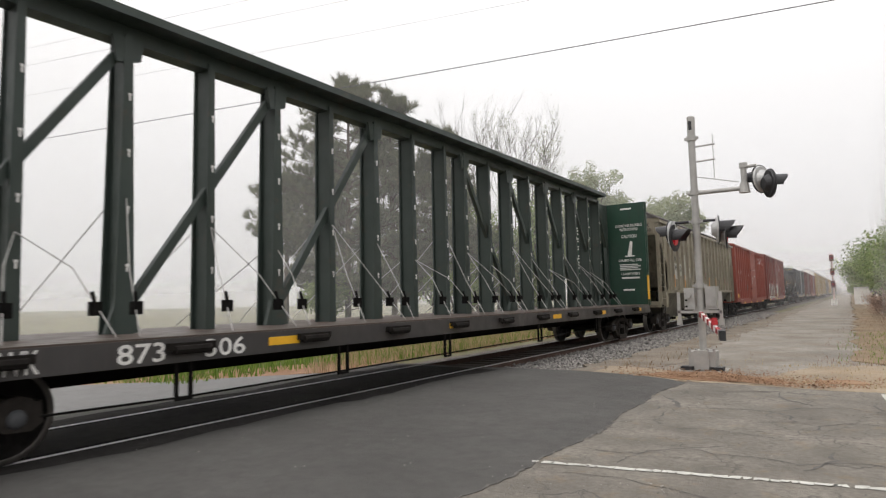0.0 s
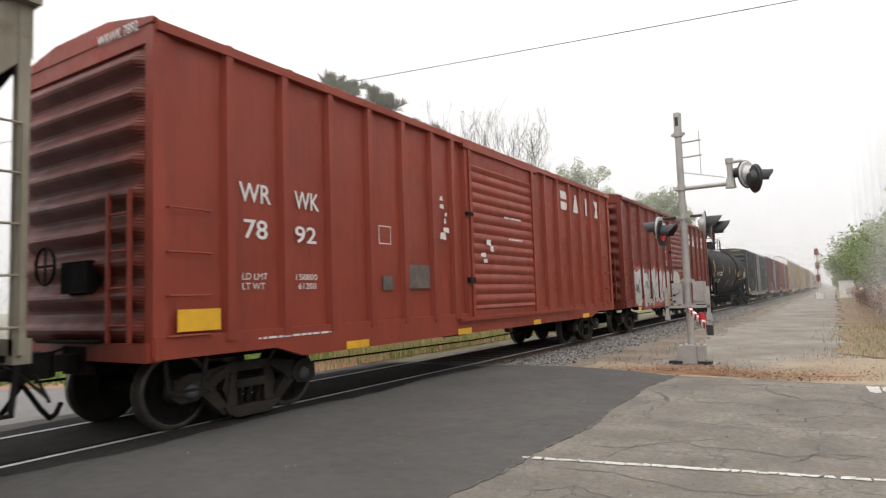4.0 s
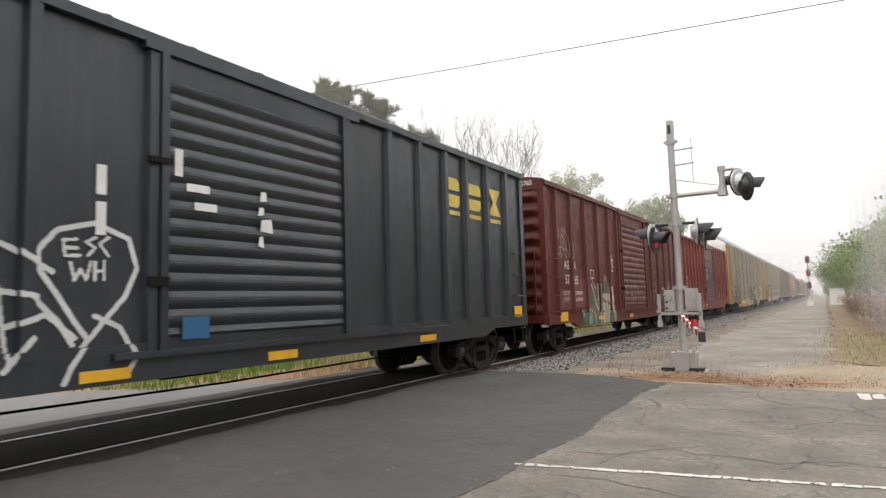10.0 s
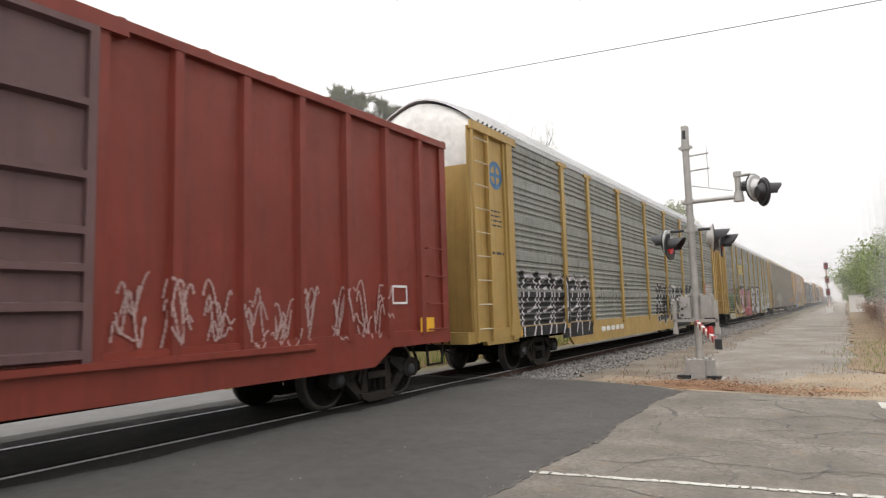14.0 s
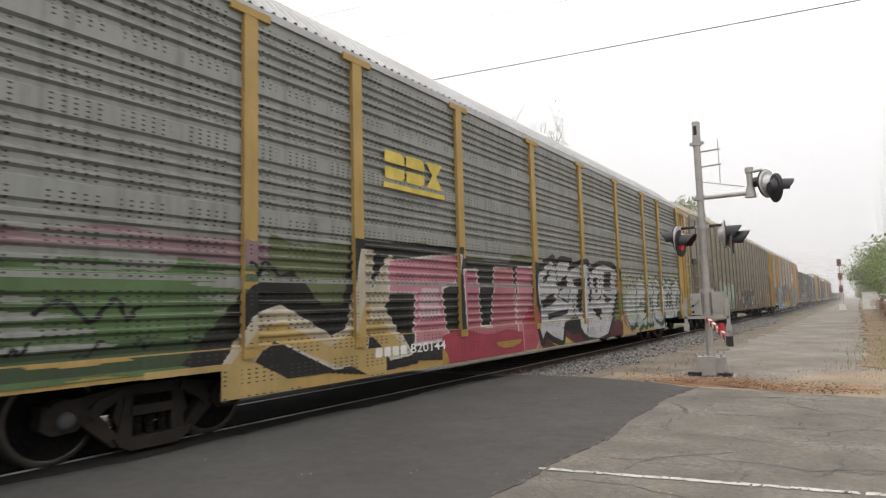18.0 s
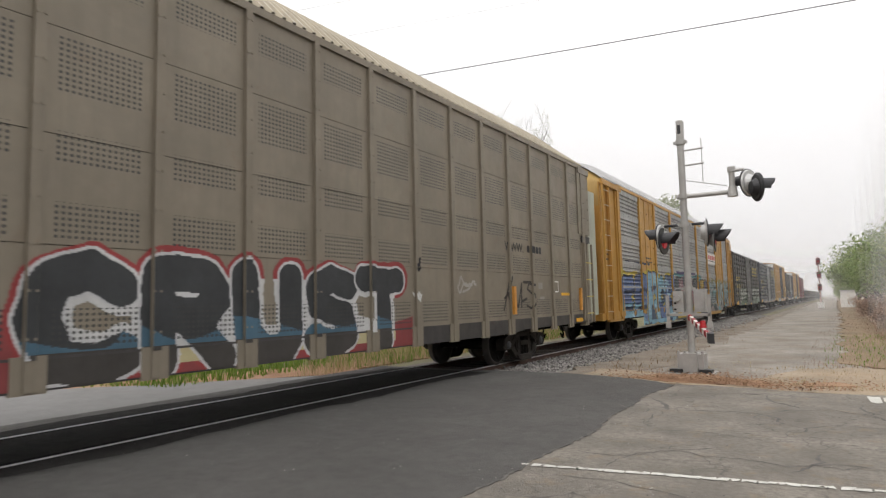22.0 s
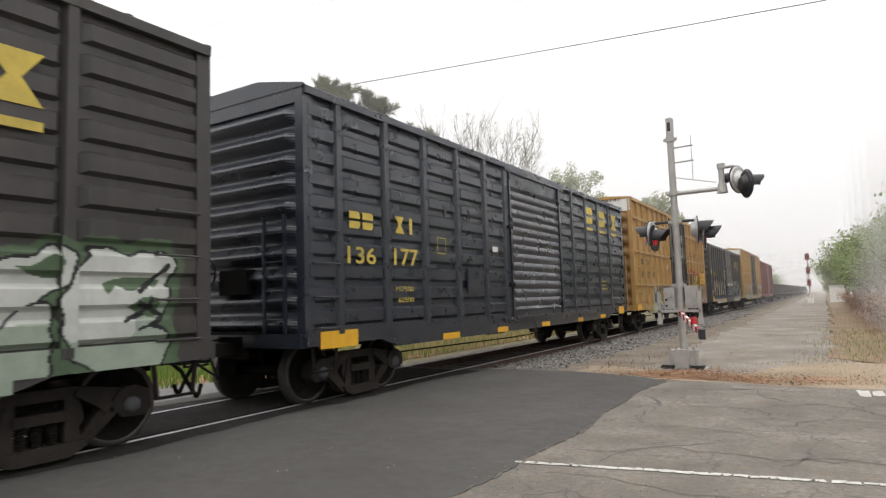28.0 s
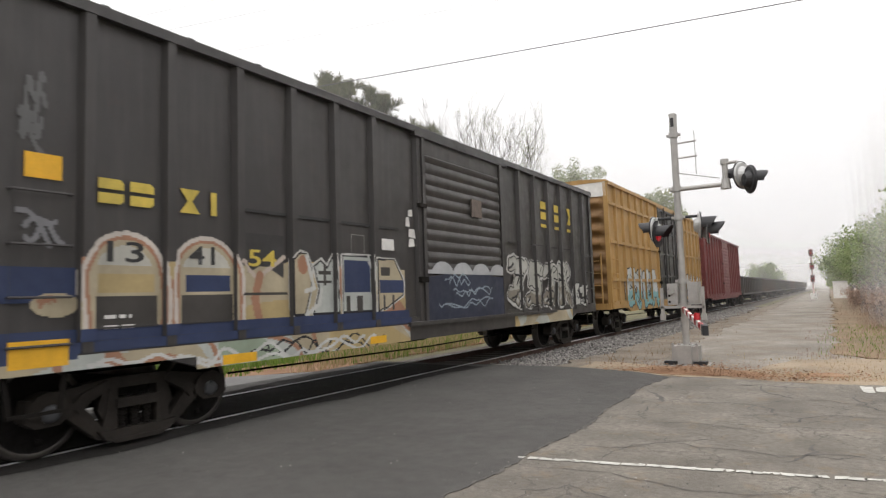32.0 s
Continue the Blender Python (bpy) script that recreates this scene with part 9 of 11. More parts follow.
    # charcoal boxcar
    marks(c13, ("bars", "bars"), 260.77, 261.37, 2.52, 2.8, M_gold)
    marks(c13, ("waist", "post"), 261.98, 262.49, 2.54, 2.82, M_gold)
    lettering(c13, "138", 260.69, 261.43, 2.0, 2.27, M_gold, name="number")
    lettering(c13, "525", 261.87, 262.65, 1.98, 2.26, M_gold, name="number")
    lettering(c13, "LD LMT", 260.85, 261.3, 1.62, 1.7, M_gold, bold=0)
    lettering(c13, "LT WT", 260.85, 261.25, 1.48, 1.56, M_gold, bold=0)
    framed(c13, 263.3, 263.6, 2.15, 2.45, M_gold, 0.014)
    for kind, S in (("bars", 270.75), ("bars", 271.95), ("waist", 273.1)):
        marks(c13, (kind,), S, S + 0.5, 3.3, 3.8, M_gold)
        plate(c13, S, S + 0.5, 3.08, 3.17, M_gold, "underline", 0.004)
    torn_paper(c13, 265.5, 265.9, 2.3, 2.95, 4, 14)
    w = Wall(c13, 262.3, 275.2, 0.76, 2.2, 0.017)
    ol, wt = (0.085, 0.13, 0.075), (0.50, 0.52, 0.48)
    w.fill((w.Y > 262.6) & (w.Y < 266.2) & (w.Z < 1.92 + 0.1 * w.wave(1)), ol)
    w.piece(262.6, 266.2, 0.78, 1.95, 3, 61, [wt, ol], BLK, (0.2, 0.25, 0.19), None, 0.16, 0.03, [F_R, FORMS[0], F_C])
    for k in range(5):
        w.scribble(266.5, 1.05 + 0.13 * k, 1.3, 0.1, 140 + k, WHT, 0.02, 1, 9)
    w.piece(269.5, 274.9, 0.8, 2.1, 5, 62, [wt, (0.30, 0.36, 0.29), ol], BLK, ol, None, 0.16, 0.03)
    w.scribble(268.4, 1.5, 0.8, 0.6, 150, (0.3, 0.32, 0.3), 0.02, 3)
    w.scribble(262.3, 0.95, 0.7, 0.4, 151, WHT, 0.03, 3)
    w.scribble(259.95, 1.5, 0.5, 0.5, 152, WHT, 0.02, 3)
    w.done("olive and white graffiti")
    # navy boxcar
    marks(c14, ("bars", "bars"), 277.85, 278.42, 2.57, 2.83, M_gold)
    marks(c14, ("waist", "post"), 279.01, 279.59, 2.58, 2.86, M_gold)
    lettering(c14, "136", 277.8, 278.48, 2.04, 2.3, M_gold, name="number")
    lettering(c14, "177", 278.96, 279.66, 2.05, 2.33, M_gold, name="number")
    lettering(c14, "157500", 279.0, 279.5, 1.62, 1.7, M_gold, bold=0, name="number")
    lettering(c14, "62500", 279.05, 279.5, 1.44, 1.52, M_gold, bold=0, name="number")
    framed(c14, 280.3, 280.6, 2.3, 2.6, M_gold, 0.014)
    for kind, S in (("bars", 288.7), ("bars", 289.95), ("waist", 291.2)):
        marks(c14, (kind,), S, S + 0.6, 3.62, 4.12, M_gold)
        plate(c14, S, S + 0.6, 3.42, 3.5, M_gold, "underline", 0.004)
    plate(c14, 281.35, 282.0, 1.6, 2.05, P_navy, "placard_board", 0.03)
    plate(c14, 282.5, 282.75, 2.45, 2.56, M_white, "label", 0.004)
    stencil(c14, 289.95, 290.5, 1.6, 1.95, 3, M_gold, 3)
    # ochre boxcars
    lettering(c15, "next", 294.89, 295.4, 3.82, 3.98, M_blackst)
    lettering(c15, "load", 294.89, 295.4, 3.62, 3.78, M_blackst)
    lettering(c15, "any", 297.56, 298.1, 3.82, 3.96, M_blackst)
    lettering(c15, "road", 297.56, 298.14, 3.64, 3.78, M_blackst)
    lettering(c15, "FB", 294.88, 295.42, 2.62, 2.82, M_blackst)
    lettering(c15, "OX", 295.82, 296.38, 2.6, 2.83, M_blackst)
    for txt, S0, S1 in (("50", 294.93, 295.42), ("67", 295.86, 296.37), ("47", 296.73, 297.26)):
        lettering(c15, txt, S0, S1, 2.1, 2.34, M_blackst, name="number")
    lettering(c15, "506747", 0.2, 1.1, 4.98, 5.08, M_blackst, where="end", yend=-7.90, name="number")
    lettering(c15, "LT WT", 295.9, 296.3, 1.48, 1.55, M_blackst, bold=0)
    framed(c15, 296.78, 297.05, 2.5, 2.78, M_blackst, 0.014)
    by_letter(c15, "RAIL CARPOOLING EXPERTS", 304.84, 309.52, 3.33, 3.55, M_blackst)
    marks(c15, ("post", "post", "waist"), 306.4, 308.15, 3.80, 4.24, M_faded, t=0.45)
    plate(c15, 306.4, 307.5, 4.18, 4.28, M_faded, "emblem", 0.004)
    for txt, z, S0, S1 in (("CLOSE AND LOCK", 4.18, 302.52, 303.42), ("DOOR BEFORE", 4.05, 302.58, 303.36), ("MOVING CAR", 3.92, 302.62, 303.34),
                           ("CIERRE Y PONGA", 3.56, 302.58, 303.5), ("EL SEGURO A LA", 3.43, 302.58, 303.5), ("PUERTA ANTES DE", 3.30, 302.56, 303.55), ("MOVER EL CARRO", 3.17, 302.58, 303.55)):
        lettering(c15, txt, S0, S1, z, z + 0.092, M_white, bold=0.006, x=1.52)
    plate(c15, 301.7, 301.95, 2.32, 2.46, M_redlens, "label", 0.006)
    w = Wall(c15, 295.5, 309.6, 0.66, 4.35, 0.017)
    red2, blu = (0.42, 0.06, 0.05), (0.05, 0.10, 0.30)
    A, B = (295.95, 4.2), (297.15, 3.3)
    for k, (p, q, col) in enumerate((((295.95, 4.22), (297.15, 3.32), blu), ((295.95, 4.06), (297.0, 3.30), red2), ((297.1, 4.22), (295.95, 3.40), blu), ((297.12, 4.06), (295.95, 3.55), red2), ((297.0, 4.1), (296.55, 3.8), (0.35, 0.42, 0.55)))):
        w.fill(w.dist([[p, q]]) < 0.065, col)
    lime = (0.35, 0.42, 0.27)
    w.fill((w.Y > 296.5) & (w.Y < 300.2) & (w.Z < 1.55 + 0.25 * w.wave(2) + 0.06 * (w.Y - 296.5)), lime)
    w.fill((w.Y > 297.2) & (w.Y < 300.2) & (w.Z < 1.75) & (w.wave(3) > -0.55), (0.07, 0.075, 0.09))
    w.piece(297.0, 300.0, 0.74, 1.85, 4, 71, [(0.11, 0.115, 0.13), (0.20, 0.21, 0.22), lime], (0.55, 0.56, 0.56), None, None, 0.17, 0.02)
    w.fill(np.hypot((w.Y - 298.45) / 0.3, (w.Z - 1.35) / 0.4) < 1, (0.28, 0.27, 0.10))
    w.fill(w.dist([[(298.3, 1.1), (298.6, 1.6)], [(298.3, 1.6), (298.6, 1.1)]]) < 0.03, WHT)
    w.fill((w.Y > 295.5) & (w.Y < 296.7) & (w.Z < 0.95) & (w.wave(6) > 0.1), (0.34, 0.36, 0.34))
    w.fill((w.Y > 304.0) & (w.Y < 309.4) & (w.Z < 2.0 + 0.1 * w.wave(9)) & (w.Z > 0.95), (0.05, 0.05, 0.055))
    w.fill((w.Y > 304.0) & (w.Y < 309.0) & (w.Z < 2.55 + 0.15 * w.wave(31)) & (w.Z > 2.3), (0.40, 0.03, 0.04))
    w.piece(304.0, 306.2, 1.1, 2.45, 2, 72, [(0.028, 0.028, 0.032), (0.035, 0.035, 0.04)], (0.52, 0.52, 0.54), None, (0.5, 0.5, 0.52), 0.15, 0.03, [F_B, F_R], wild=False)
    w.piece(306.2, 307.2, 1.2, 2.45, 1, 73, [(0.55, 0.45, 0.03), (0.40, 0.33, 0.03)], BLK, None, None, 0.2, 0.03, [F_O])
    w.fill(np.hypot((w.Y - 306.75) / 0.12, (w.Z - 1.9) / 0.4) < 1, (0.40, 0.03, 0.04))
    w.piece(307.1, 308.0, 1.3, 2.4, 1, 74, [(0.028, 0.028, 0.032)], (0.52, 0.52, 0.54), None, None, 0.25, 0.03)
    w.fill((w.Y > 304.0) & (w.Y < 309.5) & (w.Z < 1.15 + 0.12 * w.wave(15)) & (w.Z > 0.86), (0.24, 0.24, 0.25))
    w.fill((w.Y > 304.2) & (w.Y < 309.5) & (w.Z < 1.9) & (w.wave(27) > 0.72), (0.55, 0.56, 0.10))
    w.fill((w.Y > 304.2) & (w.Y < 309.5) & (w.Z < 1.7) & (w.wave(28) > 0.74), (0.40, 0.03, 0.04))
    w.piece(307.8, 309.4, 0.95, 1.9, 3, 75, [(0.30, 0.30, 0.32), (0.42, 0.42, 0.44)], BLK, None, None, 0.14, 0.03)
    w.fill((w.Y > 295.0) & (w.Y < 295.6) & (w.Z > 1.1) & (w.Z < 1.2), (0.2, 0.13, 0.05))
    w.done("grey, red and yellow graffiti")
    plate(c15, 307.55, 309.05, 1.92, 2.52, M_yellow, "data_panel", 0.006)
    stencil(c15, 307.6, 309.0, 1.95, 2.48, 7, M_blackst, 4, x=1.497)
    plate(c15, 295.0, 295.5, 1.2, 1.7, P_yel, "paint_patch", 0.004)
    framed(c15, 307.6, 308.0, 1.35, 1.65, M_white, 0.03)
    for S, z in ((300.75, 3.2), (301.4, 2.9), (301.7, 2.92), (300.9, 2.6), (301.65, 2.5), (302.2, 1.75), (301.4, 1.45), (303.0, 1.3), (302.0, 1.9)):
        plate(c15, S, S + 0.16, z, z + 0.09, M_white, "label", 0.005)
    plate(c15, 300.6, 300.7, 1.25, 1.75, M_yellow, "reflector", 0.006)
    torn_paper(c15, 299.2, 299.9, 2.3, 2.9, 5, 16)
    # sooty boxcar
    marks(c16, ("bars", "bars"), 312.78, 313.37, 2.47, 2.72, M_gold)
    marks(c16, ("waist", "post"), 313.68, 314.25, 2.46, 2.73, M_gold)
    w = Wall(c16, 311.9, 327.4, 0.60, 3.9, 0.017)
    cr2, sal, nav = (0.42, 0.36, 0.25), (0.36, 0.19, 0.12), (0.035, 0.05, 0.11)
    pale = (0.44, 0.46, 0.43)
    yel, soot, grn = (0.44, 0.34, 0.17), (0.06, 0.055, 0.05), (0.30, 0.36, 0.27)
    # swirled camouflage along the sill
    low = (w.Z < 1.0) & (w.Y < 317.95)
    w.fill(low, pale)
    w.fill(low & (w.wave(41) > 0.1), cr2)
    w.fill(low & (np.abs(np.sin(w.Y * 4.6 + w.Z * 5 + 2 * w.wave(42))) < 0.3), sal)
    w.fill(low & (w.wave(47) > 0.5), grn)
    w.fill(low & (w.Y > 316.0) & (w.wave(49) > -0.2), yel)
    w.scribble(314.2, 0.66, 3.4, 0.34, 172, BLK, 0.014, 2, 16)
    w.scribble(312.2, 0.7, 5.4, 0.3, 173, (0.55, 0.55, 0.53), 0.02, 2, 22)
    # two arches with pink rims, and the cream panels round them
    panel = (w.Z > 1.24) & (w.Y > 312.6) & (w.Y < 317.9) & (w.Z < 1.92 + 0.06 * w.wave(50))
    w.fill(panel, cr2)
    w.fill(panel & (w.wave(51) > 0.15), yel)
    w.fill(panel & (w.wave(52) > 0.55), sal)
    for S, top in ((313.06, 2.2), (314.03, 2.23)):
        arch = np.hypot((w.Y - S) / 0.46, np.maximum(w.Z - 1.75, 0) / (top - 1.75)) + 0.05 * w.wave(int(S))
        on = w.Z > 1.24
        w.fill(on & (arch < 1.0), sal)
        w.fill(on & (np.abs(arch - 0.97) < 0.05), (0.55, 0.50, 0.45))
        w.fill(on & (arch < 0.84), cr2)
        w.fill(on & (arch < 0.72) & (w.Z > 1.86), (0.48, 0.47, 0.42))
        w.fill((np.abs(w.Y - S - 0.02) < 0.30) & (w.Z > 1.58) & (w.Z < 1.78), yel if S < 313.5 else nav)
        w.fill((np.abs(w.Y - S - 0.02) < 0.34) & (w.Z > 1.24) & (w.Z < 1.56), soot)
    w.fill((w.Y > 314.56) & (w.Y < 315.2) & (w.Z > 1.92 - 0.5 * np.abs(w.Y - 314.85)) & (w.Z < 2.3), (0.052, 0.05, 0.05))
    w.fill(w.dist([[(314.5, 1.95), (314.62, 1.86), (314.75, 1.75), (314.95, 1.86), (315.2, 2.02)]]) < 0.03, (0.50, 0.42, 0.36))
    w.fill(w.dist([[(314.8, 1.78), (314.72, 1.5), (314.78, 1.26)]]) < 0.06, sal)
    w.fill(w.dist([[(314.5, 1.55), (315.25, 1.55)]]) < 0.012, soot)
    # white-edged letters
    wt = (0.54, 0.54, 0.51)
    for pts, c in (([(315.32, 1.26), (315.32, 2.0), (315.45, 2.1), (315.62, 2.08), (315.72, 1.9), (315.7, 1.62), (315.58, 1.26)], cr2), ([(315.74, 1.26), (315.86, 1.6), (315.76, 1.92), (315.9, 2.0), (316.02, 1.9), (316.15, 2.08), (316.2, 1.26)], pale),
                   ([(316.28, 1.26), (316.28, 2.08), (317.0, 2.1), (317.03, 1.26)], pale), ([(317.1, 1.26), (317.1, 2.06), (317.62, 2.07), (317.86, 1.72), (317.84, 1.5), (317.4, 1.3)], cr2)):
        w.poly(pts, c, wt, 0.035)
        w.fill(w.dist([pts + pts[:1]]) < 0.012, BLK)
    w.fill((np.hypot((w.Y - 315.52) / 0.14, (w.Z - 1.93) / 0.13) < 1), sal)
    w.fill(w.dist([[(315.62, 2.05), (315.76, 1.62), (315.6, 1.58)], [(315.9, 1.6), (315.86, 1.4), (315.6, 1.26)]]) < 0.03, wt)
    for a, b, z0, z1 in ((315.85, 316.1, 1.8, 1.86), (315.95, 316.0, 1.66, 1.96), (315.84, 316.12, 1.68, 1.73), (317.2, 317.5, 1.8, 1.95)):
        w.fill((w.Y > a) & (w.Y < b) & (w.Z > z0) & (w.Z < z1), soot)
    w.fill((w.Y > 316.36) & (w.Y < 316.98) & (w.Z > 1.56) & (w.Z < 2.02), nav)
    w.fill((w.Y > 317.14) & (w.Y < 317.86) & (w.Z > 1.54) & (w.Z < 1.74), nav)
    for a, b in ((316.42, 316.5), (316.66, 316.8), (317.3, 317.36), (317.55, 317.6)):
        w.fill((w.Y > a) & (w.Y < b) & (w.Z > 1.26) & (w.Z < 1.5), soot)
    w.scribble(316.9, 1.9, 0.22, 0.28, 174, wt, 0.016, 2, 5)
    # navy band, end block and cream blot beside the step
    w.fill((w.Y < 318.0) & (w.Z < 1.24) & (w.Z > 1.03), nav)
    w.fill((w.Y < 312.58) & (w.Z > 1.5) & (w.Z < 1.82), nav)
    w.fill((w.Y < 312.58) & (w.Z < 1.12) & (w.Z > 0.98), nav)
    w.fill(np.hypot((w.Y - 312.38) / 0.18, (w.Z - 1.48) / 0.1) < 1 + 0.3 * w.wave(53), cr2)
    w.scribble(312.2, 1.4, 0.35, 0.16, 175, sal, 0.02, 2, 4)
    # door: four pale domes over navy slats with chalked words
    door = (w.Y > 318.45) & (w.Y < 321.45)
    w.fill(door & (w.Z > 1.02) & (w.Z < 1.84 + 0.05 * w.wave(46)), (0.032, 0.038, 0.062))
    for k in range(4):
        w.fill((np.hypot((w.Y - 318.98 - 0.73 * k) / 0.36, (w.Z - 1.87) / 0.21) < 1) & (w.Z > 1.86), (0.40, 0.41, 0.42))
    w.fill(door & (w.Z > 1.86) & (w.Z < 1.92), (0.40, 0.41, 0.42))
    for k, (S, z, ww) in enumerate(((319.0, 1.62, 1.3), (319.1, 1.38, 2.0), (318.75, 1.18, 2.5))):
        w.scribble(S, z, ww, 0.26, 160 + k, (0.25, 0.31, 0.35), 0.014, 2, 13)
    # pale letters past the door
    w.piece(321.8, 325.7, 1.12, 2.2, 4, 82, [(0.40, 0.40, 0.36), (0.24, 0.22, 0.18), (0.46, 0.46, 0.43)], BLK, (0.48, 0.48, 0.46), None, 0.13, 0.03, gw=0.04)
    w.piece(325.8, 327.0, 1.1, 1.7, 2, 83, [(0.46, 0.46, 0.43)], BLK, None, None, 0.15, 0.03)
    edge = (w.Z < 1.0) & (w.Y > 322.0) & (w.Y < 325.6)
    w.fill(edge, cr2)
    w.fill(edge & (w.wave(48) > 0.2), pale)
    w.fill(edge & (w.wave(54) > 0.5), yel)
    # chalk on the end panel
    w.scribble(312.0, 2.75, 0.5, 1.0, 170, (0.13, 0.13, 0.13), 0.02, 4, 6)
    w.scribble(312.0, 1.95, 0.5, 0.4, 171, (0.20, 0.20, 0.21), 0.025, 3, 5)
    w.done("cream, salmon and blue graffiti")
    for txt, a, b in (("13", 312.87, 313.26), ("41", 313.79, 314.13), ("54", 314.62, 315.07)):
        lettering(c16, txt, a, b, 1.89, 2.1, M_blackst if a < 314.5 else M_gold, name="number", x=on_side(*c16, (a + b) / 2, 2.0, 0.008))
    stencil(c16, 312.85, 313.25, 1.2, 1.4, 2, M_white, 3, x=on_side(*c16, 313, 1.4, 0.008))
    plate(c16, 312.12, 312.44, 2.63, 2.86, M_yellow, "reflector", 0.006)
    for kind, S in (("bars", 323.8), ("bars", 324.7), ("waist", 325.6)):
        marks(c16, (kind,), S, S + 0.5, 3.3, 3.75, M_gold)
        plate(c16, S, S + 0.5, 3.1, 3.18, M_gold, "underline", 0.004)
    torn_paper(c16, 317.95, 318.15, 2.3, 3.0, 4, 20)
    framed(c16, 316.55, 316.86, 2.1, 2.42, M_dim, 0.012)
    plate(c16, 317.3, 317.62, 2.22, 2.4, M_white, "torn_label", 0.004)
    plate(c16, 320.1, 320.5, 3.0, 3.35, M_board, "placard_board", 0.03)
    for S0, S1 in ((314.58, 315.25), (315.45, 316.1), (316.3, 317.0), (317.2, 317.75)):
        plate(c16, S0, S1, 2.56, 2.60, M_blackst, "side_ledge", 0.015)
    for S0 in (321.9, 323.0, 324.1, 325.2):
        plate(c16, S0, S0 + 0.7, 2.60, 2.63, M_blackst, "side_ledge", 0.015)
    plate(c16, 312.78, 313.42, 1.235, 1.255, P_char, "board_edge", 0.012)
    plate(c16, 313.7, 314.36, 1.235, 1.255, P_char, "board_edge", 0.012)
    w = Wall(c17, 329.6, 345.6, 0.75, 2.3, 0.03)
    w.piece(331.0, 335.6, 0.8, 2.2, 4, 91, [(0.5, 0.52, 0.52), (0.2, 0.4, 0.42), (0.45, 0.47, 0.45)], BLK, None, None, 0.17, 0.05)
    w.piece(340.4, 345.2, 0.8, 2.1, 4, 92, [(0.5, 0.5, 0.5), GRY], BLK, None, None, 0.17, 0.05)
    w.done("white and teal graffiti")


M_blue = material("blue_emblem_paint", (0.04, 0.14, 0.28), 0.5, scale=5)
M_redpaint = material("red_emblem_paint", (0.50, 0.05, 0.03), 0.5, scale=5)
M_faded = material("faded_red_emblem", (0.30, 0.11, 0.07), 0.6, scale=4)
decorate()


# ---- crossing signal ----
def disc(g, cx, cy, cz, r, nx, ny, nz, depth=0.03, n=24, mi=0):
    d = Vector((nx, ny, nz)).normalized() * depth / 2
    c = Vector((cx, cy, cz))
    g.rod(c - d, c + d, r, None, n, mi)


def flasher(parent, x, y, z, az, lit, lens_mat, pale=True):
    """One lamp head that faces the azimuth az (degrees from +x): background disc, housing, lens and visor."""
    a = radians(az)
    n = Vector((math.cos(a), math.sin(a), 0))
    c = Vector((x, y, z))
    head = part("background_disc", Geo().rod(c - n * 0.02, c, 0.27, 0.27, 26), M_hood, parent, "round black signal background disc")
    part("disc_back", Geo().rod(c - n * 0.045, c - n * 0.022, 0.235, 0.255, 26), M_alu if pale else M_hood, head, "pale grey back of the disc" if pale else "")
    part("lamp_housing", Geo().rod(c - n * 0.045, c - n * 0.13, 0.17, 0.11, 18), M_alu if pale else M_hood, head)
    part("lens", Geo().rod(c, c + n * 0.012, 0.15, 0.145, 20), lens_mat, head, "red glass lens")
    # visor: open tube, long above
    side = Vector((-n.y, n.x, 0))
    rows = []
    for i in range(15):
        t = math.radians(-20 + 220 * i / 14)
        r = side * math.cos(t) * 0.165 + Vector((0, 0, 1)) * math.sin(t) * 0.165
        ln = 0.17 + 0.13 * max(0, math.sin(t)) ** 0.7
        rows.append([c + r, c + r + n * ln, c + r * 0.95 + n * ln, c + r * 0.95])
    part("visor", Geo().grid(rows), M_hood, head)


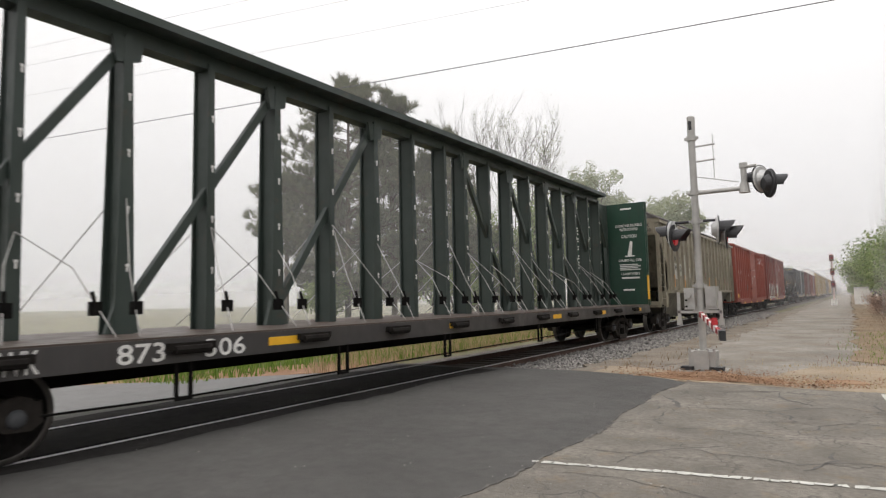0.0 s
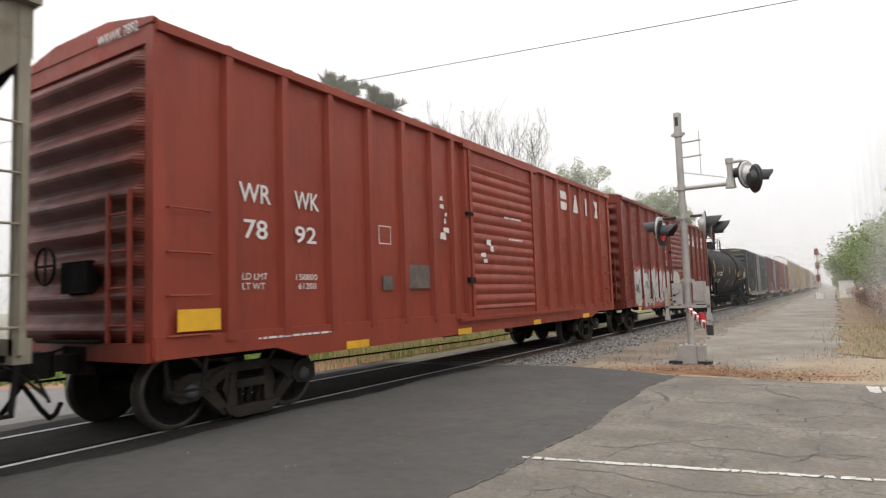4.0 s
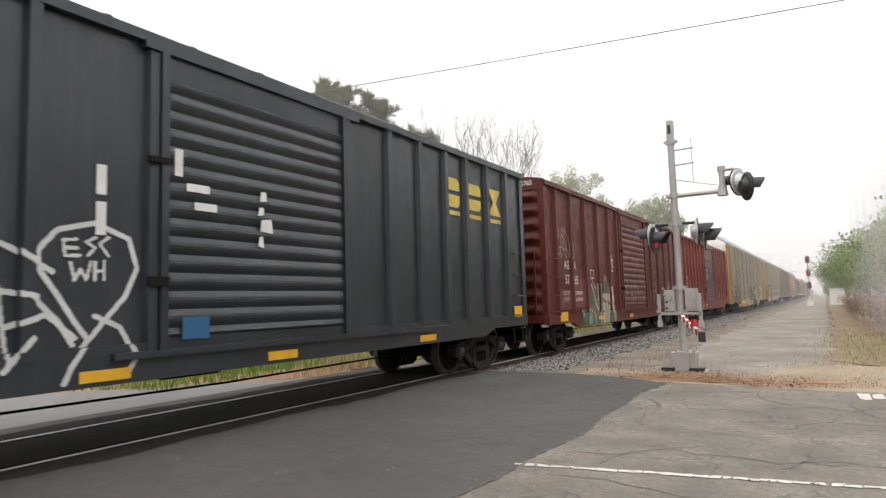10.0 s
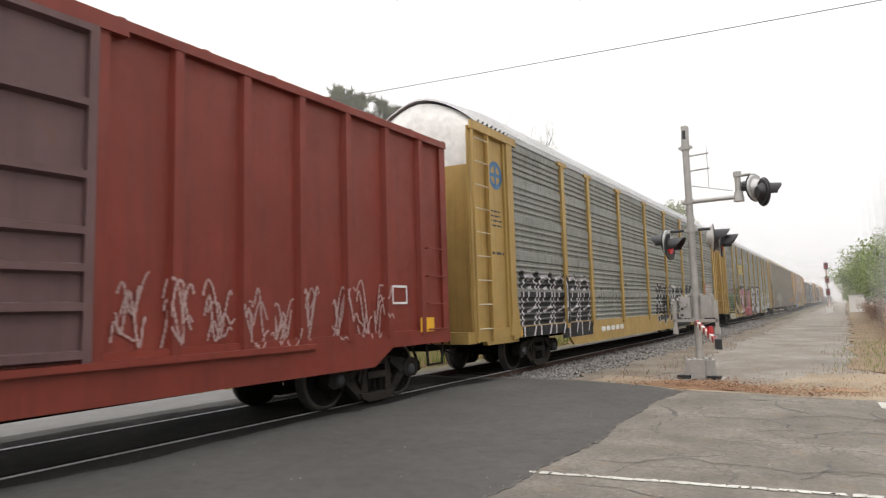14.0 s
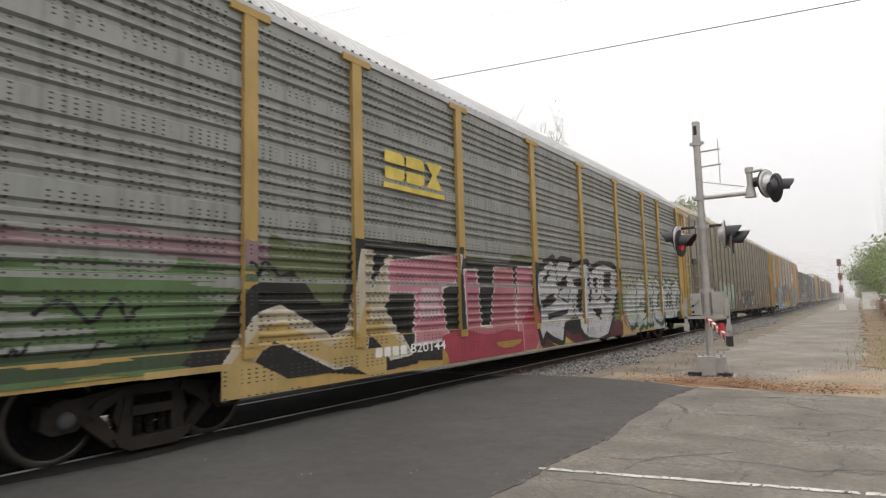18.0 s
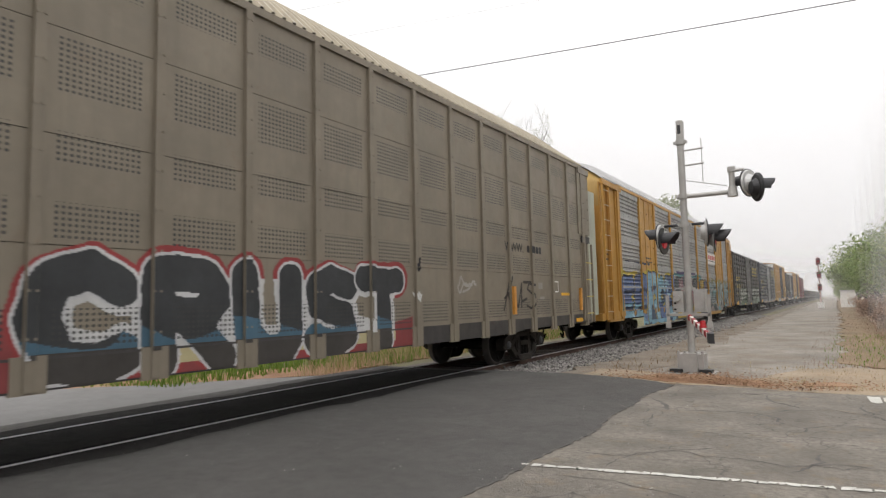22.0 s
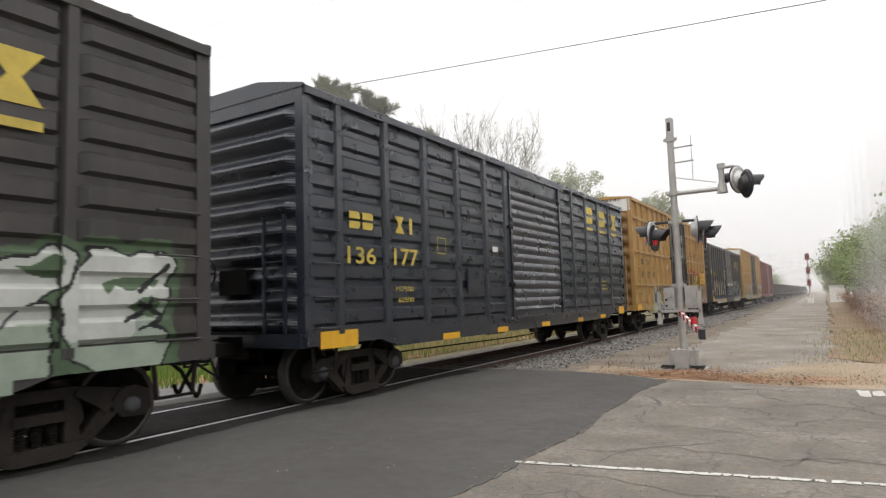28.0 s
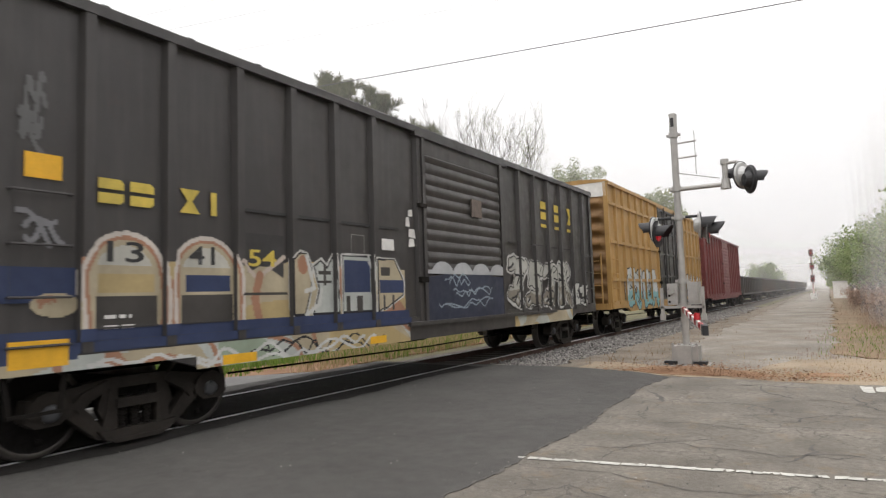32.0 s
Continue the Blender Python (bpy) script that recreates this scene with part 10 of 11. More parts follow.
def crossing_signal():
    X, Y = -2.47, 12.9
    sig = thing("crossing_signal", "silver railway crossing signal mast with red flashers and gate", "crossing signal")
    part("mast", Geo().rod((X, Y, 0.0), (X, Y, 4.55), 0.066, n=18).rod((X, Y, 4.55), (X + 0.01, Y, 4.94), 0.075, n=18), M_galv, sig, smooth=False)
    part("mast_cap", Geo().rod((X, Y, 4.94), (X, Y, 4.97), 0.078, 0.05, 18), M_galv, sig)
    for z in (4.52, 3.43, 2.86, 1.6, 1.12):
        part("mast_clamp", Geo().rod((X, Y, z - 0.05), (X, Y, z + 0.05), 0.088, n=18).box(X - 0.13, X + 0.13, Y - 0.03, Y + 0.03, z - 0.025, z + 0.025), M_galv, sig)
    part("mast_label", Geo().box(X - 0.03, X + 0.03, Y - 0.08, Y - 0.076, 4.68, 4.86), M_hood, sig)
    # base
    part("foundation", Geo().box(X - 0.42, X + 0.42, Y - 0.3, Y + 0.3, -0.3, -0.01), M_concrete, sig)
    part("mast_base", Geo().box(X - 0.24, X + 0.24, Y - 0.2, Y + 0.2, 0.06, 0.34).box(X - 0.13, X + 0.13, Y - 0.26, Y + 0.2, 0.0, 0.36), M_galv, sig)
    for dx in (-0.22, -0.1, 0.1, 0.22):
        part("base_bolt", Geo().rod((X + dx, Y - 0.17, 0.30), (X + dx, Y - 0.17, 0.40), 0.03, n=6), M_galv, sig)
    for dx in (-0.27, 0.27):
        part("base_foot", Geo().box(X + dx - 0.11, X + dx + 0.11, Y - 0.26, Y - 0.05, -0.02, 0.06), M_hood, sig)
    # small aerial bracket
    for z in (4.34, 4.04):
        part("bracket_arm", Geo().rod((X, Y, z), (X + 0.42, Y, z + 0.01), 0.018, n=8), M_galv, sig)
    part("aerial", Geo().rod((X + 0.385, Y, 3.68), (X + 0.385, Y, 4.55), 0.008, n=6), M_galv, sig)
    part("arm_stay", Geo().rod((X + 0.06, Y, 3.74), (X + 0.80, Y, 3.55), 0.009, n=6), M_galv, sig)
    # side lights on an arm
    part("light_arm", Geo().rod((X - 0.12, Y, 3.42), (X + 0.92, Y, 3.42), 0.042, n=12).rod((X + 0.90, Y, 3.40), (X + 0.90, Y, 3.80), 0.055, n=12), M_galv, sig)
    part("junction_box", Geo().rod((X + 0.90, Y, 3.33), (X + 0.90, Y, 3.52), 0.10, 0.075, 12), M_galv, sig)
    part("arm_cap", Geo().rod((X + 0.90, Y, 3.80), (X + 0.90, Y, 3.90), 0.075, n=12).rod((X + 0.90, Y, 3.82), (X + 1.12, Y - 0.05, 3.82), 0.03, n=8), M_galv, sig)
    flasher(sig, X + 1.16, Y + 0.14, 3.58, 152, False, M_redlens)
    flasher(sig, X + 1.34, Y - 0.06, 3.45, 30, False, M_redlens, False)
    # lower crossarm
    part("crossarm", Geo().rod((X - 0.42, Y, 2.86), (X + 0.42, Y, 2.86), 0.028, n=10), M_hood, sig)
    for dx in (-0.42, 0.38):
        part("hanger", Geo().rod((X + dx, Y, 2.9), (X + dx, Y, 2.62), 0.035, n=8), M_alu, sig)
    flasher(sig, X - 0.50, Y + 0.06, 2.66, 172, False, M_redlens)
    flasher(sig, X - 0.40, Y - 0.06, 2.56, -8, True, M_redlit)
    flasher(sig, X + 0.40, Y + 0.05, 2.68, 14, False, M_redlens)
    flasher(sig, X + 0.52, Y + 0.16, 2.57, 6, False, M_redlens)
    # gate mechanism
    part("gate_box", Geo().box(X - 0.29, X - 0.10, Y - 0.06, Y + 0.24, 1.14, 1.56).rod((X - 0.20, Y - 0.06, 1.42), (X - 0.20, Y - 0.12, 1.42), 0.06, n=12), M_galv, sig, "grey gate mechanism box")
    part("gate_box", Geo().box(X + 0.10, X + 0.30, Y - 0.06, Y + 0.24, 1.14, 1.58).box(X + 0.12, X + 0.28, Y - 0.085, Y - 0.06, 1.2, 1.52), M_galv, sig)
    for z in (1.2, 1.32, 1.44):
        part("box_bolt", Geo().rod((X - 0.25, Y - 0.06, z), (X - 0.25, Y - 0.09, z), 0.02, n=8), M_steel, sig)
    part("counterweight_bar", Geo().box(X - 0.42, X + 0.40, Y - 0.15, Y - 0.10, 1.07, 1.12), M_galv, sig)
    for dx in (-0.38, 0.38):
        part("counterweight_arm", Geo().box(X + dx - 0.028, X + dx + 0.028, Y - 0.15, Y - 0.09, 0.90, 1.48).box(X + dx - 0.045, X + dx + 0.045, Y - 0.16, Y - 0.08, 0.84, 0.96), M_galv, sig)
    # lowered gate arm stub, striped
    p, q = Vector((X + 0.02, Y - 0.2, 1.06)), Vector((-1.80, 10.9, 0.78))
    arm = part("gate_arm", Geo().bar(p, q, 0.05, 0.09, (0, 0, 1)), M_white, sig, "red and white striped gate arm")
    for i in range(5):
        a, b = p.lerp(q, i / 5 + 0.02), p.lerp(q, i / 5 + 0.11)
        part("stripe", Geo().bar(a, b, 0.056, 0.096, (0, 0, 1)), M_redlens, arm)
    part("arm_tip", Geo().bar(q, q + (q - p).normalized() * 0.12, 0.09, 0.16, (0, 0, 1)), M_hood, arm)
    part("arm_lamp", Geo().rod(p.lerp(q, 0.72) + Vector((0, 0, 0.05)), p.lerp(q, 0.72) + Vector((0, 0, 0.17)), 0.06, 0.045, 10), M_redlens, arm)


M_darkred = material("dark_red_signal_paint", (0.16, 0.025, 0.028), 0.6)
M_pinkmast = material("faded_red_and_white_mast", (0.68, 0.52, 0.50), 0.6)


def far_signal():
    X, Y = -1.55, 76
    s = thing("track_signal", "distant track signal mast with three red and white heads", "signal")
    part("mast", Geo().rod((X, Y, -0.1), (X, Y, 5.3), 0.08, n=10), M_pinkmast, s)
    for z in (4.85, 3.43, 2.15):
        hd = part("signal_head", Geo().box(X - 0.2, X + 0.2, Y - 0.2, Y + 0.15, z - 0.34, z + 0.34), M_darkred, s)
        part("lens", Geo().rod((X, Y - 0.2, z), (X, Y - 0.24, z), 0.13, n=12), M_redlens, hd)
        part("visor", Geo().box(X - 0.17, X + 0.17, Y - 0.45, Y - 0.2, z + 0.14, z + 0.18), M_hood, hd)
    part("signal_base", Geo().box(X - 0.3, X + 0.3, Y - 0.3, Y + 0.3, -0.2, 0.6), M_white, s)
    b = thing("equipment_cabinet", "white trackside equipment cabinet on the gravel", "cabinet")
    part("cabinet_body", Geo().box(0.2, 1.6, 79, 80, -0.1, 1.7), M_white, b)
    part("cabinet_roof", Geo().box(0.12, 1.68, 78.92, 80.08, 1.7, 1.8), M_alu, b)


crossing_signal()
far_signal()


# ---- overhead wires ----
def wires():
    for p0, p1, r in (((-27.8, 10.9, 7.93), (0.18, 16.1, 7.93), 0.013), ((-8.7, 11.3, 7.93), (-5.6, 12.0, 7.93), 0.0035), ((-11.8, 8.96, 7.93), (-8.7, 9.7, 7.93), 0.0035), ((-13.6, 8.0, 8.1), (-10.4, 8.75, 8.1), 0.003)):
        a, b = Vector(p0), Vector(p1)
        d = (b - a).normalized()
        m = a + d * (-(a.x + 8) / d.x)
        pts = []
        for i in range(41):
            t = -1 + i / 20
            q = m + d * (70 * t)
            q.z += 1.4 * t * t - 0.03
            pts.append(q)
        thing("overhead_wire", "dark utility wire strung across the track", "wire", "overhead wires", "structure", Geo().pipe(pts, r, 5), M_wire)


wires()


# ---- trees ----
def limb(g, p, d, ln, r, depth, rnd, tips, spread_a=0.7, up=0.25, kids=(2, 4), shrink=0.62):
    n = 4
    q = Vector(p)
    dd = Vector(d).normalized()
    pts = [q.copy()]
    for i in range(n):
        dd = (dd + Vector((rnd.uniform(-1, 1), rnd.uniform(-1, 1), rnd.uniform(-0.6, 0.8) + up)) * 0.16).normalized()
        q = q + dd * ln / n
        pts.append(q.copy())
    for i in range(n):
        r0, r1 = r * (1 - 0.5 * i / n), r * (1 - 0.5 * (i + 1) / n)
        g.rod(pts[i], pts[i + 1], r0, r1, 6 if r > 0.03 else 4)
    if depth == 0:
        tips.append((pts[-1], dd))
        tips.append((pts[2], dd))
        return
    for _ in range(rnd.randint(*kids)):
        i = rnd.randint(2, n)
        a = Vector((rnd.uniform(-1, 1), rnd.uniform(-1, 1), rnd.uniform(-0.2, 0.9))).normalized()
        limb(g, pts[i], dd * (1 - spread_a) + a * spread_a, ln * shrink * rnd.uniform(0.8, 1.2), r * 0.5, depth - 1, rnd, tips, spread_a, up, kids, shrink)
    tips.append((pts[-1], dd))


def leaf_quads(g, centre, n, rad, size, rnd, flat=0.0):
    for _ in range(n):
        while True:
            o = Vector((rnd.uniform(-1, 1), rnd.uniform(-1, 1), rnd.uniform(-1, 1)))
            if o.length < 1:
                break
        c = centre + o * rad
        a = Vector((rnd.uniform(-1, 1), rnd.uniform(-1, 1), rnd.uniform(-1, 1))).normalized()
        b = a.orthogonal().normalized()
        s = size * rnd.uniform(0.6, 1.3)
        g.add([c - a * s, c + b * s * 0.55, c + a * s, c - b * s * 0.55], [(0, 1, 2, 3)])


def leafy_tree(x, y, height, width, seed, leaf, label, n_leaf=16, size=0.12, depth=3, rad=0.7, bark=None, base=0.25):
    rnd = random.Random(seed)
    t = thing("tree", label, "tree", "trees")
    t.matrix_basis = pose(x, y, -0.25)
    g = Geo()
    tips = []
    trunk = height * base
    g.rod((0, 0, -0.2), (rnd.uniform(-0.2, 0.2), 0, trunk), height * 0.022, height * 0.017, 8)
    for i in range(5):
        a = 6.28 * i / 5 + rnd.uniform(-0.4, 0.4)
        limb(g, (0, 0, trunk * (0.7 + 0.08 * i)), (math.cos(a) * width / height * 1.3, math.sin(a) * width / height * 1.3, 0.9), height * 0.36, height * 0.010, depth, rnd, tips)
    limb(g, (0, 0, trunk), (0, 0, 1), height * 0.42, height * 0.014, depth, rnd, tips)
    part("trunk", g, bark or M_bark, t)
    if leaf:
        g = Geo()
        for p, d in tips:
            leaf_quads(g, p, n_leaf, rad, size, rnd)
        part("crown", g, leaf, t)
    return t


def pine(x, y, height, seed, crown=0.45, width=3.2):
    rnd = random.Random(seed)
    t = thing("pine_tree", "tall dark green pine with an open ragged crown", "tree", "trees")
    t.matrix_basis = pose(x, y, -0.25)
    g = Geo()
    tips = []
    lean = rnd.uniform(-0.3, 0.3)
    g.rod((0, 0, -0.2), (lean * 0.5, 0, height * 0.5), 0.24, 0.17, 9)
    g.rod((lean * 0.5, 0, height * 0.5), (lean, 0, height * 0.97), 0.17, 0.04, 8)
    z = height * (1 - crown)
    while z < height * 0.97:
        k = (z / height - (1 - crown)) / crown
        r = width * (math.sin(math.pi * (0.22 + 0.76 * k)) ** 0.8) * rnd.uniform(0.7, 1.15)
        a = rnd.uniform(0, 6.28)
        p = Vector((lean * z / height, 0, z))
        d = Vector((math.cos(a), math.sin(a), rnd.uniform(0.15, 0.6)))
        q = p + d.normalized() * r
        g.rod(p, q, 0.045, 0.018, 5)
        for u in (0.35, 0.52, 0.68, 0.82, 0.92, 1.0):
            m = p.lerp(q, u)
            for _ in range(2):
                e = m + Vector((rnd.uniform(-1, 1), rnd.uniform(-1, 1), rnd.uniform(0.1, 1.0))).normalized() * rnd.uniform(0.35, 0.8) * (0.6 + r / width * 0.5)
                g.rod(m, e, 0.016, 0.008, 4)
                tips.append((e, (e - m).normalized()))
        z += rnd.uniform(0.10, 0.26) * height / 18
    part("trunk", g, M_bark, t)
    g = Geo()
    for p, d in tips:
        for j in range(2):
            c = p - d * 0.22 * j
            for _ in range(20):
                a = (d + Vector((rnd.uniform(-1, 1), rnd.uniform(-1, 1), rnd.uniform(-0.7, 1))) * 0.9).normalized()
                b = a.orthogonal().normalized() * 0.017
                e = c + a * rnd.uniform(0.30, 0.66)
                g.add([c - b, c + b, e + b * 0.4, e - b * 0.4], [(0, 1, 2, 3)])
    part("crown", g, M_needle, t)


def treeline():
    """A plain unseen treeline, added behind the camera, on both sides of the road."""
    # it blocks low sky light, so that the lower car sides darken
    rnd = random.Random(90)
    for y0, y1 in ((-110, -5), (12, 62)):
        rows = []
        for y in np.arange(y0, y1 + 0.1, 1.5):
            top = 8.5 + 1.6 * math.sin(y * 0.37) + rnd.uniform(-0.8, 0.8)
            rows.append([(24 + rnd.uniform(-0.9, 0.9) - 0.5 * math.sin(math.pi * k / 7) * 3, y + rnd.uniform(-0.4, 0.4), -0.3 + (top + 0.3) * k / 7) for k in range(8)] + [(29, y, top * 0.9), (30, y, -0.3)])
        thing("treeline", "unseen dark row of trees added to shade the car sides", "trees", kind="structure", geo=Geo().grid(rows), mats=M_hedge)


def bare_tree(x, y, height, seed, buds):
    """A tree of a few steep stems with rising branches and twigs."""
    rnd = random.Random(seed)
    t = thing("bare_tree", "bare tree with several stems and fine rising twigs", "tree", "trees")
    t.matrix_basis = pose(x, y, -0.25)
    g, lf = Geo(), Geo()
    tips = []
    for k in range(3):
        a = 2.1 * k + rnd.uniform(-0.5, 0.5)
        foot = (0.25 * math.cos(a), 0.25 * math.sin(a), -0.2)
        lean = rnd.uniform(0.06, 0.2)
        g.rod(foot, (foot[0] * (1 + lean * height * 0.5), foot[1] * (1 + lean * height * 0.5), height * 0.3), 0.11, 0.065, 7)
        limb(g, (foot[0] * (1 + lean * height * 0.5), foot[1] * (1 + lean * height * 0.5), height * 0.3), (math.cos(a) * lean, math.sin(a) * lean, 1), height * 0.44, 0.06, 3, rnd, tips, 0.44, 0.7, (3, 5), 0.52)
    if buds:
        for q, d in tips:
            leaf_quads(lf, q, 2, 0.3, 0.07, rnd)
    part("trunk", g, M_palebark, t)
    if buds:
        part("crown", lf, M_paleleaf, t)


def brush(name, label, category, x0, x1, y0, y1, n, hmax, mt, seed, wide=0.012, kind="stuff", z=-0.12, lean=0.5, dense=None, grow=None):
    """Grass, weeds or dry stalks: many bent blades in one object."""
    rnd = random.Random(seed)
    g = Geo()
    for _ in range(n):
        x, y = rnd.uniform(x0, x1), y0 + (y1 - y0) * rnd.random() ** 1.5
        if dense and not dense(x, y, rnd):
            continue
        h = hmax * rnd.uniform(0.35, 1.0) * (grow(x, y) if grow else 1.0)
        a = rnd.uniform(0, 6.28)
        w = wide * rnd.uniform(0.6, 1.4)
        dx, dy = math.cos(a), math.sin(a)
        l = h * lean * rnd.uniform(0.1, 1)
        b = rnd.uniform(0, 6.28)
        lx, ly = math.cos(b) * l, math.sin(b) * l
        g.add([(x - dx * w, y - dy * w, z), (x + dx * w, y + dy * w, z), (x + dx * w * 0.7 + lx * 0.4, y + dy * w * 0.7 + ly * 0.4, z + h * 0.6),
               (x - dx * w * 0.7 + lx * 0.4, y - dy * w * 0.7 + ly * 0.4, z + h * 0.6), (x + lx, y + ly, z + h)], [(0, 1, 2, 3), (3, 2, 4)])
    thing(name, label, category, kind=kind, geo=g, mats=mt)


def shrub(x, y, h, w, seed, leaf, label, n=900, size=0.07):
    rnd = random.Random(seed)
    t = thing("shrub", label, "shrub", "shrubs by the path")
    t.matrix_basis = pose(x, y, -0.15)
    g, lf = Geo(), Geo()
    tips = []
    for _ in range(9):
        a = rnd.uniform(0, 6.28)
        limb(g, (rnd.uniform(-0.2, 0.2) * w, rnd.uniform(-0.2, 0.2) * w, 0), (math.cos(a) * w / h * 0.6, math.sin(a) * w / h * 0.6, 1), h * 0.55, 0.018, 2, rnd, tips, 0.6, 0.3)
    part("stems", g, M_palebark, t)
    for _ in range(n):
        p, d = rnd.choice(tips)
        leaf_quads(lf, p, 1, 0.35, size, rnd)
    part("foliage", lf, leaf, t)


def greenery():
    # beyond the track
    pine(-31.0, 34.5, 18.2, 2, 0.94, 5.2)
    pine(-28.6, 37.0, 17.4, 4, 0.92, 4.4)
    pine(-25.6, 39.5, 14.6, 5, 0.85, 3.2)
    pine(-37.5, 34.5, 11.6, 6, 0.55, 3.0)
    pine(-34.0, 36.0, 14.4, 7, 0.92, 4.0)
    for i, (x, y, hh) in enumerate(((-28.6, 48.0, 18.6), (-26.6, 49.0, 18.2), (-24.9, 50.5, 17.4), (-23.2, 51.5, 15.4))):
        bare_tree(x, y, hh, 60 + i, i > 1)
    lg = "broad tree in light green spring leaf"
    leafy_tree(-25.0, 47, 11.5, 7, 15, M_leaf, lg, n_leaf=14, size=0.13, depth=3)
    leafy_tree(-24.0, 52, 9.0, 7, 16, M_leaf, lg, n_leaf=14, size=0.13, depth=3)
    for i, (x, y, hh, ww) in enumerate(((-33.0, 45, 9.5, 7), (-29.0, 43, 8.5, 6), (-25.5, 44, 8.0, 6), (-23.0, 46, 6.0, 6), (-29.0, 52, 9.0, 8), (-26.0, 56, 7.5, 7))):
        leafy_tree(x, y, hh, ww, 120 + i, M_midleaf, "full mid-green tree behind the track", n_leaf=20, size=0.15, depth=3, rad=0.75, base=0.12)
    leafy_tree(-29.5, 74, 15.6, 7, 17, M_paleleaf, lg, n_leaf=64, size=0.15, depth=3, rad=0.85)
    leafy_tree(-26.0, 76, 15.4, 7, 18, M_paleleaf, lg, n_leaf=64, size=0.15, depth=3, rad=0.85)
    leafy_tree(-22.2, 77, 13.6, 6, 19, M_paleleaf, lg, n_leaf=64, size=0.15, depth=3, rad=0.8)
    leafy_tree(-18.2, 76, 12.6, 5, 23, M_paleleaf, lg, n_leaf=64, size=0.15, depth=3, rad=0.75)
    leafy_tree(-16.5, 200, 10, 9, 20, M_leaf, "dim rounded tree far down the line in fog", n_leaf=20, size=0.3, depth=2, rad=1.5)
    leafy_tree(-24, 38, 4.5, 4, 21, M_leaf, lg, n_leaf=22, size=0.10, depth=2, rad=0.6)
    leafy_tree(-32, 33, 4.0, 4, 22, M_leaf, lg, n_leaf=22, size=0.10, depth=2, rad=0.6)
    # thicket beside the path
    lr = "young tree in fresh green leaf beside the path"
    for i, (x, y, h, w) in enumerate(((4.6, 30, 5.6, 3.6), (4.0, 35, 5.6, 3.6), (3.7, 41, 5.8, 3.8), (3.4, 48, 6.0, 4), (3.3, 57, 6.2, 4.2), (3.2, 68, 6.5, 4.4), (3.2, 82, 6.8, 5), (3.2, 100, 7.2, 5.4), (5.4, 27, 6.0, 3.6), (3, 125, 7.6, 6), (2.8, 160, 8, 7), (5.6, 33, 6.4, 3.8), (5.2, 40, 6.6, 4), (6.3, 28.5, 8.2, 4.6), (7.2, 25, 8.4, 4.6))):
        leafy_tree(x, y, h * 1.22, w * 1.1, 40 + i, M_leaf, lr, n_leaf=66, size=0.052 + 0.0009 * y, depth=2, rad=0.6 + 0.004 * y, base=0.10)
    for i, (x, y, h, w) in enumerate(((2.6, 20.5, 1.1, 1.3), (2.6, 24, 1.3, 1.5), (2.2, 27, 1.2, 1.3), (2.0, 31, 1.3, 1.4), (1.9, 36, 1.2, 1.4), (1.7, 43, 1.3, 1.5), (3.8, 21.5, 1.6, 1.6), (1.6, 52, 1.4, 1.6))):
        shrub(x, y, h, w, 70 + i, M_thicket, "dry reddish brown shrub beside the path", 1400, 0.05)

    def edge(x, y, r):
        return x > 0.1 + 0.5 * r.random() + 0.25 * math.sin(y * 0.7) and r.random() < (x + 0.1) / 3.2

    brush("weeds", "low mixed weeds straggling over the path edge", "weeds", -0.7, 1.6, 14.5, 60, 3000, 0.11, M_thicket, 87, 0.005, z=-0.04, dense=lambda x, y, r: r.random() < 0.5 + 0.5 * x + 0.5 * math.sin(y * 1.3) * math.sin(y * 0.37 + 1))
    brush("weeds", "dry reddish stalks and weeds beside the gravel path", "weeds", 0.0, 8.0, 23.5, 75, 90000, 0.60, M_thicket, 81, 0.0045, dense=edge, grow=lambda x, y: max(0.15, min(1.0, (x + 0.1) / 3.0)))
    brush("grass", "short green and yellow grass at the road edge", "grass", -0.4, 9.0, 14.2, 26, 16000, 0.20, M_grass, 82, 0.008, z=-0.1, dense=lambda x, y, r: r.random() < 0.25 + x * 0.4 and y > 14.6 + r.uniform(0, 1.5))
    brush("dry_grass", "short dry grass on the reddish earth", "grass", -4.2, 9.0, 11.2, 15.5, 9000, 0.09, M_drygrass, 83, 0.006, z=-0.05, dense=lambda x, y, r: r.random() < (0.75 if x > -0.8 + 0.5 * math.sin(y * 3) else 0.1))
    brush("dry_grass", "scattered dry weeds on the path edge", "grass", -4.6, 1.4, 12.5, 45, 2500, 0.12, M_brush, 86, 0.008, z=-0.05, dense=lambda x, y, r: r.random() < (0.8 if x < -3.1 + 0.4 * math.sin(y * 2.1) else 0.02))
    brush("grass", "bright green grass strip beyond the far road", "grass", -30, -10.0, 6.2, 34, 30000, 0.42, M_grass, 84, 0.016, z=-0.22,
          dense=lambda x, y, r: y > 7.6 + max(0.0, (-10.5 - x)) * -0.25 + (4.0 if x > -11.0 else 0.0))
    brush("dry_grass", "tall dry straw-coloured grass beyond the track", "grass", -14.0, -9.9, 9.0, 34, 6000, 0.55, M_drygrass, 85, 0.010, z=-0.2, dense=lambda x, y, r: (x + 10.0) * -1.6 + 10.4 < y + r.uniform(-0.3, 1.0))


greenery()
treeline()


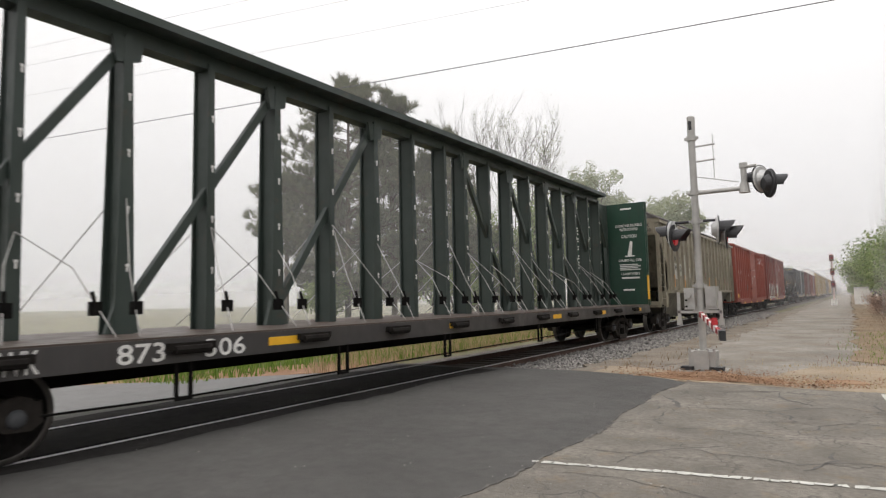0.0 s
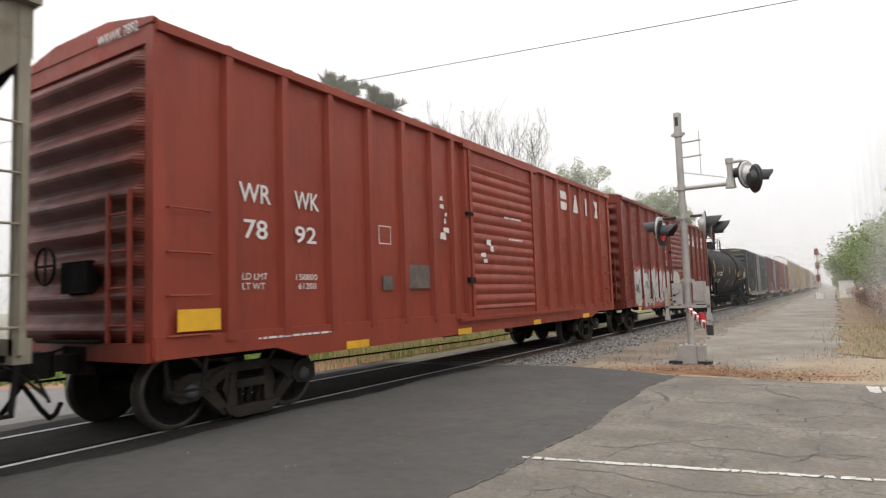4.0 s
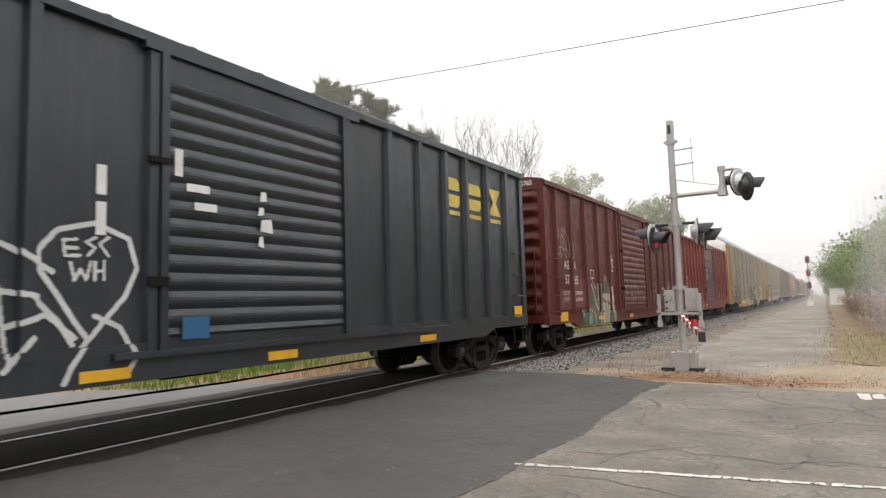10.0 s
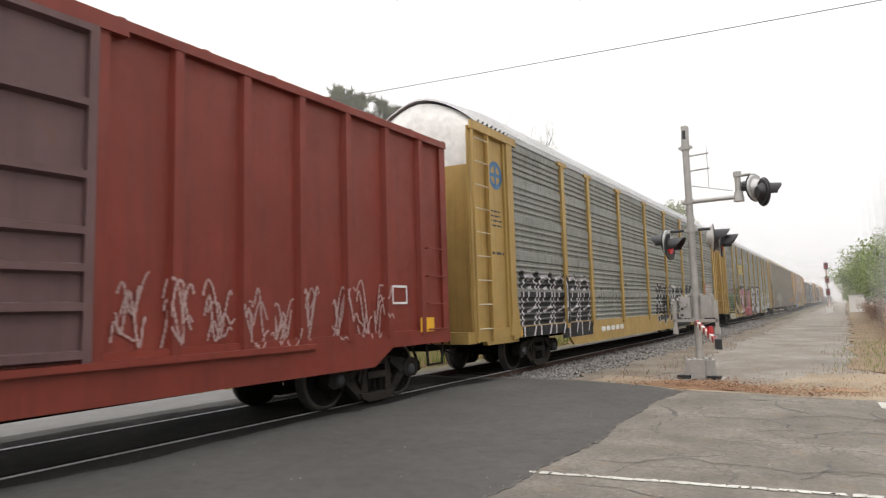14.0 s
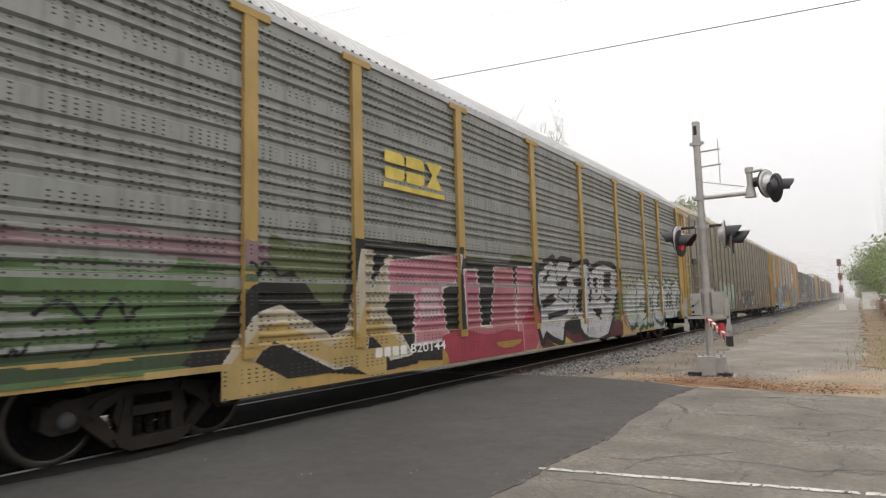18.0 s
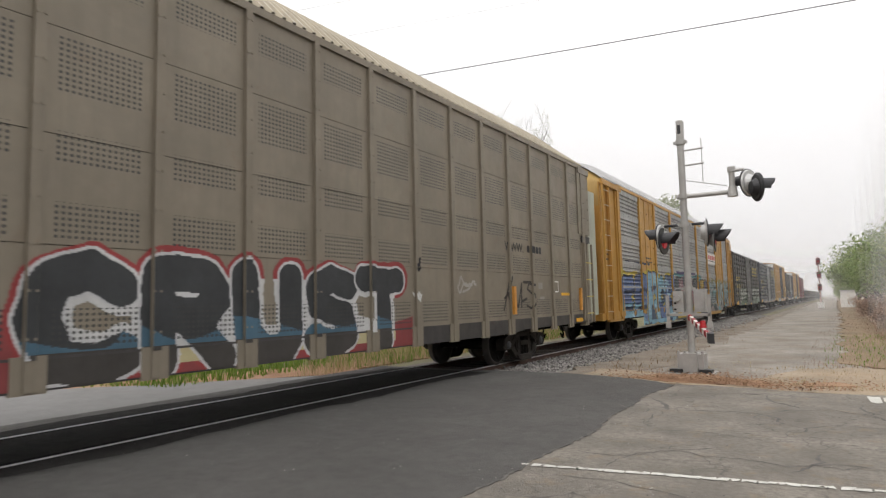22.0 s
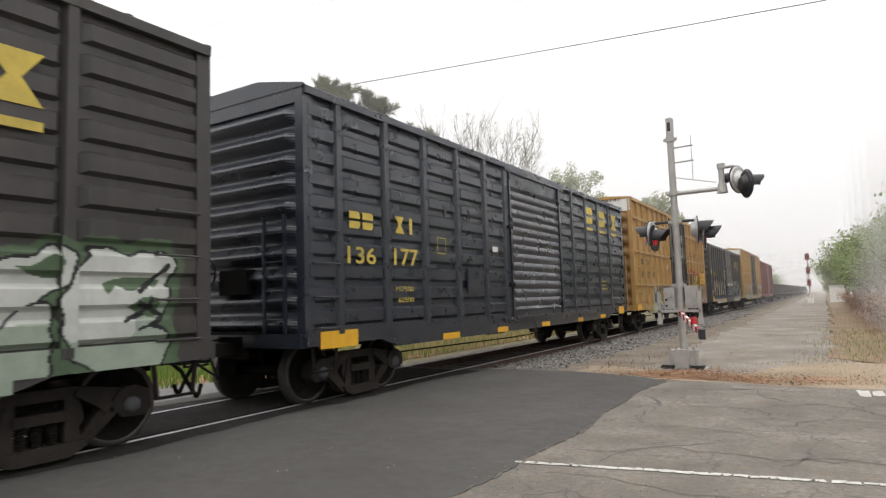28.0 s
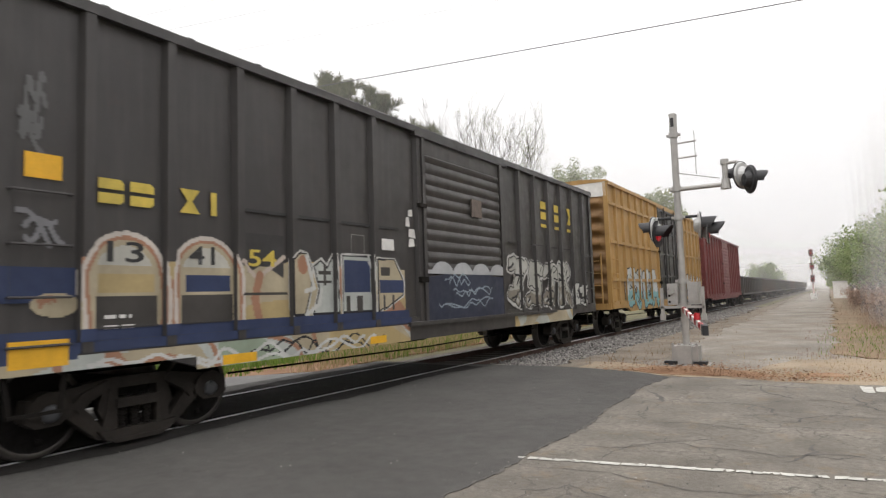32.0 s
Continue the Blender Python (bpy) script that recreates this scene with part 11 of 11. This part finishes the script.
# ---- morning mist: thin banks of droplets that stand one behind another ----
def mist(alpha, top=26.0):
    mt = bpy.data.materials.new("mist")
    mt.use_nodes = True
    nt = mt.node_tree
    nt.nodes.remove(nt.nodes["Principled BSDF"])
    N, Lk = nt.nodes.new, nt.links.new
    co, sp = N("ShaderNodeTexCoord"), N("ShaderNodeSeparateXYZ")
    Lk(co.outputs["Object"], sp.inputs[0])
    mr = N("ShaderNodeMapRange")
    for k, val in zip(("From Min", "From Max", "To Min", "To Max"), (min(1.0, top * 0.1), top, alpha, 0.0)):
        mr.inputs[k].default_value = val
    mr.interpolation_type = "SMOOTHSTEP"
    Lk(sp.outputs["Z"], mr.inputs[0])
    df, tl, tp = N("ShaderNodeBsdfDiffuse"), N("ShaderNodeBsdfTranslucent"), N("ShaderNodeBsdfTransparent")
    for b in (df, tl):
        b.inputs[0].default_value = (0.90, 0.90, 0.91, 1)
    m1, m2 = N("ShaderNodeMixShader"), N("ShaderNodeMixShader")
    Lk(df.outputs[0], m1.inputs[1])
    Lk(tl.outputs[0], m1.inputs[2])
    Lk(mr.outputs[0], m2.inputs[0])
    Lk(tp.outputs[0], m2.inputs[1])
    Lk(m1.outputs[0], m2.inputs[2])
    Lk(m2.outputs[0], nt.nodes["Material Output"].inputs[0])
    return mt


def mist_banks():
    for i, (y, a) in enumerate(((26, 0.012), (40, 0.02), (54, 0.02), (62, 0.07), (70, 0.03), (90, 0.028), (112, 0.036), (138, 0.045), (168, 0.06), (200, 0.08), (240, 0.12), (290, 0.22), (350, 0.45))):
        g = Geo()
        g.add([(-700, y - 60, -0.3), (-60, y, -0.3), (60, y, -0.3), (700, y, -0.3), (-700, y - 60, 36), (-60, y, 36), (60, y, 36), (700, y, 36)], [(0, 1, 5, 4), (1, 2, 6, 5), (2, 3, 7, 6)])
        thing("mist_bank", "thin bank of pale morning mist over the ground", "mist", "mist banks", "stuff", g, mist(a))


    # banks over the field beyond the track and over the verge
    for x, a in ((-15.0, 0.06), (-21.0, 0.11), (-42.0, 0.2)):
        g = Geo().add([(x, 2, -0.3), (x, 30, -0.3), (x - 1, 420, -0.3), (x, 2, 36), (x, 30, 36), (x - 1, 420, 36)], [(0, 1, 4, 3), (1, 2, 5, 4)])
        thing("mist_bank", "thin bank of pale morning mist over the field", "mist", "mist banks", "stuff", g, mist(a))
    for y, a in ((21.0, 0.12), (25.0, 0.15), (30.0, 0.17), (37.0, 0.16), (47.0, 0.15)):
        g = Geo().add([(1.2, y, -0.3), (4, y, -0.3), (90, y + 4, -0.3), (1.2, y, 20), (4, y, 20), (90, y + 4, 20)], [(0, 1, 4, 3), (1, 2, 5, 4)])
        thing("mist_bank", "thin bank of pale morning mist over the verge", "mist", "mist banks", "stuff", g, mist(a, 11.0))


scene.cycles.transparent_max_bounces = 48
mist_banks()


# ---- movement ----
def motions():
    ts = [0, 1 / 30, 2 / 30, 0.2, 0.5] + list(range(1, 32)) + [31.5, 31.8, 32 - 2 / 30, 32 - 1 / 30, 32]
    for car, s in CARS:
        walk(car, [(t, pose(XC, s - V * t, 0)) for t in ts])
    k = 1 / 15
    rows = [(i * k, math.degrees(V * i * k / R_WHEEL)) for i in range(481)]
    for wheel, dy in WHEELS:
        walk(wheel, [(t, pose(0, dy, R_WHEEL, a % 360, 0, 0)) for t, a in rows])


motions()
